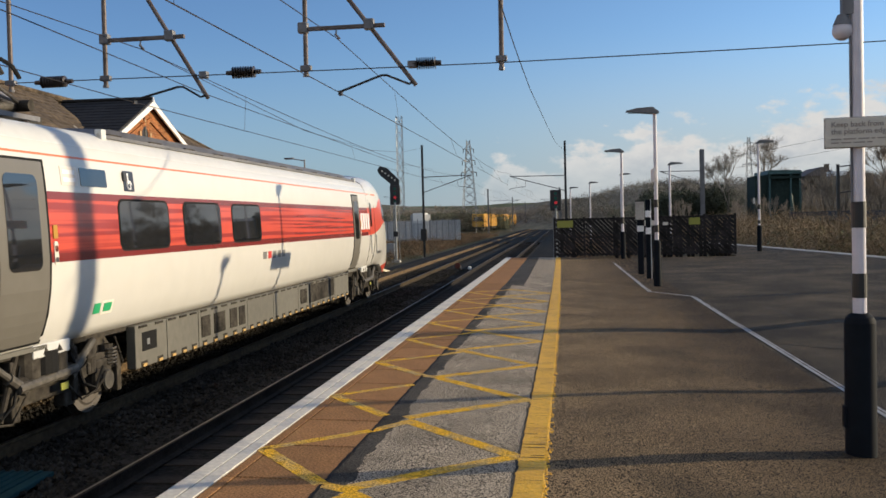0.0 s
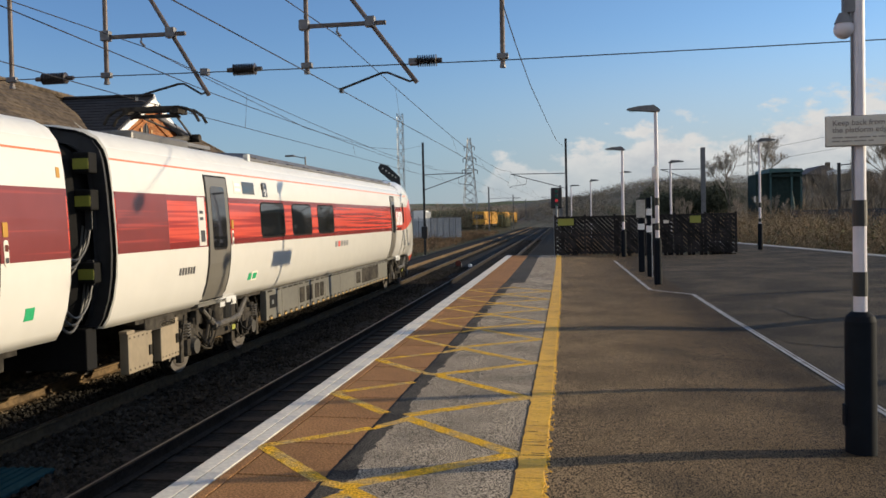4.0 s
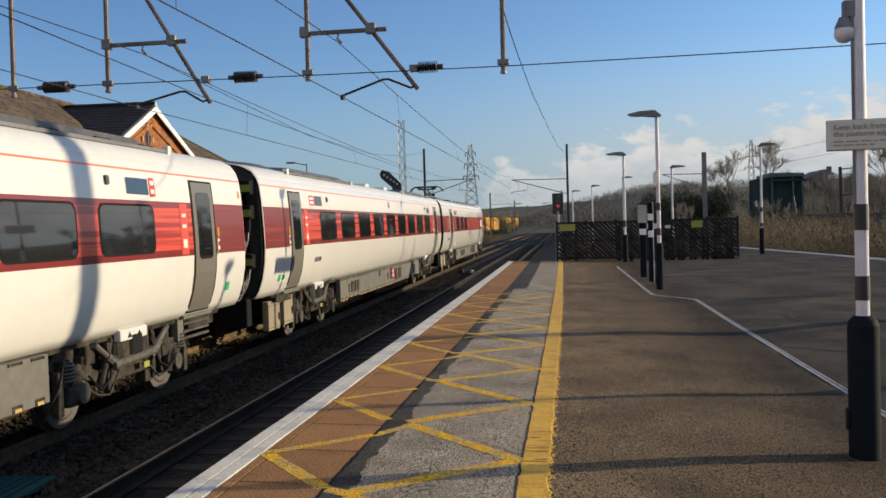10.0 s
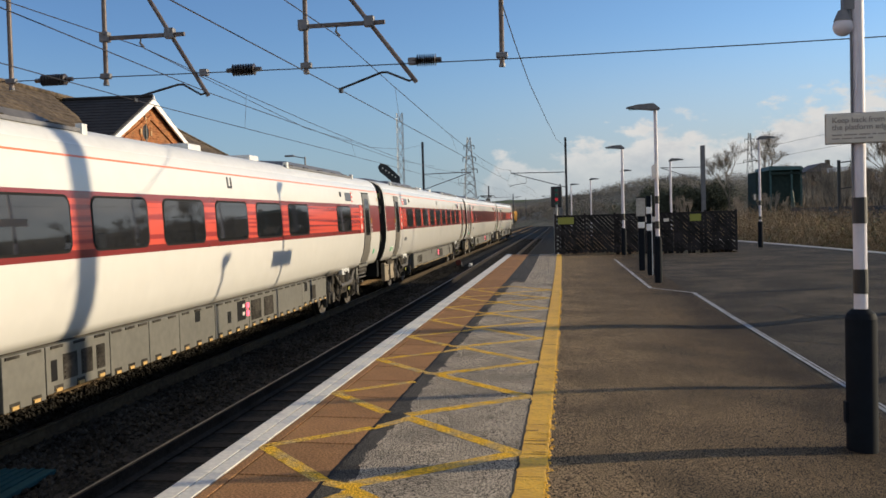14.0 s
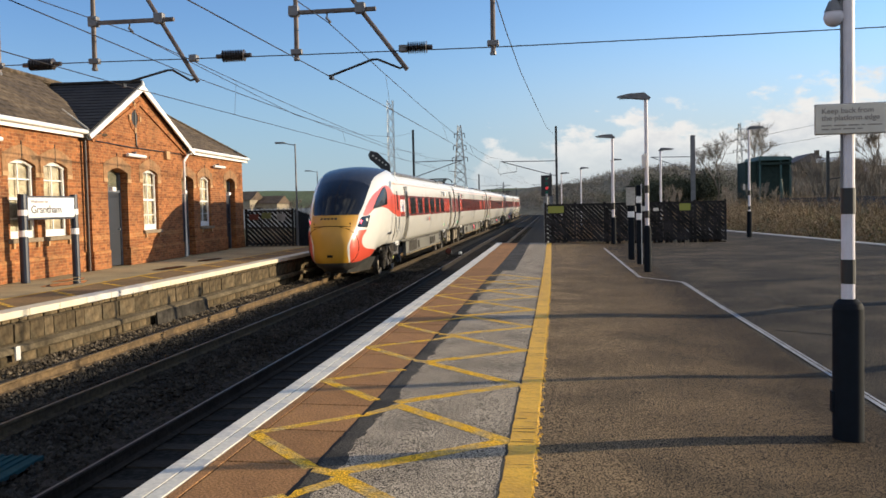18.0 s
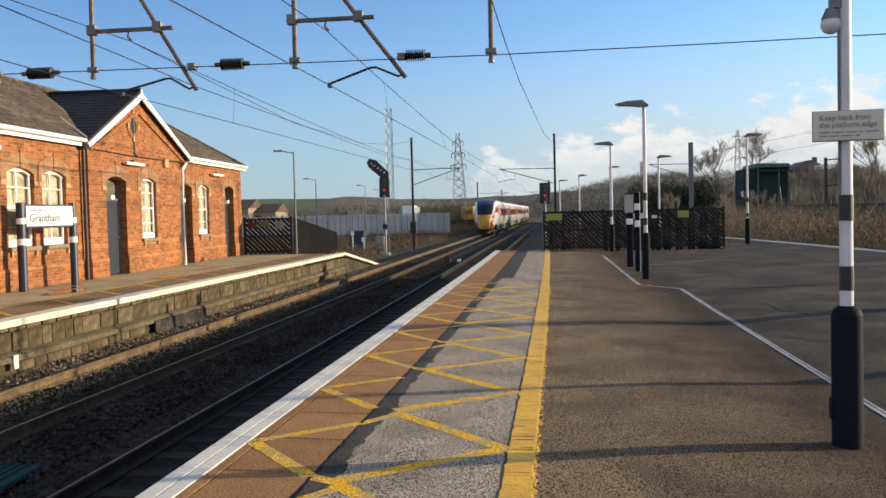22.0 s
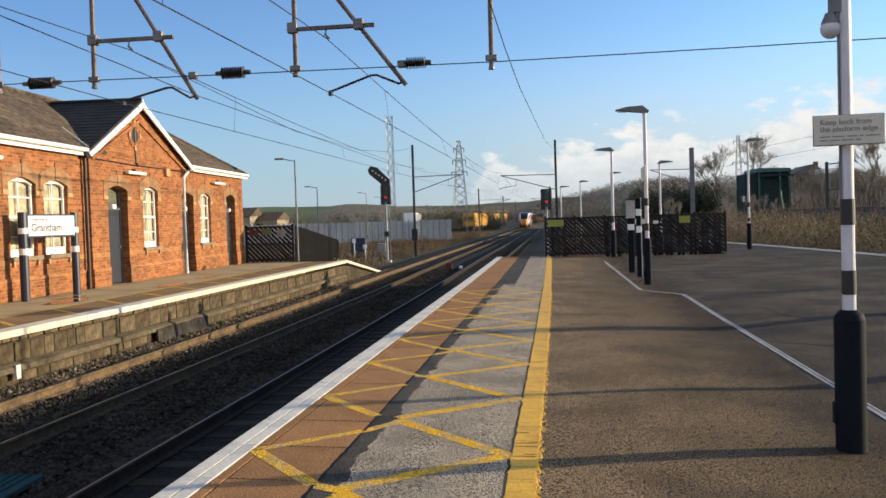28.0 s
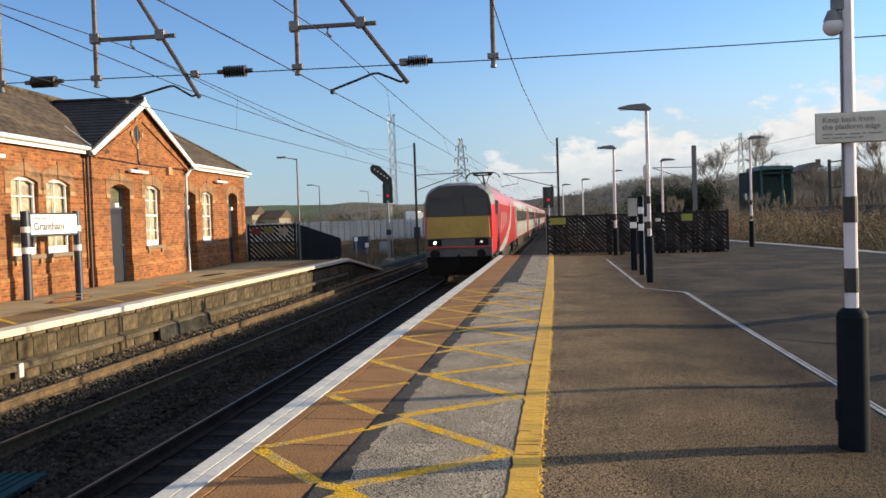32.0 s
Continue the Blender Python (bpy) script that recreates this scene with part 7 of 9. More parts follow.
def red_loco():
    car = thing("locomotive", label="red electric locomotive with a yellow nose and white swoosh", category="locomotive", group="red train")
    n = len(LOCO_PROFILE)
    mats = [0] * (n - 3) + [1] * 2 + [1] + [1] * 2 + [0] * (n - 3) + [0]
    part("body", loft([loco_ring(y) for y in steps(-8.6, 9.7, 3)], mats=mats), [M_LOCORED, M_ROOFGREY], car, "red body with grey roof")
    # raked front at local -y
    fr = [(-8.6, 1.0, 1.0), (-8.85, 0.985, 0.995), (-9.1, 0.955, 0.98), (-9.35, 0.905, 0.955)]
    part("cab_shell", loft([loco_ring(y, a, b) for y, a, b in fr], mats=[0] * 4 + [1] * 9 + [0] * 5), [M_LOCORED, M_LOCOROOF], car, "red cab corners under a dark grey roof")
    part("front_lower", loft([[(-1.23, y, 0.95), (1.23, y, 0.95), (1.23, y2, 1.62), (-1.23, y2, 1.62)] for y, y2 in ((-9.3, -9.3), (-9.62, -9.66))]), M_LOCOGREY, car, "mid-grey lower front")
    part("front_yellow", loft([[(-1.17, y, 1.64), (1.17, y, 1.64), (1.13, y2, 2.42), (-1.13, y2, 2.42)] for y, y2 in ((-9.3, -9.25), (-9.68, -9.54))]), M_LOCOYELLOW, car, "dull yellow nose panel")
    part("windscreen", loft([[(-1.14, y, 2.44), (1.14, y, 2.44), (1.06, y2, 3.18), (-1.06, y2, 3.18)] for y, y2 in ((-9.25, -9.0), (-9.52, -9.36))]), M_WINDSCREEN, car, "wide black windscreen")
    hood = [(1.235, 2.43), (1.225, 2.84), (1.16, 3.14), (1.00, 3.36), (0.73, 3.50), (0.36, 3.57)]
    hood = hood + [(-x, z) for x, z in reversed(hood)]
    part("front_hood", prism(hood, "y", -9.372, -9.34), M_LOCOFRONT, car, "dark grey surround over the windscreen")
    part("front_stripe", box(-1.21, 1.21, -9.70, -9.64, 1.28, 1.32), M_LOCORED, car)
    part("front_cap", loft([[(-1.14, y, 3.22), (1.14, y, 3.22), (0.7, y, 3.55), (-0.7, y, 3.55)] for y in (-9.0, -9.38)]), M_LOCOFRONT, car)
    for s in (-1, 1):
        part("lamp_box", box(s * 0.62, s * 1.12, -9.72, -9.64, 1.36, 1.60, None, 0.02), M_RUBBER, car)
        part("headlamp", rod((s * 0.86, -9.73, 1.48), (s * 0.86, -9.76, 1.48), 0.048, None, 14), M_HEADLIGHT if s < 0 else M_MARKER, car, "round headlamp")
        part("buffer", rod((s * 0.86, -9.6, 1.06), (s * 0.86, -10.0, 1.06), 0.16, None, 14), M_RUBBER, car)
        part("cab_side_window", box(s * 1.345, s * 1.372, -8.75, -8.05, 2.45, 3.0, None, 0.01), M_TRAINGLASS, car)
        part("cab_door", box(s * 1.35, s * 1.375, -7.7, -7.0, 1.2, 3.0, None, 0.01), M_LOCODARK, car)
        for k in range(4):
            part("livery_bar", prism([(-5.6 + 1.5 * k, 1.75 + 0.1 * k), (-5.3 + 1.5 * k, 1.75 + 0.1 * k), (-4.7 + 1.5 * k, 2.55), (-5.0 + 1.5 * k, 2.55)], "x", s * 1.356, s * 1.366), M_CREAM, car, "faded pale bar")
        part("swoosh", prism([(-8.4, 0.98), (-4.0, 0.98), (-0.6, 1.25), (2.6, 1.75), (4.6, 2.4), (5.2, 3.15), (3.9, 3.15), (3.3, 2.45), (1.4, 1.9), (-1.6, 1.5), (-5.0, 1.25)], "x", s * 1.356, s * 1.368), M_CREAM, car, "white swoosh on red")
        part("under_case", box(s * 0.9, s * 1.25, -3.2, 3.2, 0.35, 0.95, None, 0.02), M_UNDER, car)
    part("plough", loft([[(-1.15, -9.45, 0.25), (1.15, -9.45, 0.25), (1.2, -9.6, 0.95), (-1.2, -9.6, 0.95)], [(-1.15, -9.3, 0.25), (1.15, -9.3, 0.25), (1.2, -9.3, 0.95), (-1.2, -9.3, 0.95)]]), M_RUBBER, car, "black buffer beam and snow plough")
    part("coupling", tube([(0, -9.6, 1.0), (0, -9.85, 0.95), (0, -9.9, 0.6)], 0.05), M_RUBBER, car)
    part("roof_well", box(-0.8, 0.8, -5.5, 5.0, 3.60, 3.76, None, 0.04), M_STEEL_GREY, car)
    add_bogie(car, -5.6), add_bogie(car, 5.6)
    pantograph(car, 4.0, True, 3.78)
    return car


def red_coach():
    car = thing("train_coach", label="white and red passenger coach with dark windows", category="train carriage", group="red train")
    n = len(LOCO_PROFILE)
    mats = [0, 2, 2, 2, 2, 0, 1, 1] + [1] + [1, 1, 0, 2, 2, 2, 2, 0] + [0]
    part("body", loft([loco_ring(y) for y in steps(-11.4, 11.4, 4)], mats=mats), [M_LOCORED, M_STEEL_GREY, M_CREAM], car, "cream side, red sill and shoulder")
    wm = {s: mesh(box(s * 1.345, s * 1.372, -0.75, 0.75, 2.05, 2.75, None, 0.01), "window", M_TRAINGLASS) for s in (-1, 1)}
    for s in (-1, 1):
        for k in range(9):
            part("window", wm[s], None, car, m=pose(0, -8.4 + 2.1 * k, 0))
        for y in (-10.8, 10.0):
            part("door", box(s * 1.35, s * 1.375, y, y + 0.8, 1.1, 3.0, None, 0.01), M_LOCORED, car, "red passenger door")
    add_bogie(car, -8.0), add_bogie(car, 8.0)
    part("under_case", box(-1.2, 1.2, -5, 5, 0.4, 0.95, None, 0.03), M_UNDER, car)
    part("gangway", loft([loco_ring(y, 0.6, 0.9) for y in (11.4, 12.1)]), M_RUBBER, car)
    return car


M_LOCOFRONT = mat("loco_front_grey", (0.045, 0.045, 0.05), 0.45, vary=0.15, grain=8, patch=1)
M_LOCOYELLOW = mat("loco_dull_yellow", (0.34, 0.22, 0.035), 0.5, vary=0.12, grain=6, patch=1.5)
M_LOCOGREY = mat("loco_lower_grey", (0.10, 0.10, 0.105), 0.5, vary=0.15, grain=8, patch=1)
M_LOCOROOF = mat("loco_roof_grey", (0.17, 0.18, 0.19), 0.6, vary=0.2, grain=8, patch=1)
M_LOCODARK = mat("loco_dark_panel", (0.10, 0.03, 0.03), 0.5, vary=0.1)
M_MARKER = glow("marker_lamp", (1.0, 0.9, 0.75), 0.25)
coach = red_coach()
RED_CARS = [(red_loco(), 9.7), (coach, 31.2)]
for k in range(5):
    RED_CARS.append((copy_thing(coach, Matrix.Identity(4)), 31.2 + 23.5 * (k + 1)))


# ---------------------------------------------------------------- overhead line
HY = 15.7          # the cross-span stands square to the tracks here


def insulator(p, q, parent, name="insulator"):
    """A ribbed insulator between two places."""
    p, q = Vector(p), Vector(q)
    pts, rs = [], []
    for t, r in [(-0.10, 0.04), (0.08, 0.045)] + [v for k in range(9) for v in ((0.10 + 0.09 * k, 0.035), (0.135 + 0.09 * k, 0.110), (0.155 + 0.09 * k, 0.098), (0.175 + 0.09 * k, 0.035))] + [(0.92, 0.045), (1.10, 0.04)]:
        pts.append(p + (q - p) * t)
        rs.append(r)
    return part(name, tube(pts, rs, None, 12), M_CERAMIC, parent, "brown ribbed insulator")


span = thing("cross_span", label="overhead line cross-span with drop tubes, bars and insulators", category="overhead line")
for x, zt, zb in ((-8.41, 7.4, 4.12), (-4.60, 7.4, 4.14), (-1.11, 7.4, 4.09), (-10.30, 7.4, 4.12)):
    t = part("drop_tube", rod((x + 0.02, HY, zt), (x, HY, zb), 0.043, None, 10), M_RUSTY_TUBE, span, "weathered steel drop tube")
    part("clamp", box(x - 0.10, x + 0.10, HY - 0.05, HY + 0.05, 4.19, 4.29, None, 0.015), M_STEEL_GREY, t)
    part("foot", rod((x, HY, zb), (x, HY, zb - 0.05), 0.055, None, 10), M_STEEL_GREY, t)
for xl, xr, z, top, foot, bendp, tip, hang in (
        (-8.50, -6.86, 4.93, (-8.05, 7.35), (-6.47, 3.80), (-6.97, 4.02), (-7.87, 3.80), -7.70),
        (-4.73, -3.15, 4.93, (-5.0, 7.35), (-2.63, 3.86), (-3.19, 4.05), (-3.98, 3.78), -4.02)):
    b = part("cross_bar", box(xl, xr, HY - 0.035, HY + 0.035, z - 0.035, z + 0.035, None, 0.008), M_RUSTY_TUBE, span, "square steel bar")
    for x in (xl + 0.10, xr - 0.28):
        part("clamp", box(x - 0.09, x + 0.09, HY - 0.07, HY + 0.07, z - 0.07, z + 0.12, None, 0.02), M_STEEL_GREY, b)
    slope_x = (foot[0] - xr + 0.28) / (foot[1] - z)
    x_top = xr - 0.28 + slope_x * (7.3 - z)
    part("diagonal_tube", rod((x_top, HY + 0.05, 7.3), (foot[0], HY + 0.05, foot[1]), 0.040, None, 10), M_RUSTY_TUBE, span, "slanting steel tube")
    part("clamp", box(foot[0] - 0.13, foot[0] + 0.02, HY - 0.04, HY + 0.1, 4.16, 4.28, None, 0.015), M_STEEL_GREY, b)
    arm = part("registration_arm", tube([(foot[0] - 0.02, HY + 0.05, foot[1] + 0.06), (foot[0] - 0.12, HY, foot[1] + 0.02), (bendp[0] + 0.05, HY, bendp[1]), (bendp[0] - 0.05, HY, bendp[1]), (tip[0], HY, tip[1] + 0.02)], 0.022, None, 6), M_BLACKIRON, span, "bent steady arm that holds the wire")
    part("arm_clip", box(tip[0] - 0.03, tip[0] + 0.03, HY - 0.06, HY + 0.06, tip[1] - 0.05, tip[1] + 0.03), M_BLACKIRON, arm)
    part("hanger", tube([(hang, HY, z), (hang - 0.02, HY, z - 0.12), (hang + 0.05, HY, z - 0.2)], 0.025, None, 6), M_STEEL_GREY, b)
for a, b in ((-9.80, -9.08), (-6.08, -5.44), (-2.70, -2.16)):
    insulator((a + 0.05, HY, 4.225), (b - 0.05, HY, 4.225), span)
insulator((5.55, HY, 4.2), (6.1, HY, 4.2), span)
bm = tube([(-11.6, HY, 4.25), (-8.4, HY, 4.225), (-4.6, HY, 4.19), (-1.1, HY, 4.17), (3, HY, 4.19), (10.8, HY, 4.26)], 0.010, None, 5)
part("span_wire", bm, M_WIRE, span)
part("span_wire", tube([(-11.6, HY, 7.8), (-6, HY, 7.35), (0, HY, 7.35), (10.8, HY, 7.8)], 0.02, None, 5), M_WIRE, span)


def ole_mast(x, y, z0, top, name="overhead_line_mast", label="tall steel overhead line mast", s=0.11, paint=None):
    """An H-section steel mast."""
    m = thing(name, pose(x, y, z0), label, "mast", "overhead line masts")
    bm = bmesh.new()
    h = top - z0
    for e in (-1, 1):
        box(-s, s, e * s - 0.008, e * s + 0.008, 0, h, bm)
    box(-0.006, 0.006, -s, s, 0, h, bm)
    part("column", bm, paint or M_STEEL_GREY, m)
    part("base_plate", box(-s * 2, s * 2, -s * 2, s * 2, 0, 0.06), M_KERB, m)
    return m


def cantilever(m, dx, zc, wire_x):
    """Bracket tubes from a mast to the wire; local heights."""
    part("bracket_tube", rod((0, 0, zc + 0.95), (wire_x, 0, zc + 1.0), 0.03), M_STEEL_GREY, m)
    part("bracket_tube", rod((0, 0, zc - 0.15), (wire_x * 0.98, 0, zc + 0.98), 0.03), M_STEEL_GREY, m)
    part("steady_arm", tube([(wire_x * 0.72, 0, zc + 0.62), (wire_x * 0.72, 0, zc + 0.25), (wire_x * 0.98, 0, zc + 0.12), (wire_x * 1.03, 0, zc)], 0.022, None, 6), M_STEEL_GREY, m)


ole_mast(10.95, HY + 0.55, fall(3) - 0.01, 8.4, s=0.16)
ole_mast(-11.6, HY - 6.0, -0.1, 8.2, s=0.16)
m1 = ole_mast(-10.38, 64.0, -1.15, 6.95, label="slim dark overhead line mast with balance weights", s=0.07, paint=M_BLACKIRON)
cantilever(m1, 1, 4.85, 3.5)
part("counterweight", box(-0.22, 0.22, -0.2, 0.2, 1.25, 2.1, None, 0.03), M_BLACKIRON, m1, "black balance weights")
m2 = ole_mast(-0.25, 66.0, -1.15, 7.05, label="slim dark overhead line mast by the signal", s=0.08, paint=M_BLACKIRON)
cantilever(m2, -1, 4.75, -4.0)
m3 = ole_mast(10.2, 72.0, -1.1, 6.5, s=0.16)
cantilever(m3, -1, 5.0, -3.2)
for y, xa, xb in ((150, -13.4, -1.6), (205, -12.8, -1.9), (260, -12.6, -2.2)):
    ma = ole_mast(xa, y, -1.15, 6.6)
    cantilever(ma, 1, 4.85, TRACK_B - bend(y) - xa)
    mb = ole_mast(xb, y, -1.15, 6.6)
    cantilever(mb, -1, 4.85, TRACK_A - bend(y) - xb)


def wire(pts, r, name="overhead_wire", label="thin dark overhead line wire"):
    return solo(name, tube(pts, r, None, 5), M_WIRE, label, "wire", "overhead wires")


SUPPORTS = [-45, HY, 65, 107, 150, 205, 260]
for centre, c15, m15, zc in ((TRACK_A, -3.98, -4.02, 3.77), (TRACK_B, -7.87, -7.70, 3.78)):
    pts, mpts = [], []
    for k, (a, b) in enumerate(zip(SUPPORTS, SUPPORTS[1:])):
        for i in range(9 if k < 6 else 10):
            t = i / 9
            y = a + (b - a) * t
            sa = (0.25 if (k % 2) else -0.25) * (1 if k != 1 else 1)
            stag = sa + (-2 * sa) * t
            if k == 0:
                s0 = -0.9 if centre == TRACK_A else 0.2
                stag = s0 + (c15 + bend(HY) - centre - s0) * t
            if k == 1:
                stag = (c15 + bend(HY) - centre) * (1 - t) + 0.2 * t
            x = centre + stag - bend(y)
            pts.append((x, y, zc))
            mpts.append((centre + (m15 + bend(HY) - centre) * (1 if k < 2 else 0) - bend(y), y, 4.74 - 4 * 0.42 * t * (1 - t) * ((b - a) / 55)))
    cw = wire(pts, 0.0085, label="contact wire over the track")
    wire(mpts, 0.0085, label="messenger wire over the track")
    for k in range(0, len(pts), 2):
        if 8 < pts[k][1] < 160 and mpts[k][2] - pts[k][2] > 0.2:
            part("dropper", rod(pts[k], mpts[k], 0.004, None, 4), M_WIRE, cw)
# side wires: one over the gap between the tracks, one that runs down to a mast by the platform's end
wire([(-6.0, 2.0, 3.98), (-6.18, 9.5, 3.91), (-6.5, HY, 3.87), (-7.6, 40, 4.1), (-9.6, 64, 5.2)], 0.008)
wire([(-1.1, -10, 5.6), (-1.04, 4, 5.1), (-1.03, 15.4, 4.93), (-1.01, 18.2, 4.87), (-0.96, 23.6, 4.85), (-0.85, 37, 5.27), (-0.72, 52, 5.8), (-0.45, 66, 6.5)], 0.010)
wire([(40, 30, 9.4), (10.2, 72, 5.4)], 0.009)
wire([(40, 30, 8.2), (10.2, 72, 4.6)], 0.009)
wire([(-7.7, HY, 4.74), (-8.3, 28, 4.45), (-8.9, 40, 4.75), (-9.6, 52, 5.55), (-10.38, 64.0, 6.75)], 0.008)


# ---------------------------------------------------------------- lamps on the near platform


def striped_post(parent, h, r, bands, sleeve, r2, top_r=None):
    """A white lamp post with black bands over a dark base sleeve."""
    part("post", rod((0, 0, sleeve), (0, 0, h), r, None, 16, top_r or r * 0.85), M_POSTWHITE, parent, "white-painted round post")
    for z0, z1 in bands:
        part("black_band", rod((0, 0, z0), (0, 0, z1), r + 0.003, None, 16), M_BLACKIRON, parent)
    bm = rod((0, 0, 0), (0, 0, sleeve - 0.05), r2, None, 48)
    rod((0, 0, sleeve - 0.05), (0, 0, sleeve - 0.015), r2, bm, 48, r2 - 0.012)
    rod((0, 0, sleeve - 0.015), (0, 0, sleeve + 0.012), r2 - 0.012, bm, 48, r + 0.012)
    part("base_sleeve", bm, M_NAVYBLACK, parent, "dark navy base sleeve")
    part("sleeve_door", box(-r2 - 0.012, -r2 + 0.02, -0.03, 0.03, 0.18, 0.32, None, 0.006), M_NAVYBLACK, parent)


def lamp_head(parent, h, reach, heading, size=1.0):
    """A flat modern lantern on the post's top."""
    m = pose(0, 0, h, 0, 0, heading)
    poly = [(-0.10, -0.02), (0.04, 0.10), (reach * 0.6, 0.085), (reach, 0.035), (reach, 0.015), (reach * 0.55, -0.015), (0.08, -0.045), (-0.08, -0.05)]
    bm = bmesh.new()
    rings = [[(x, y * w, z) for x, z in poly] for y, w in ((-0.13, 0.8), (-0.10, 1.0), (0.10, 1.0), (0.13, 0.8))]
    loft(rings, bm)
    head = part("lantern", bm, M_STEEL_GREY, parent, "flat grey lantern", m=m)
    part("glass", box(reach * 0.45, reach * 0.93, -0.085, 0.085, -0.02, 0.012), M_PANE, head)


M_POSTWHITE = mat("post_white_paint", (0.60, 0.57, 0.62), 0.45, vary=0.06, grain=12, patch=1.5)
M_NAVYBLACK = mat("navy_black_paint", (0.007, 0.010, 0.015), 0.72, vary=0.15, grain=10, patch=2)


def platform_lamp(x, y, z, h, reach, heading, bands, sleeve, r=0.045, r2=0.085, head=True, dark=False, label="white lamp post with black bands and flat lantern on the platform"):
    t = thing("platform_lamp", pose(x, y, z), label, "lamp post", "platform lamps")
    if dark:
        part("post", rod((0, 0, 0), (0, 0, h), 0.045, None, 10, 0.03), M_STEEL_GREY, t, "dark slim post")
        part("arm", tube([(0, 0, h - 0.05), (-0.5, 0, h + 0.05)], 0.022, None, 6), M_STEEL_GREY, t)
        part("lantern", box(-0.85, -0.45, -0.09, 0.09, h + 0.03, h + 0.10, None, 0.02), M_STEEL_GREY, t)
        return t
    striped_post(t, h, r, bands, sleeve, r2)
    if head:
        lamp_head(t, h, reach, heading)
    return t


# the near post with the warning sign
M_SIGNPLATE = mat("weathered_sign_plate", (0.58, 0.54, 0.47), 0.5, vary=0.08, grain=6, patch=4)
M_SIGNTEXT = mat("sign_text_brown", (0.27, 0.24, 0.22), 0.6, vary=0.05)
near = platform_lamp(1.884, 6.27, -0.172, 4.6, 0.6, 180, [(1.455, 1.62), (1.01, 1.165)], 0.90, 0.042, 0.095, label="white post with black bands, warning sign and dome camera")
near.matrix_basis = near.matrix_basis @ Matrix.Scale(1.038, 4)
part("sign_clamp", box(-0.05, 0.05, -0.06, 0.06, 2.0, 2.14), M_STEEL_GREY, near)
ws = thing("warning_sign", pose(1.884, 6.197, 1.959, 0, 0, -4) @ Matrix.Scale(1.038, 4), "grey-white platform warning sign fixed to a post", "sign")
part("sign_plate", box(-0.213, 0.202, -0.006, 0.006, -0.092, 0.092, None, 0.004), M_SIGNPLATE, ws)
part("sign_rim", box(-0.218, 0.207, 0.002, 0.010, -0.097, 0.097, None, 0.004), M_SIGNTEXT, ws)
letters("sign_text", "Keep back from", 0.0475, M_SIGNTEXT, Matrix.Translation((-0.178, -0.008, 0.036)) @ pose(0, 0, 0, 90, 0, 0), ws, 0.0008)
letters("sign_text", "the platform edge", 0.0475, M_SIGNTEXT, Matrix.Translation((-0.178, -0.008, -0.008)) @ pose(0, 0, 0, 90, 0, 0), ws, 0.0008)
for k, words in enumerate(((0.06, 0.075, 0.065, 0.022, 0.085), (0.045, 0.06, 0.07, 0.03))):
    q = -0.178
    for w in words:
        part("text_bar", box(q, q + w, -0.008, -0.0065, -0.044 - 0.023 * k, -0.036 - 0.023 * k), M_SIGNTEXT, ws)
        q += w + 0.012
bm = bmesh.new()
bmesh.ops.create_uvsphere(bm, u_segments=16, v_segments=10, radius=0.062)
bmesh.ops.translate(bm, vec=(-0.085, 0, 2.70), verts=bm.verts[:])
part("dome_camera", bm, M_POSTWHITE, near, "white dome camera", smooth=True)
part("camera_cap", rod((-0.085, 0, 2.735), (-0.085, 0, 2.80), 0.058, None, 16, 0.03), M_STEEL_GREY, near)
part("camera_arm", box(-0.09, 0.0, -0.03, 0.03, 2.80, 2.90), M_STEEL_GREY, near)
part("conduit", tube([(-0.045, -0.02, 1.62), (-0.045, -0.02, 2.85)], 0.008, None, 5), M_STEEL_GREY, near)

platform_lamp(7.5, 19.35, -0.13, 3.72, 0.62, 180, [(1.2, 1.36), (1.75, 1.92)], 1.02, 0.05, 0.095)
platform_lamp(7.2, 10.42, -0.13, 4.3, 0.62, 180, [(1.2, 1.36), (1.75, 1.92)], 1.02, 0.07, 0.12)
platform_lamp(1.90, 20.46, -0.11, 3.86, 0.62, 180, [(1.2, 1.36), (1.75, 1.92)], 1.02, 0.045, 0.085)
t2 = thing("small_sign", pose(1.84, 20.40, 2.35, 0, 0, 89), "long white sign plate fixed along a lamp post", "sign")
part("sign_plate", box(-0.62, 0.62, -0.008, 0.008, -0.15, 0.15, None, 0.004), M_SIGNLILAC, t2)
platform_lamp(1.95, 34.3, -0.11, 4.0, 0.62, 180, [(1.30, 1.55)], 1.0, 0.05, 0.09)
platform_lamp(7.76, 38.8, -0.13, 4.50, 0.62, 0, [(1.15, 1.3), (1.75, 1.95)], 1.08, 0.05, 0.10)
platform_lamp(4.95, 46.0, -0.6, 4.6, 0.65, 0, [(1.75, 1.95)], 1.0, 0.055, 0.09)
platform_lamp(3.35, 60.0, -1.1, 5.3, 0.65, 0, [(2.2, 2.5)], 1.0, 0.055, 0.09)
platform_lamp(1.48, 66.0, -1.1, 5.05, 0.6, 0, [], 1.0, 0.055, 0.09)
platform_lamp(0.10, 85.0, -1.1, 5.35, 0.8, 0, [], 1.0, 0.06, 0.09)
platform_lamp(-10.90, 36.55, FZ, 4.22, 0.60, 180, [], 0.5, dark=True, label="slim dark lamp post at the platform's end")
for x, y, h in ((-16.4, 60, 5.1), (-19.5, 90, 5.6), (-24, 120, 6.0), (-15.5, 150, 5.5), (-12, 185, 5.5)):
    platform_lamp(x, y, -1.1, h, 0.6, 0, [], 0.6, dark=True, label="slim dark lamp post beyond the fence")

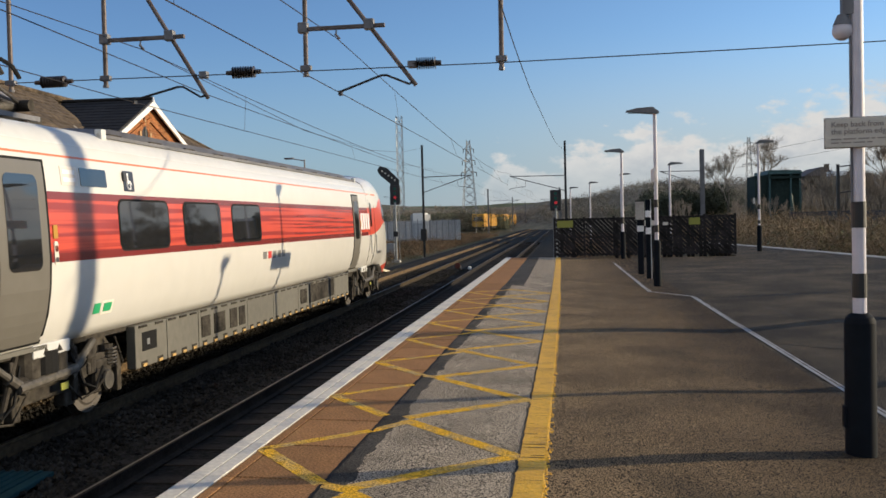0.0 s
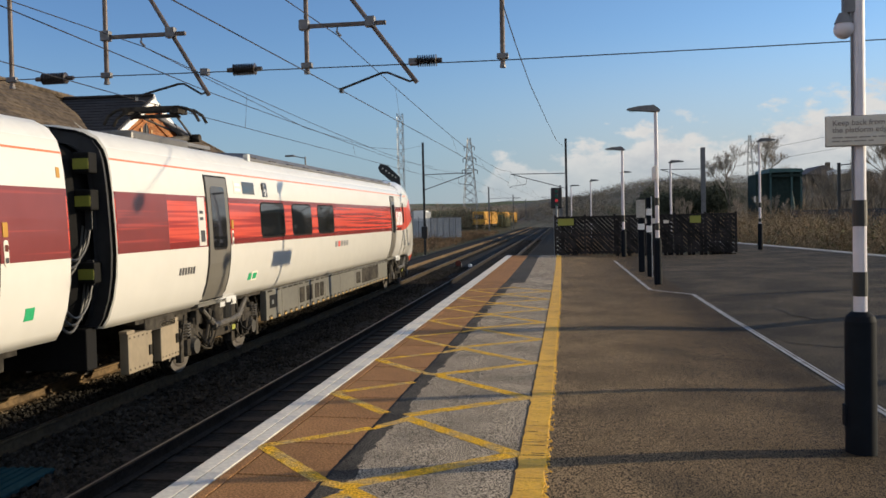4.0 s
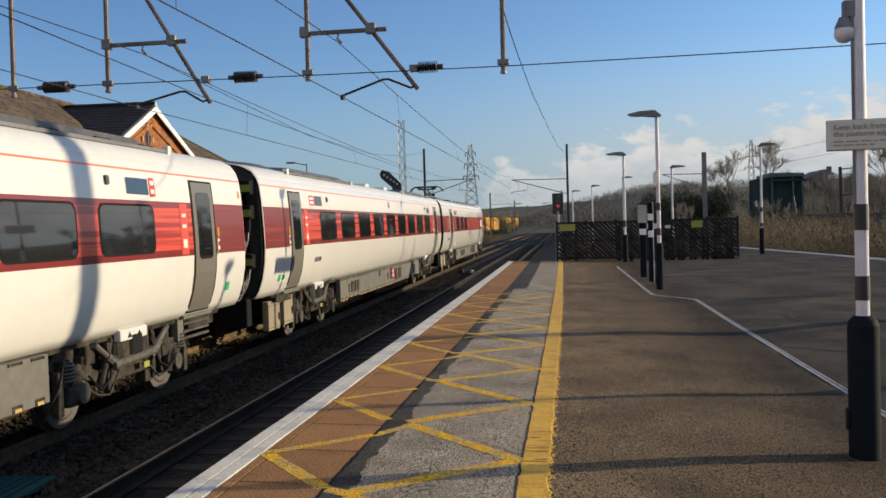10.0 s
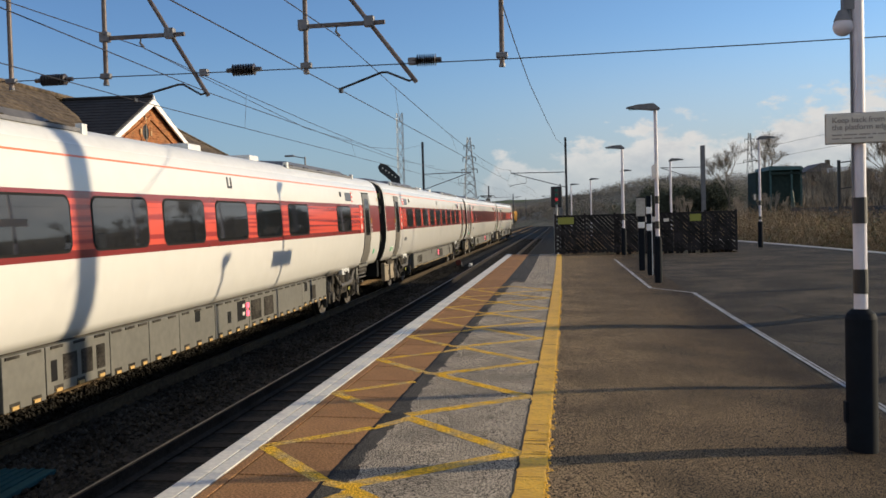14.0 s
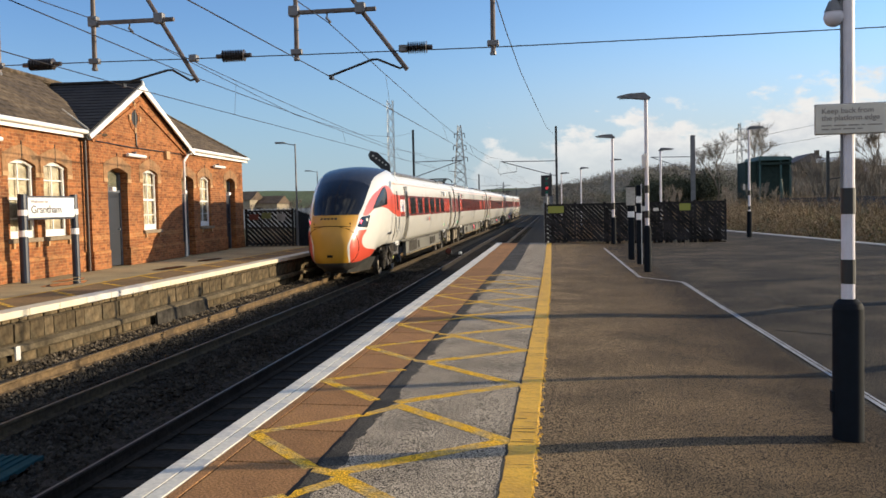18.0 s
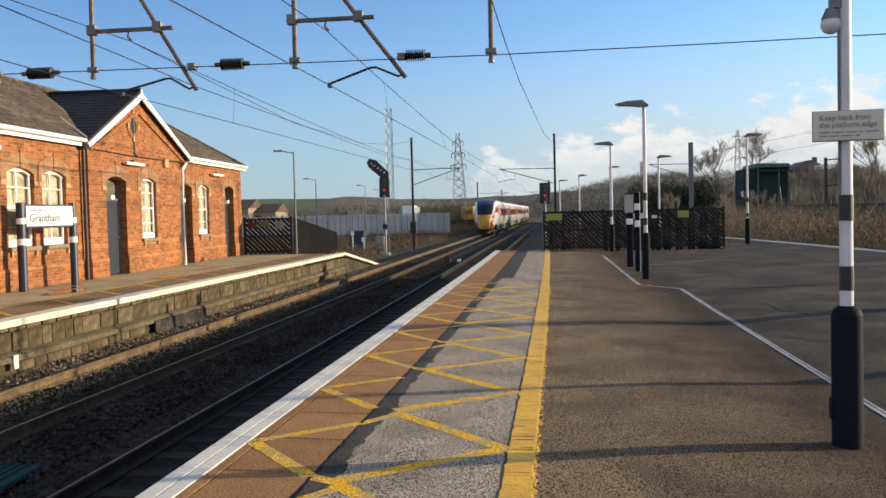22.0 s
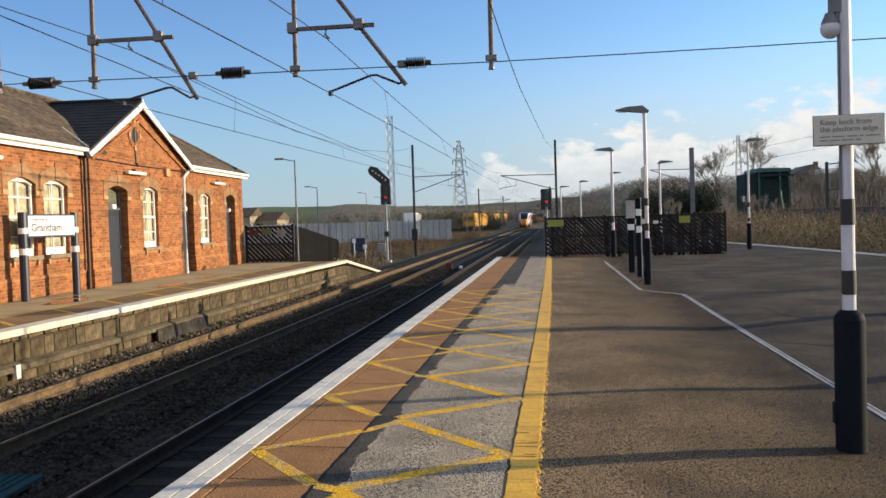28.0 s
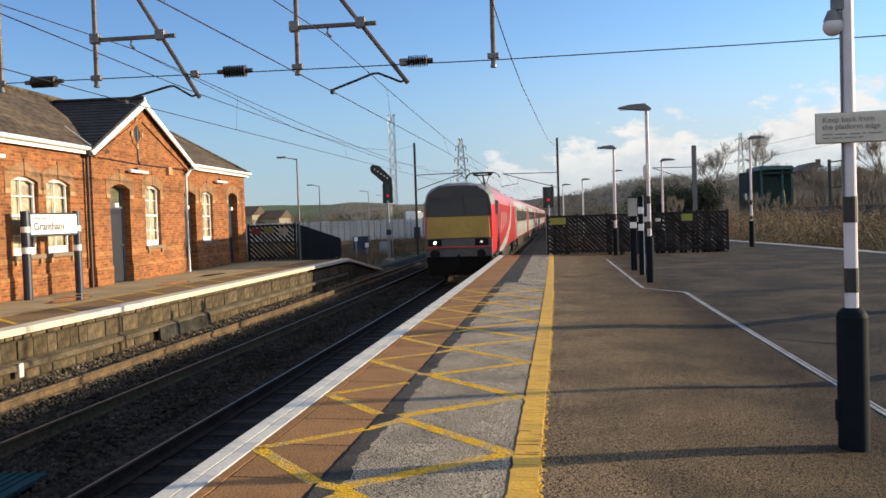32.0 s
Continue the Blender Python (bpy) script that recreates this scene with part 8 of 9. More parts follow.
# information post with two bars and a notice box
n1 = thing("notice_post", pose(1.93, 22.9, -0.10), "dark navy post with white bands on the platform", "post", "navy notice posts")
part("post", box(-0.065, 0.05, -0.06, 0.06, 0, 1.96, None, 0.02), M_NAVYBLACK, n1)
part("edge_strip", box(0.05, 0.068, -0.02, 0.02, 0, 1.98), M_SIGNWHITE, n1)
for z in (1.10, 1.52):
    part("white_band", box(-0.068, 0.053, -0.063, 0.063, z, z + 0.17, None, 0.01), M_SIGNWHITE, n1)
n2 = thing("notice_post", pose(1.88, 24.7, -0.10), "navy post with white band and cream notice box", "post", "navy notice posts")
part("post", box(-0.09, 0.07, -0.06, 0.06, 0, 1.96, None, 0.02), M_NAVYBLACK, n2)
part("white_band", box(-0.095, 0.075, -0.065, 0.065, 1.14, 1.30, None, 0.01), M_SIGNWHITE, n2)
part("notice_box", box(-0.14, 0.09, -0.12, -0.06, 1.46, 1.94, None, 0.01), M_KERB, n2, "pale notice box")
part("notice_lid", box(-0.15, 0.10, -0.13, -0.05, 1.94, 1.97), M_BLACKIRON, n2)

# ---------------------------------------------------------------- lattice fences


def lattice_fence(p, q, z, h, panels, seed, label, flip=1, gap=0.155):
    """Panels of slanting slats between posts."""
    p, q = Vector((*p, z)), Vector((*q, z))
    t = thing("lattice_fence", Matrix.Translation(p) @ Matrix.Rotation(math.atan2(q.y - p.y, q.x - p.x), 4, "Z"), label, "fence")
    rg = random.Random(seed)
    length = (q - p).length
    w = length / panels
    for i in range(panels + 1):
        part("fence_post", box(i * w - 0.045, i * w + 0.045, 0.0, 0.09, 0, h + 0.04, None, 0.008), M_WOODFENCE, t)
    for zz in (0.10, h * 0.5, h - 0.06):
        part("fence_rail", box(0, length, 0.025, 0.065, zz - 0.035, zz + 0.035), M_WOODFENCE, t)
    slat = {}
    for i in range(panels):
        a, b = i * w + 0.03, (i + 1) * w - 0.03
        c = a - h
        while c < b:
            lo, hi = max(a, c), min(b, c + h)
            if hi - lo > 0.08:
                s0, s1 = (lo - c), (hi - c)
                k = 0.045 + rg.uniform(-0.004, 0.004)
                poly = [(lo - k, s0 + k), (lo + k, s0 - k), (hi + k, s1 - k), (hi - k, s1 + k)]
                poly = [(min(max(x, a), b), min(max(zz, 0.0), h)) for x, zz in poly]
                if flip < 0:
                    poly = [(a + b - x, zz) for x, zz in poly]
                part("slat", prism(poly, "y", 0.0, 0.022), M_WOODFENCE, t)
            c += gap
    return t


lattice_fence((-0.60, 36.1), (6.35, 36.25), -0.10, 1.55, 6, 5, "black timber lattice fence across the platform's end", -1, 0.165)
lattice_fence((-13.05, 36.35), (-11.05, 36.35), FZ, 1.52, 1, 6, "dark timber fence of slanting slats beside the building", -1, 0.2)
# boarded fence behind the black lattice, so that it reads dense
bf = thing("board_fence", pose(-0.4, 36.6, -0.6), "dark boarding behind the lattice fence", "fence")
for i in range(44):
    if i < 20 and i % 7 not in (0, 3) or i % 3 == 1:
        continue
    part("board", box(i * 0.155, i * 0.155 + 0.13, 0, 0.02, 0, 1.82 + 0.03 * math.sin(i * 2.3)), M_WOODFENCE, bf)
for x, w, h, mt, lb in ((0.05, 0.62, 0.27, M_LIME, "yellow-green notice on the fence"), (3.45, 0.42, 0.20, M_SIGNLILAC, "grey notice on the fence"), (4.15, 0.2, 0.12, M_SIGNLILAC, "small notice on the fence"), (5.15, 0.42, 0.27, M_LIME, "lime notice on the fence")):
    solo("notice", box(-0.55 + x, -0.55 + x + w, 36.07 + 0.0216 * (x + w), 36.112 + 0.0216 * x, 1.08, 1.08 + h), mt, lb, "sign")
solo("notice", box(-12.9, -12.5, 36.30, 36.352, 1.05, 1.3), M_DULLRED, "red notice on the timber fence", "sign")
solo("notice", box(-12.35, -11.95, 36.30, 36.352, 1.1, 1.35), M_DULLLIME, "yellow notice on the timber fence", "sign")
solo("notice", box(-11.7, -11.35, 36.30, 36.352, 1.0, 1.3), M_GALV, "grey notice on the timber fence", "sign")
sf = thing("slat_fence", Matrix.Translation((-11.0, 36.6, -0.05)) @ Matrix.Rotation(math.atan2(23.4, -4.0), 4, "Z"), "dark upright timber fence beside the ramp", "fence")
nn = 110
for i in range(nn):
    u = 23.7 * i / nn
    part("slat", box(u, u + 0.15, 0, 0.03, -1.1 * i / nn, 1.50 - 1.1 * i / nn + 0.03 * math.sin(i * 1.9)), M_SLATFENCE, sf)

# ---------------------------------------------------------------- signals
def colour_light(name, x, y, z0, h, feather, lit, label):
    t = thing(name, pose(x, y, z0), label, "railway signal", "railway signals")
    part("post", rod((0, 0, 0), (0, 0, h), 0.07, None, 12), M_GALV, t, "grey steel post")
    head = part("signal_head", box(-0.35, 0.35, 0.02, 0.20, h - 0.15, h + 1.15, None, 0.06), M_BLACKIRON, t, "black signal head")
    for k in range(4):
        zz = h + 0.05 + k * 0.29
        part("lens", rod((0, 0.02, zz), (0, -0.01, zz), 0.10, None, 14), (M_REDLIGHT if (k == 1 and lit) else M_GREENLIGHT), head)
        part("hood", tube([(-0.12, -0.06, zz + 0.02), (-0.08, -0.08, zz + 0.10), (0.08, -0.08, zz + 0.10), (0.12, -0.06, zz + 0.02)], 0.015, None, 5), M_BLACKIRON, head)
    if feather:
        f = part("route_indicator", loft([[(-0.30, yy, h + 1.12), (0.30, yy, h + 1.12), (0.30, yy, h + 1.52), (-0.55, yy, h + 2.35), (-0.98, yy, h + 2.46), (-1.16, yy, h + 2.20), (-1.05, yy, h + 1.9), (-0.3, yy, h + 1.25)] for yy in (0.05, 0.16)]), M_BLACKIRON, t, "slanting black route indicator")
        for k in range(5):
            u = k / 4
            part("route_lamp", rod((0.02 - 0.85 * u, 0.05, h + 1.50 + 0.62 * u), (0.02 - 0.85 * u, 0.02, h + 1.50 + 0.62 * u), 0.055, None, 10), M_SIGNLILAC, f)
    part("ladder", box(-0.2, -0.16, 0.25, 0.29, 0, h), M_GALV, t)
    part("ladder", box(0.16, 0.2, 0.25, 0.29, 0, h), M_GALV, t)
    part("case", box(-0.16, 0.16, -0.1, 0.12, h * 0.42, h * 0.42 + 0.34, None, 0.02), M_BLACKIRON, t)
    part("base", box(-0.25, 0.25, -0.25, 0.25, -0.1, 0.05), M_KERB, t)
    return t


colour_light("railway_signal", -11.47, 59.0, -1.1, 3.88, True, True, "black colour-light signal showing red, with slanting route indicator")
colour_light("railway_signal", -0.85, 57.0, -1.1, 3.2, False, True, "black colour-light signal showing red on a grey post")
solo("relay_case", box(-15.6, -14.5, 66, 66.6, -1.1, 0.35, None, 0.03), M_BLUEFENCE, "grey-blue trackside equipment case", "equipment case")
solo("relay_case", box(-13.6, -13.0, 66, 66.5, -1.1, -0.1, None, 0.03), M_GALV, "small grey trackside equipment case", "equipment case")
for x, y, h in ((-14.3, 61.5, 1.5), (-13.2, 60.0, 1.1)):
    mp = thing("marker_post", pose(x, y, -1.1), "thin pale trackside post", "post")
    part("post", rod((0, 0, 0), (0, 0, h), 0.05, None, 8), M_GALV, mp)
    part("plate", box(-0.12, 0.12, -0.06, -0.05, h - 0.3, h), M_SIGNWHITE, mp)
# signal or lamp on the sleepers between the tracks
gs = thing("ground_signal", pose(-5.75, 46.5, -1.08), "small red and white ground equipment between the tracks", "ground signal")
part("body", box(-0.22, 0.1, -0.15, 0.15, 0.0, 0.22, None, 0.04), M_BLACKIRON, gs)
part("red_disc", rod((-0.05, -0.16, 0.22), (-0.05, -0.19, 0.22), 0.15, None, 16), M_DULLRED, gs, "dull red disc")
part("white_cap", rod((0.55, 0, 0), (0.55, 0, 0.16), 0.09, None, 12), M_SIGNWHITE, gs)
gr = thing("teal_grating", pose(-5.55, 7.9, -1.06, 0, 0, 4), "teal plastic walkway grating on the ballast", "grating")
part("panel", box(-0.65, 0.30, -0.35, 0.62, 0, 0.05, None, 0.01), M_TEAL, gr)
for k in range(9):
    part("rib", box(-0.65 + 0.1 * k, -0.62 + 0.1 * k, -0.34, 0.61, 0.05, 0.065), M_TEAL, gr)

# ---------------------------------------------------------------- palisade, wagons, van
pl = thing("palisade_fence", pose(0, 104, 0), "long galvanised palisade fence beyond the tracks", "fence")
pale_me = mesh(prism([(-0.058, 0), (0.058, 0), (0.058, 2.25), (0.0, 2.42), (-0.058, 2.25)], "y", 0, 0.01), "pale", M_PALISADE)
for i in range(230):
    x = -47 + i * 0.15
    part("pale", pale_me, None, pl, m=pose(x, (i % 3) * 0.01 + (-(x + 25) * 0.10 if x < -25 else 0), -0.75))
for zz in (-0.4, 1.2):
    part("rail", box(-47, -12.5, 0.03, 0.08, zz, zz + 0.06), M_PALISADE, pl)
for k in range(47):
    x = -46.6 + 0.725 * k
    part("upright", box(x, x + 0.055, -0.10 - (0.1 * (x + 25) if x < -25 else 0), -0.05 - (0.1 * (x + 25) if x < -25 else 0), -0.9, 1.78), M_STEEL_GREY, pl, "dark steel upright")
for k in range(13):
    part("fence_post", box(-46.5 + 2.75 * k, -46.4 + 2.75 * k, 0.05, 0.15, -0.9, 1.7), M_STEEL_GREY, pl)


def wagon(x, y, length, m_turn):
    t = thing("engineering_wagon", pose(x, y, -1.0, 0, 0, m_turn), "yellow engineering wagon standing in the yard", "wagon", "yellow wagons")
    part("body", box(-1.3, 1.3, 0, length, 1.1, 3.6, None, 0.08), M_WAGON, t)
    part("roof", box(-1.2, 1.2, 0.2, length - 0.2, 3.6, 3.85, None, 0.08), M_WAGON, t)
    part("underframe", box(-1.2, 1.2, 0, length, 0.7, 1.1), M_UNDER, t)
    for k in range(int(length / 1.6)):
        part("rib", box(-1.36, 1.36, 0.5 + 1.6 * k, 0.62 + 1.6 * k, 1.1, 3.6), M_WAGON, t)
    part("dark_window", box(-0.9, 0.9, -0.03, 0.0, 2.3, 3.2), M_TRAINGLASS, t)
    for yy in (1.0, 2.6, length - 2.6, length - 1.0):
        for s in (-1, 1):
            part("wheel", rod((s * 0.7, yy, 0.45), (s * 0.82, yy, 0.45), 0.42, None, 16), M_UNDER, t)


wagon(-19.2, 190, 12, -1)
wagon(-18.8, 204, 12, -1)
wagon(-17.6, 226, 14, -1)
wagon(-17.0, 250, 14, -1)
vn = thing("white_van", pose(-19.1, 113, -0.62), "tall white van parked behind the palisade", "van")
part("body", box(-0.95, 0.95, 0, 4.6, 0.4, 3.05, None, 0.12), M_GALV, vn, "grey lower body")
part("load_box", box(-0.62, 0.68, -0.03, 4.2, 1.9, 3.20, None, 0.05), M_WHITE, vn, "white load box")
for s in (-1, 1):
    for yy in (0.9, 3.6):
        part("wheel", rod((s * 0.75, yy, 0.35), (s * 0.95, yy, 0.35), 0.33, None, 14), M_RUBBER, vn)

# ---------------------------------------------------------------- masts on the skyline


def lattice_tower(name, x, y, z0, h, w0, w1, arms, label, r=0.06):
    t = thing(name, pose(x, y, z0), label, "tower")
    n = 10
    for sx, sy in ((-1, -1), (1, -1), (1, 1), (-1, 1)):
        part("leg", rod((sx * w0, sy * w0, 0), (sx * w1, sy * w1, h), r, None, 5), M_GALV, t)
    for k in range(n):
        a, b = h * k / n, h * (k + 1) / n
        wa, wb = w0 + (w1 - w0) * k / n, w0 + (w1 - w0) * (k + 1) / n
        for s in (-1, 1):
            part("brace", rod((-wa, s * wa, a), (wb, s * wb, b), r * 0.55, None, 4), M_GALV, t)
            part("brace", rod((wa, s * wa, a), (-wb, s * wb, b), r * 0.55, None, 4), M_GALV, t)
    for zz, reach in arms:
        for s in (-1, 1):
            part("cross_arm", rod((0, 0, zz + 0.8), (s * reach, 0, zz), r * 0.8, None, 4), M_GALV, t)
            part("cross_arm", rod((0, 0, zz - 0.3), (s * reach, 0, zz), r * 0.8, None, 4), M_GALV, t)
            part("insulator", rod((s * reach, 0, zz), (s * reach, 0, zz - 2.0), r, None, 4), M_CERAMIC, t)
    return t


lattice_tower("radio_mast", -48.7, 260, -1.0, 33.5, 0.9, 0.8, [], "tall grey lattice radio mast", 0.09)
lattice_tower("pylon", -46.2, 420, 0.0, 39.0, 3.6, 0.7, [(24, 3.6), (29.5, 3.0), (35, 2.4)], "grey electricity pylon with cross-arms", 0.16)
lattice_tower("pylon", 118, 620, 0.0, 52.0, 3.0, 0.7, [(34, 4), (41, 3.5), (48, 3)], "distant grey electricity pylon on the skyline", 0.16)

# ---------------------------------------------------------------- sheds and houses on the right, roofs on the left
sh = thing("green_shed", pose(24.8, 112, -0.8), "tall dark green clad industrial shed", "shed")
part("wall", box(-1.25, 2.5, 0.6, 8, 0, 6.9, None, 0.03), M_GREENSHED, sh)
part("roof", prism([(-1.4, 6.85), (2.6, 6.85), (2.35, 7.25), (-1.3, 7.35)], "y", -0.3, 8.2), M_TEALSTEEL, sh, "green edge of the roof")
for k in range(9):
    part("cladding_rib", box(-1.25 + 0.42 * k, -1.21 + 0.42 * k, 0.56, 0.6, 0, 6.9), M_GREENSHED, sh)
for x in (-1.15, 1.25, 2.35):
    part("column", box(x - 0.09, x + 0.09, -0.1, 0.1, 0, 6.85), M_TEALSTEEL, sh, "teal steel column")
part("brace", rod((1.25, 0, 4.6), (1.75, 0, 0.5), 0.12, None, 6), M_TEALSTEEL, sh)
part("canopy_beam", box(-1.2, 2.45, -0.12, 0.12, 6.3, 6.6), M_GREENSHED, sh)
part("lean_to", box(-2.65, -1.25, 1, 6, 0, 6.75), M_GREENSHED, sh)
part("notice", box(-2.9, -2.66, 0.96, 1.0, 3.4, 4.1), M_SIGNLILAC, sh, "pale notice plate")


def cottage(x, y, z, w, d, h, ridge, wall_m, roof_m, label, turn=0.0, gable=False, stack=True):
    t = thing("house", pose(x, y, z, 0, 0, turn), label, "house", "houses")
    part("wall", box(-w / 2, w / 2, 0, d, 0, h), wall_m, t)
    if gable:
        part("roof", prism([(-w / 2 - 0.3, h), (w / 2 + 0.3, h), (0.25, h + ridge), (-0.25, h + ridge)], "y", -0.3, d + 0.3), roof_m, t)
    else:
        part("roof", prism([(-0.3, h), (d + 0.3, h), (d / 2, h + ridge)], "x", -w / 2 - 0.3, w / 2 + 0.3), roof_m, t)
    for k in range(max(1, int(w / 3))):
        wn_ = part("window", box(-w / 2 + 1 + 3 * k, -w / 2 + 2.2 + 3 * k, -0.05, 0.0, h - 1.9, h - 0.7), M_PANE, t)
        part("window_frame", box(-w / 2 + 0.95 + 3 * k, -w / 2 + 2.25 + 3 * k, -0.03, 0.01, h - 1.95, h - 0.65), M_BACKDARK, wn_)
    if stack:
        part("chimney", box(w / 2 - 1.2, w / 2 - 0.5, d / 2 - 0.35, d / 2 + 0.35, h + ridge - 0.6, h + ridge + 0.7), M_BARK, t)


cottage(42.3, 160, -0.5, 5.6, 9, 8.0, 1.5, M_BARK, M_MAUVEROOF, "brick house with grey gabled roof behind bare birches", gable=True)
cottage(50, 168, -0.5, 9, 9, 6.0, 2.0, M_BARK, M_MAUVEROOF, "brick house with grey roof behind bare trees")
cottage(-56.3, 150, -0.6, 6.5, 7, 3.9, 1.5, M_CREAMWALL, M_ROOFTILE, "low pale house with brown tiled roof beyond the fence", stack=False)
cottage(-51.6, 153, -0.6, 4.8, 7, 3.2, 1.4, M_CREAMWALL, M_ROOFTILE, "low pale house with brown tiled roof beyond the fence", stack=False)
wb = thing("white_shed", pose(43.3, 151, -0.5), "small sunlit white flat-roofed building behind the scrub", "building")
part("wall", box(-1.6, 1.6, 0, 4, 0, 8.1), M_CREAMWALL, wb)
part("parapet", box(-1.7, 1.7, -0.1, 4.1, 7.6, 8.35), M_SIGNWHITE, wb, "white parapet")
solo("blue_hoarding", box(22, 60, 95, 95.3, -1.0, 1.5), M_BLUEFENCE, "blue-grey hoarding behind the scrub", "fence")
tm = thing("track_mast", pose(22.42, 80, -1.0), "dark steel post with two short arms beyond the scrub", "mast")
part("post", box(-0.11, 0.11, -0.11, 0.11, 0, 6.4), M_BLACKIRON, tm)
for z, w in ((6.2, 1.5), (4.0, 1.1)):
    part("arm", rod((0.1, 0, z), (w, 0, z + 0.12), 0.05, None, 6), M_BLACKIRON, tm)
    part("arm_head", box(w - 0.1, w + 0.4, -0.1, 0.1, z + 0.05, z + 0.18, None, 0.02), M_STEEL_GREY, tm)


# ---------------------------------------------------------------- trees, scrub, hills


def blades(name, spots, material, label, category, seed, per=14, height=1.0, spread=0.35, width=0.02, lean=0.5):
    """A thicket of thin stems from many feet; spots are (x, y, z, size)."""
    rg = random.Random(seed)
    vs, fs = [], []
    for x, y, z, size in spots:
        for _ in range(per):
            a, b = rg.random() * math.tau, rg.random() * math.tau
            r = spread * size * math.sqrt(rg.random())
            h = height * size * rg.uniform(0.45, 1.0)
            fx, fy = x + r * math.cos(a), y + r * math.sin(a)
            lx, ly = lean * h * rg.uniform(-1, 1), lean * h * rg.uniform(-1, 1)
            w = width * size * rg.uniform(0.6, 1.4)
            dx, dy = w * math.cos(b), w * math.sin(b)
            k = len(vs)
            vs += [(fx - dx, fy - dy, z), (fx + dx, fy + dy, z), (fx + lx * 0.4 + dx * 0.9, fy + ly * 0.4 + dy * 0.9, z + h * 0.6), (fx + lx * 0.4 - dx * 0.9, fy + ly * 0.4 - dy * 0.9, z + h * 0.6), (fx + lx, fy + ly, z + h)]
            fs += [(k, k + 1, k + 2, k + 3), (k + 3, k + 2, k + 4)]
    me = bpy.data.meshes.new(name)
    me.from_pydata(vs, [], fs)
    me.materials.append(material)
    return tagged(new(name, me), label, category, kind="stuff")


def tangle(name, spots, material, label, category, seed, per=40, height=1.0, spread=0.6, leaf=0.05, twig=0.35):
    """Bushes of crossing twigs and small dead leaves; spots are (x, y, z, size)."""
    rg = random.Random(seed)
    vs, fs = [], []
    for x, y, z, size in spots:
        for i in range(per):
            a = rg.random() * math.tau
            r = spread * size * math.sqrt(rg.random())
            h = height * size * (1 - 0.55 * (r / (spread * size)) ** 2) * rg.random() ** 0.7
            c = Vector((x + r * math.cos(a), y + r * math.sin(a), z + h))
            k = len(vs)
            if i % 3 == 0:
                d = Vector((rg.uniform(-1, 1), rg.uniform(-1, 1), rg.uniform(-0.2, 1.2))).normalized() * twig * size * rg.uniform(0.5, 1.3)
                w = Vector((-d.y, d.x, 0)).normalized() * 0.006 * size
                vs += [c - d - w, c - d + w, c + d]
                fs.append((k, k + 1, k + 2))
            else:
                u = Vector((rg.uniform(-1, 1), rg.uniform(-1, 1), rg.uniform(-1, 1))) * leaf * rg.uniform(0.6, 1.5)
                v = Vector((rg.uniform(-1, 1), rg.uniform(-1, 1), rg.uniform(-1, 1))) * leaf * rg.uniform(0.6, 1.5)
                vs += [c - u, c + v, c + u]
                fs.append((k, k + 1, k + 2))
    me = bpy.data.meshes.new(name)
    me.from_pydata([tuple(p) for p in vs], [], fs)
    me.materials.append(material)
    return tagged(new(name, me), label, category, kind="stuff")


def bare_tree(x, y, z, h, seed, label="bare winter tree with fine grey-brown twigs", spread=0.42, levels=5, fine=2):
    rg = random.Random(seed)
    t = thing("bare_tree", pose(x, y, z), label, "tree", "bare trees")
    trunk, crown = bmesh.new(), bmesh.new()

    def grow(p, d, length, r, level):
        q = p + d * length
        mid = p + d * length * 0.5 + Vector((rg.uniform(-1, 1), rg.uniform(-1, 1), 0)) * length * 0.06
        tube([p, mid, q], [r, r * 0.85, r * 0.68], trunk if level < 2 else crown, 6 if level < 2 else (4 if level < 3 else 3))
        if level >= levels - 1:
            for _ in range(fine):
                c = p.lerp(q, rg.random())
                e = (d + Vector((rg.uniform(-1, 1), rg.uniform(-1, 1), rg.uniform(-0.4, 1.0)))).normalized() * h * rg.uniform(0.022, 0.05)
                w = Vector((-e.y, e.x, 0.02)).normalized() * h * 0.0005
                crown.faces.new([crown.verts.new(v) for v in (c - w, c + w, c + e)])
        if level >= levels:
            return
        n = rg.choice((2, 3, 3)) if level < 2 else (rg.choice((3, 4, 4)) if level < 4 else rg.choice((4, 5)))
        for i in range(n):
            a = rg.random() * math.tau
            side = Vector((math.cos(a), math.sin(a), 0))
            e = (d * rg.uniform(0.75, 1.1) + side * spread * rg.uniform(0.6, 1.5) + Vector((0, 0, 0.18))).normalized()
            start = p.lerp(q, rg.uniform(0.55, 1.0) if i else 1.0)
            grow(start, e, length * rg.uniform(0.58, 0.82), r * 0.58, level + 1)

    grow(Vector((0, 0, 0)), Vector((0, 0, 1)), h * 0.27, h * 0.0125, 0)
    part("trunk", trunk, M_BARK, t)
    part("crown", crown, M_TWIG, t, "fine bare twigs")
    return t


for tx, ty, high, seed, wide in ((19.6, 116, 13.2, 1, 0.55), (23.4, 118, 14.4, 2, 0.60), (36.8, 110, 14.5, 4, 0.50)):
    bare_tree(tx, ty, -0.6, high, seed, "bare winter tree with a wide round crown", wide, 6)
TREES = [bare_tree(47.0, 128, -0.6, 12.0, 14), bare_tree(41.5, 112, -0.6, 11.0, 13), bare_tree(29.0, 138, -0.6, 10.0, 12, spread=0.5)]
BIRCHES = [bare_tree(27.8, 104, -0.6, 8.6, 30, "slender bare birch with pale twigs", 0.24, 5), bare_tree(29.6, 103, -0.6, 9.0, 31, "slender bare birch with pale twigs", 0.24, 5)]
rg = random.Random(55)


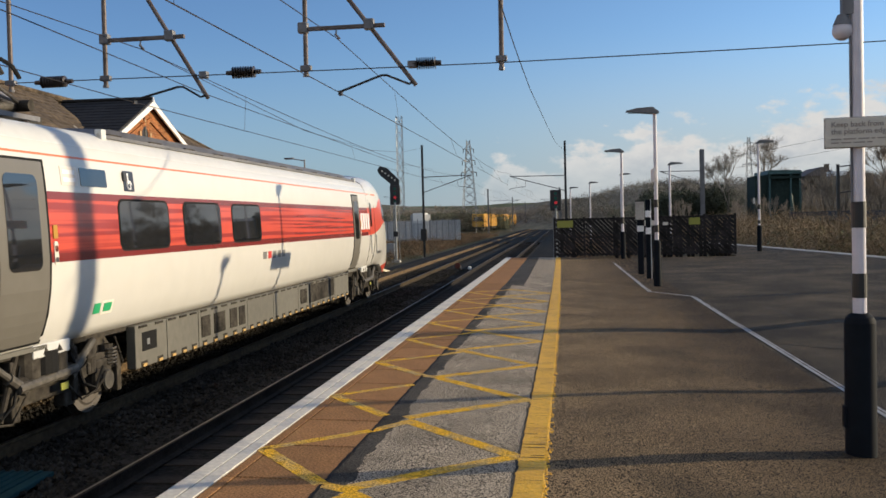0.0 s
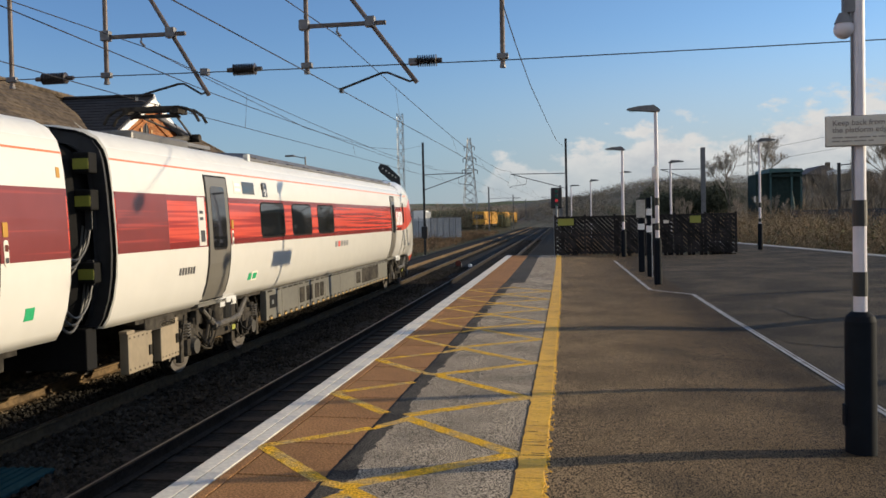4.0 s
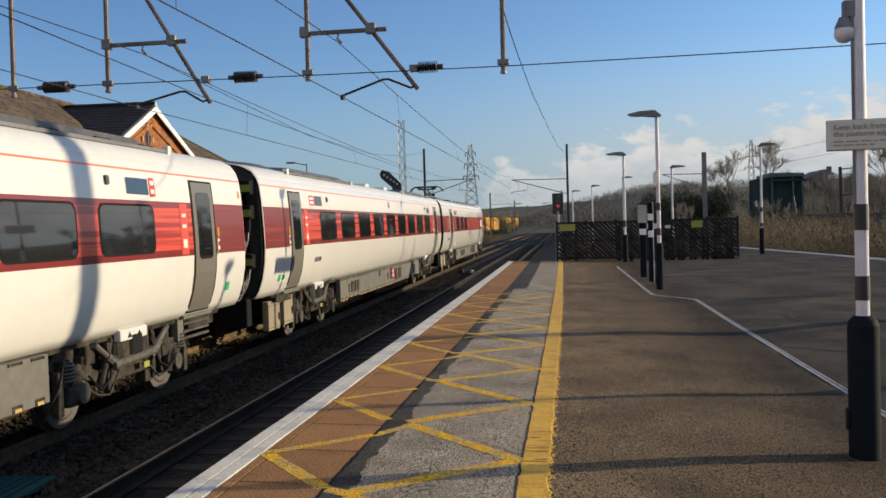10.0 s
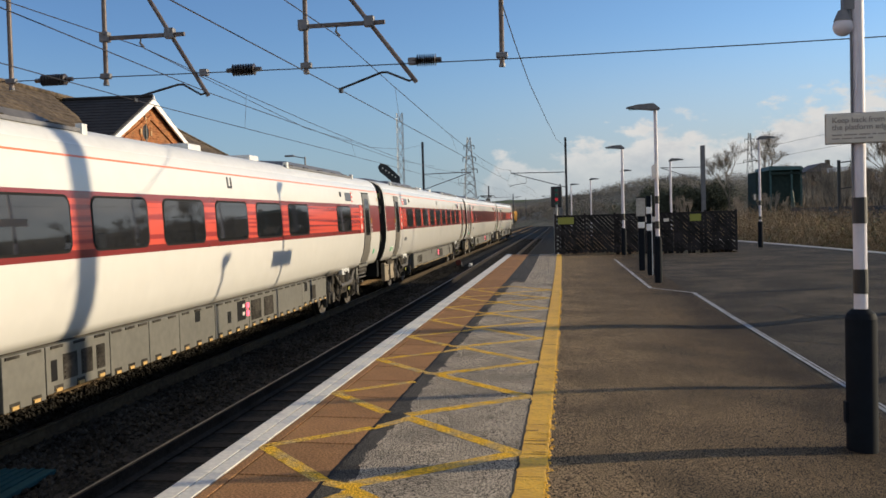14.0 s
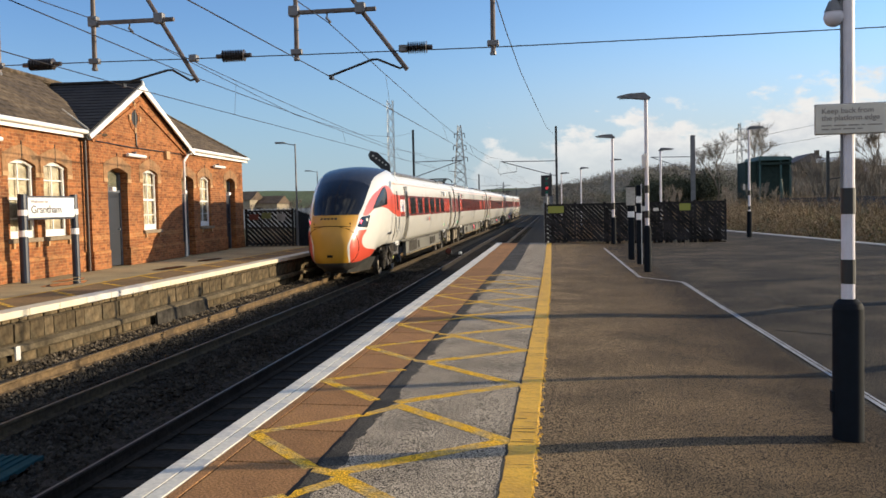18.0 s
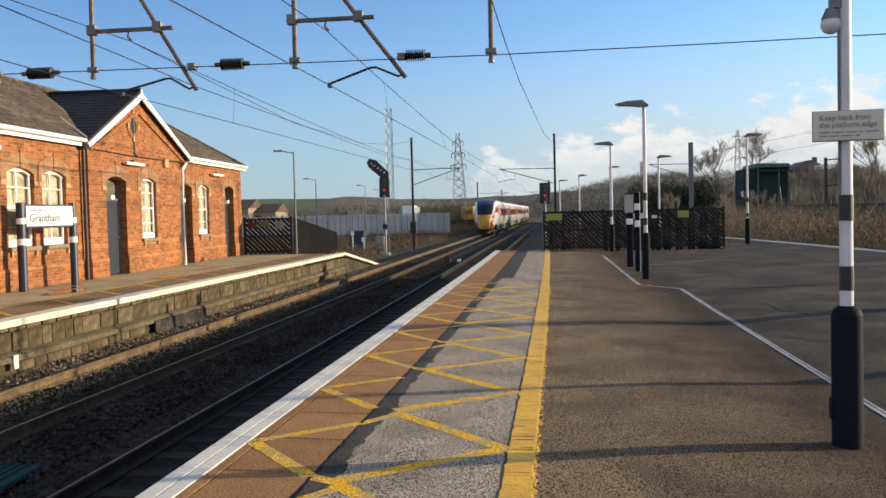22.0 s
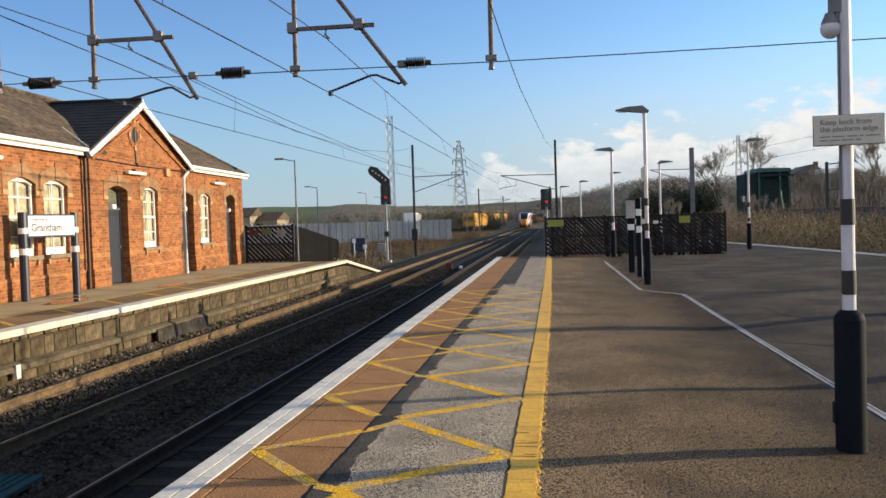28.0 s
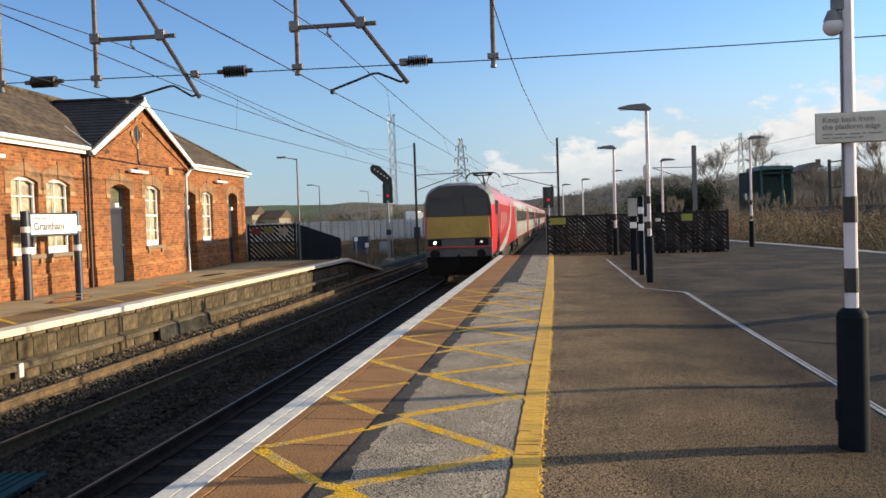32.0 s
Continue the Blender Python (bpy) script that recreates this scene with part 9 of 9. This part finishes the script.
def plant(kind, x, y, z, size):
    copy_thing(kind, pose(x, y, z, 0, 0, rg.uniform(0, 360)) @ Matrix.Diagonal((size, size, size, 1)))


for x, y, k in ((27, 126, 0.95), (47, 118, 1.1), (16, 140, 0.8), (52, 112, 1.0), (21, 132, 0.9), (57, 125, 1.1)):
    plant(rg.choice(TREES), x, y, -0.6, k)
for k in range(34):
    plant(rg.choice(BIRCHES), rg.uniform(27.6, 44), rg.uniform(98, 110), -0.6, rg.uniform(0.65, 1.0))
for k in range(46):
    x = rg.uniform(1, 70)
    plant(rg.choice(TREES), x, rg.uniform(160, 205), -1.0, rg.uniform(0.55, 0.75) * (0.72 + 0.25 * min(1, x / 22)))
for k in range(26):
    plant(rg.choice(TREES + BIRCHES), rg.uniform(-110, -24), rg.uniform(135, 230), -0.8, rg.uniform(0.35, 0.6))
for x, y, k in ((-44.6, 170, 0.56), (-39.0, 170, 0.52), (-33.5, 172, 0.44), (-52.0, 172, 0.5)):
    plant(rg.choice(TREES), x, y, -0.8, k)
for k in range(24):
    plant(rg.choice(TREES), rg.uniform(-80, 6), rg.uniform(330, 460), 0.0, rg.uniform(0.7, 1.0))
for k in range(10):
    plant(rg.choice(BIRCHES), rg.uniform(10, 24), rg.uniform(84, 100), -0.8, rg.uniform(0.4, 0.6))

rg = random.Random(77)
# dry scrub on the bank right of the platform
spots = []
for i in range(2600):
    y = rg.uniform(14, 92)
    x = (right_edge(min(y, 52)) if y < 52 else 7.9) + 1.0 + abs(rg.gauss(0, 1)) * (6 if y > 30 else 4)
    d = min(1.0, (x - right_edge(min(y, 52))) / 3.0)
    spots.append((x, y, ground_z(x, y) - 0.05, rg.uniform(0.7, 1.4) * (0.75 + 0.8 * d)))
tangle("dry_scrub", spots, M_SCRUB, "tangled dry brown winter scrub on the bank", "scrub", 5, 46, 1.3, 0.7, 0.05, 0.35)
tangle("dead_stems", [q for q in spots if rg.random() < 0.5], M_STRAW, "pale dead stems among the scrub", "scrub", 15, 30, 1.4, 0.7, 0.035, 0.4)
tangle("green_scrub", [q for q in spots if rg.random() < 0.3], M_GRASSY, "green winter bramble among the scrub", "scrub", 6, 40, 1.05, 0.65, 0.06, 0.25)
tangle("dark_bramble", [q for q in spots if rg.random() < 0.3], M_IVYWOOD, "dark evergreen bramble among the scrub", "scrub", 16, 40, 1.15, 0.6, 0.06, 0.25)
# scrub and grass beyond the far platform and along the tracks
spots = []
for i in range(2600):
    y = rg.uniform(46, 150)
    x = -10.6 - bend(y) - abs(rg.gauss(0, 1)) * 7
    if -12.2 < x < -10.7 and 56 < y < 62:
        continue
    spots.append((x, y, ground_z(x, y), rg.uniform(0.5, 1.1)))
tangle("dry_scrub", spots, M_BRAMBLE, "dark brown winter scrub beside the tracks", "scrub", 7, 30, 0.85, 0.7, 0.06, 0.35)
spots = [(-0.4 + abs(rg.gauss(0, 1)) * 3.5, rg.uniform(38, 130), -1.2, rg.uniform(0.5, 1.2)) for i in range(900)]
tangle("dry_scrub", spots, M_BRAMBLE, "dark brown winter scrub beyond the fence", "scrub", 8, 30, 0.85, 0.6, 0.06, 0.35)
spots = [(FE + 0.25 + rg.uniform(0, 0.35) - bend(y), y, -1.12, rg.uniform(0.5, 1.0)) for y in [rg.uniform(30, 47) for _ in range(60)]]
blades("track_weeds", spots, M_GRASSY, "weeds at the foot of the platform ramp", "weeds", 9, 12, 0.16, 0.2, 0.008, 0.6)


def thicket(name, x0, x1, y0, y1, top, n, seed, material, label, base=-1.0, size=1.0, per=16):
    rr = random.Random(seed)
    sp = []
    for i in range(n):
        x, y = rr.uniform(x0, x1), rr.uniform(y0, y1)
        k = noise.noise((x * 0.06, y * 0.05, seed))
        sp.append((x, y, base, (top(x) if callable(top) else top) * (0.75 + 0.5 * k)))
    return blades(name, sp, material, label, "woodland", seed, per, 1.0, 0.30 * size, 0.010, 0.34)


# woods: a dark slope right of the line, hedges on the left
rr = random.Random(91)
tangle("evergreen_wood", [(x, rr.uniform(124, 134), -1.0 + rr.uniform(0, 3.7 + 0.4 * math.sin(x * 1.3)), rr.uniform(1.4, 2.4)) for x in [rr.uniform(10.2, 20.8) for _ in range(230)]], M_EVERGREEN, "dark evergreen trees beyond the fence", "woodland", 42, 300, 1.5, 0.75, 0.15, 0.3)
WOOD = []
for _ in range(230):
    x = rr.uniform(1, 78)
    top = 4.2 + 3.6 * min(1, max(0, (x - 2) / 24)) + 0.9 * noise.noise((x * 0.16, 0, 3))
    k = rr.uniform(1.5, 3.0)
    WOOD.append((x, rr.uniform(172, 212), max(-1.0, top - 1.5 * k) * rr.uniform(0.3, 1.0) - 0.3, k))
tangle("far_wood", WOOD[:150], M_FARTWIG, "dense leafless woodland beyond the platform", "woodland", 41, 330, 1.5, 0.95, 0.12, 0.55)
tangle("far_wood", WOOD[150:], M_IVYWOOD, "ivy-grown trees in the woodland beyond the platform", "woodland", 48, 300, 1.4, 0.9, 0.15, 0.4)
tangle("far_hedge", [(x, rr.uniform(166, 176), -1.0 + rr.uniform(0, 2.6), rr.uniform(1.0, 2.0)) for x in [rr.uniform(-75, -14) for _ in range(190)]], M_DARKHEDGE, "dark winter hedge beyond the yard", "hedge", 47, 110, 1.4, 0.9, 0.14, 0.5)
tangle("bush_screen", [(rr.uniform(18, 46), rr.uniform(98, 106), -0.8 + rr.uniform(0, 1.2), rr.uniform(1.0, 2.0)) for _ in range(150)], M_SCRUB, "brown bushes in front of the shed and houses", "scrub", 62, 110, 1.4, 0.8, 0.07, 0.4)
def slope(x):
    return 2.5 + 11.8 * min(1, max(0, (x + 16) / 48)) ** 0.9


HILLSIDE = []
for _ in range(620):
    x, y = rr.uniform(-12, 190) if rr.random() < 0.6 else rr.uniform(-12, 50), rr.uniform(235, 425)
    f = 0.55 * (y - 200) / 75 if y < 275 else 0.55 + 0.35 * (y - 275) / 75 if y < 350 else 0.9 + 0.1 * (y - 350) / 75
    HILLSIDE.append((x, y, -2.4 + f * (slope(x) + 2), rr.uniform(1.8, 3.4)))
tangle("far_wood", HILLSIDE, M_FARTWIG, "leafless wood on the hillside, haze put into its twig colour", "woodland", 52, 130, 1.4, 0.95, 0.22, 0.9)
thicket("far_wood", 30, 75, 98, 140, 6.5, 500, 45, M_TWIG, "bare thicket beside the houses", -1.0, 1.0, 34)
thicket("far_hedge", -120, -22, 130, 175, 3.6, 700, 43, M_TWIG, "leafless hedge beyond the yard", -0.8, 1.6, 18)
thicket("far_hedge", -46, -16, 215, 240, 6.0, 420, 44, M_IVYWOOD, "dark hedge beyond the wagons", -0.8, 1.6, 20)
thicket("far_wood", -80, 12, 420, 470, 9, 700, 46, M_TWIG, "distant woods where the line goes", 0.0, 1.4, 20)


def hill(name, x0, x1, y, height, depth, material, label, seed):
    bm = bmesh.new()
    xs_ = steps(x0, x1, (x1 - x0) / 60)
    rows = []
    for k, (dy, f) in enumerate(((0, 0.0), (depth * 0.25, 0.55), (depth * 0.5, 0.9), (depth * 0.75, 1.0), (depth, 0.8))):
        rows.append([bm.verts.new((x, y + dy, -2 + f * (height(x) + 2) * (1 + 0.06 * noise.noise((x * 0.02, k, seed))))) for x in xs_])
    for a, b in zip(rows, rows[1:]):
        for i in range(len(xs_) - 1):
            bm.faces.new((a[i], a[i + 1], b[i + 1], b[i]))
    return solo(name, bm, material, label, "hill", kind="structure", smooth=True)


hill("hill_left", -900, -40, 800, lambda x: 23 + 3 * math.sin(x * 0.012), 400, M_FIELD, "low green winter hill on the skyline", 1)
hill("hill_middle", -190, 60, 640, lambda x: 15 + 4 * math.sin(x * 0.03 + 1), 200, M_FARWOOD, "wooded rise where the line disappears", 2)
hill("hill_right", -16, 520, 200, slope, 300, M_FARWOOD, "dark wooded hillside beyond the station", 3)


# ---------------------------------------------------------------- what moves


def on_track(centre, y, turn):
    """Pose of a car whose middle is at y."""
    return pose(centre - bend(y), y, RAIL, 0, 0, swing(y) + turn)


# place of the white train's second gap, metres ahead
WAY = [(0, -21.0), (0.5, -20.83), (1, -20.55), (1.5, -20.13), (2, -19.57), (2.5, -18.85), (3, -17.99), (3.5, -16.91), (4.5, -14.1), (5.5, -10.55), (6, -8.46),
       (6.5, -6.13), (7, -3.63), (7.5, -0.93), (8, 2.0), (8.5, 5.1), (9, 8.44), (9.5, 12.1), (10, 16.0), (10.5, 19.91), (11, 23.98), (11.5, 28.5), (12, 33.23),
       (12.5, 38.15), (13, 43.2), (13.5, 48.5), (14, 53.95), (14.5, 59.7), (15.5, 71.7), (16.5, 84.7), (17, 91.4), (17.5, 98.2), (18, 105.1), (18.5, 112.2),
       (19, 120.3), (20, 136.4), (21, 153.6), (22, 171.8), (23, 190.0), (24, 208.8), (25, 228.4), (26, 249.0), (28, 291.5), (30, 335.0), (32, 380.0)]
# place of the red locomotive's front
RED_WAY = [(0, 1690.5), (10, 1172.5), (20, 654.5), (28, 240.1), (30, 136.5), (31, 84.7), (32, 32.9)]


def motions():
    for car, middle, turn in CARS:
        walk(car, [(t, on_track(TRACK_B, y + middle, turn)) for t, y in WAY])
    for car, back in RED_CARS:
        walk(car, [(t, on_track(TRACK_A, y + back, 0)) for t, y in RED_WAY])


motions()
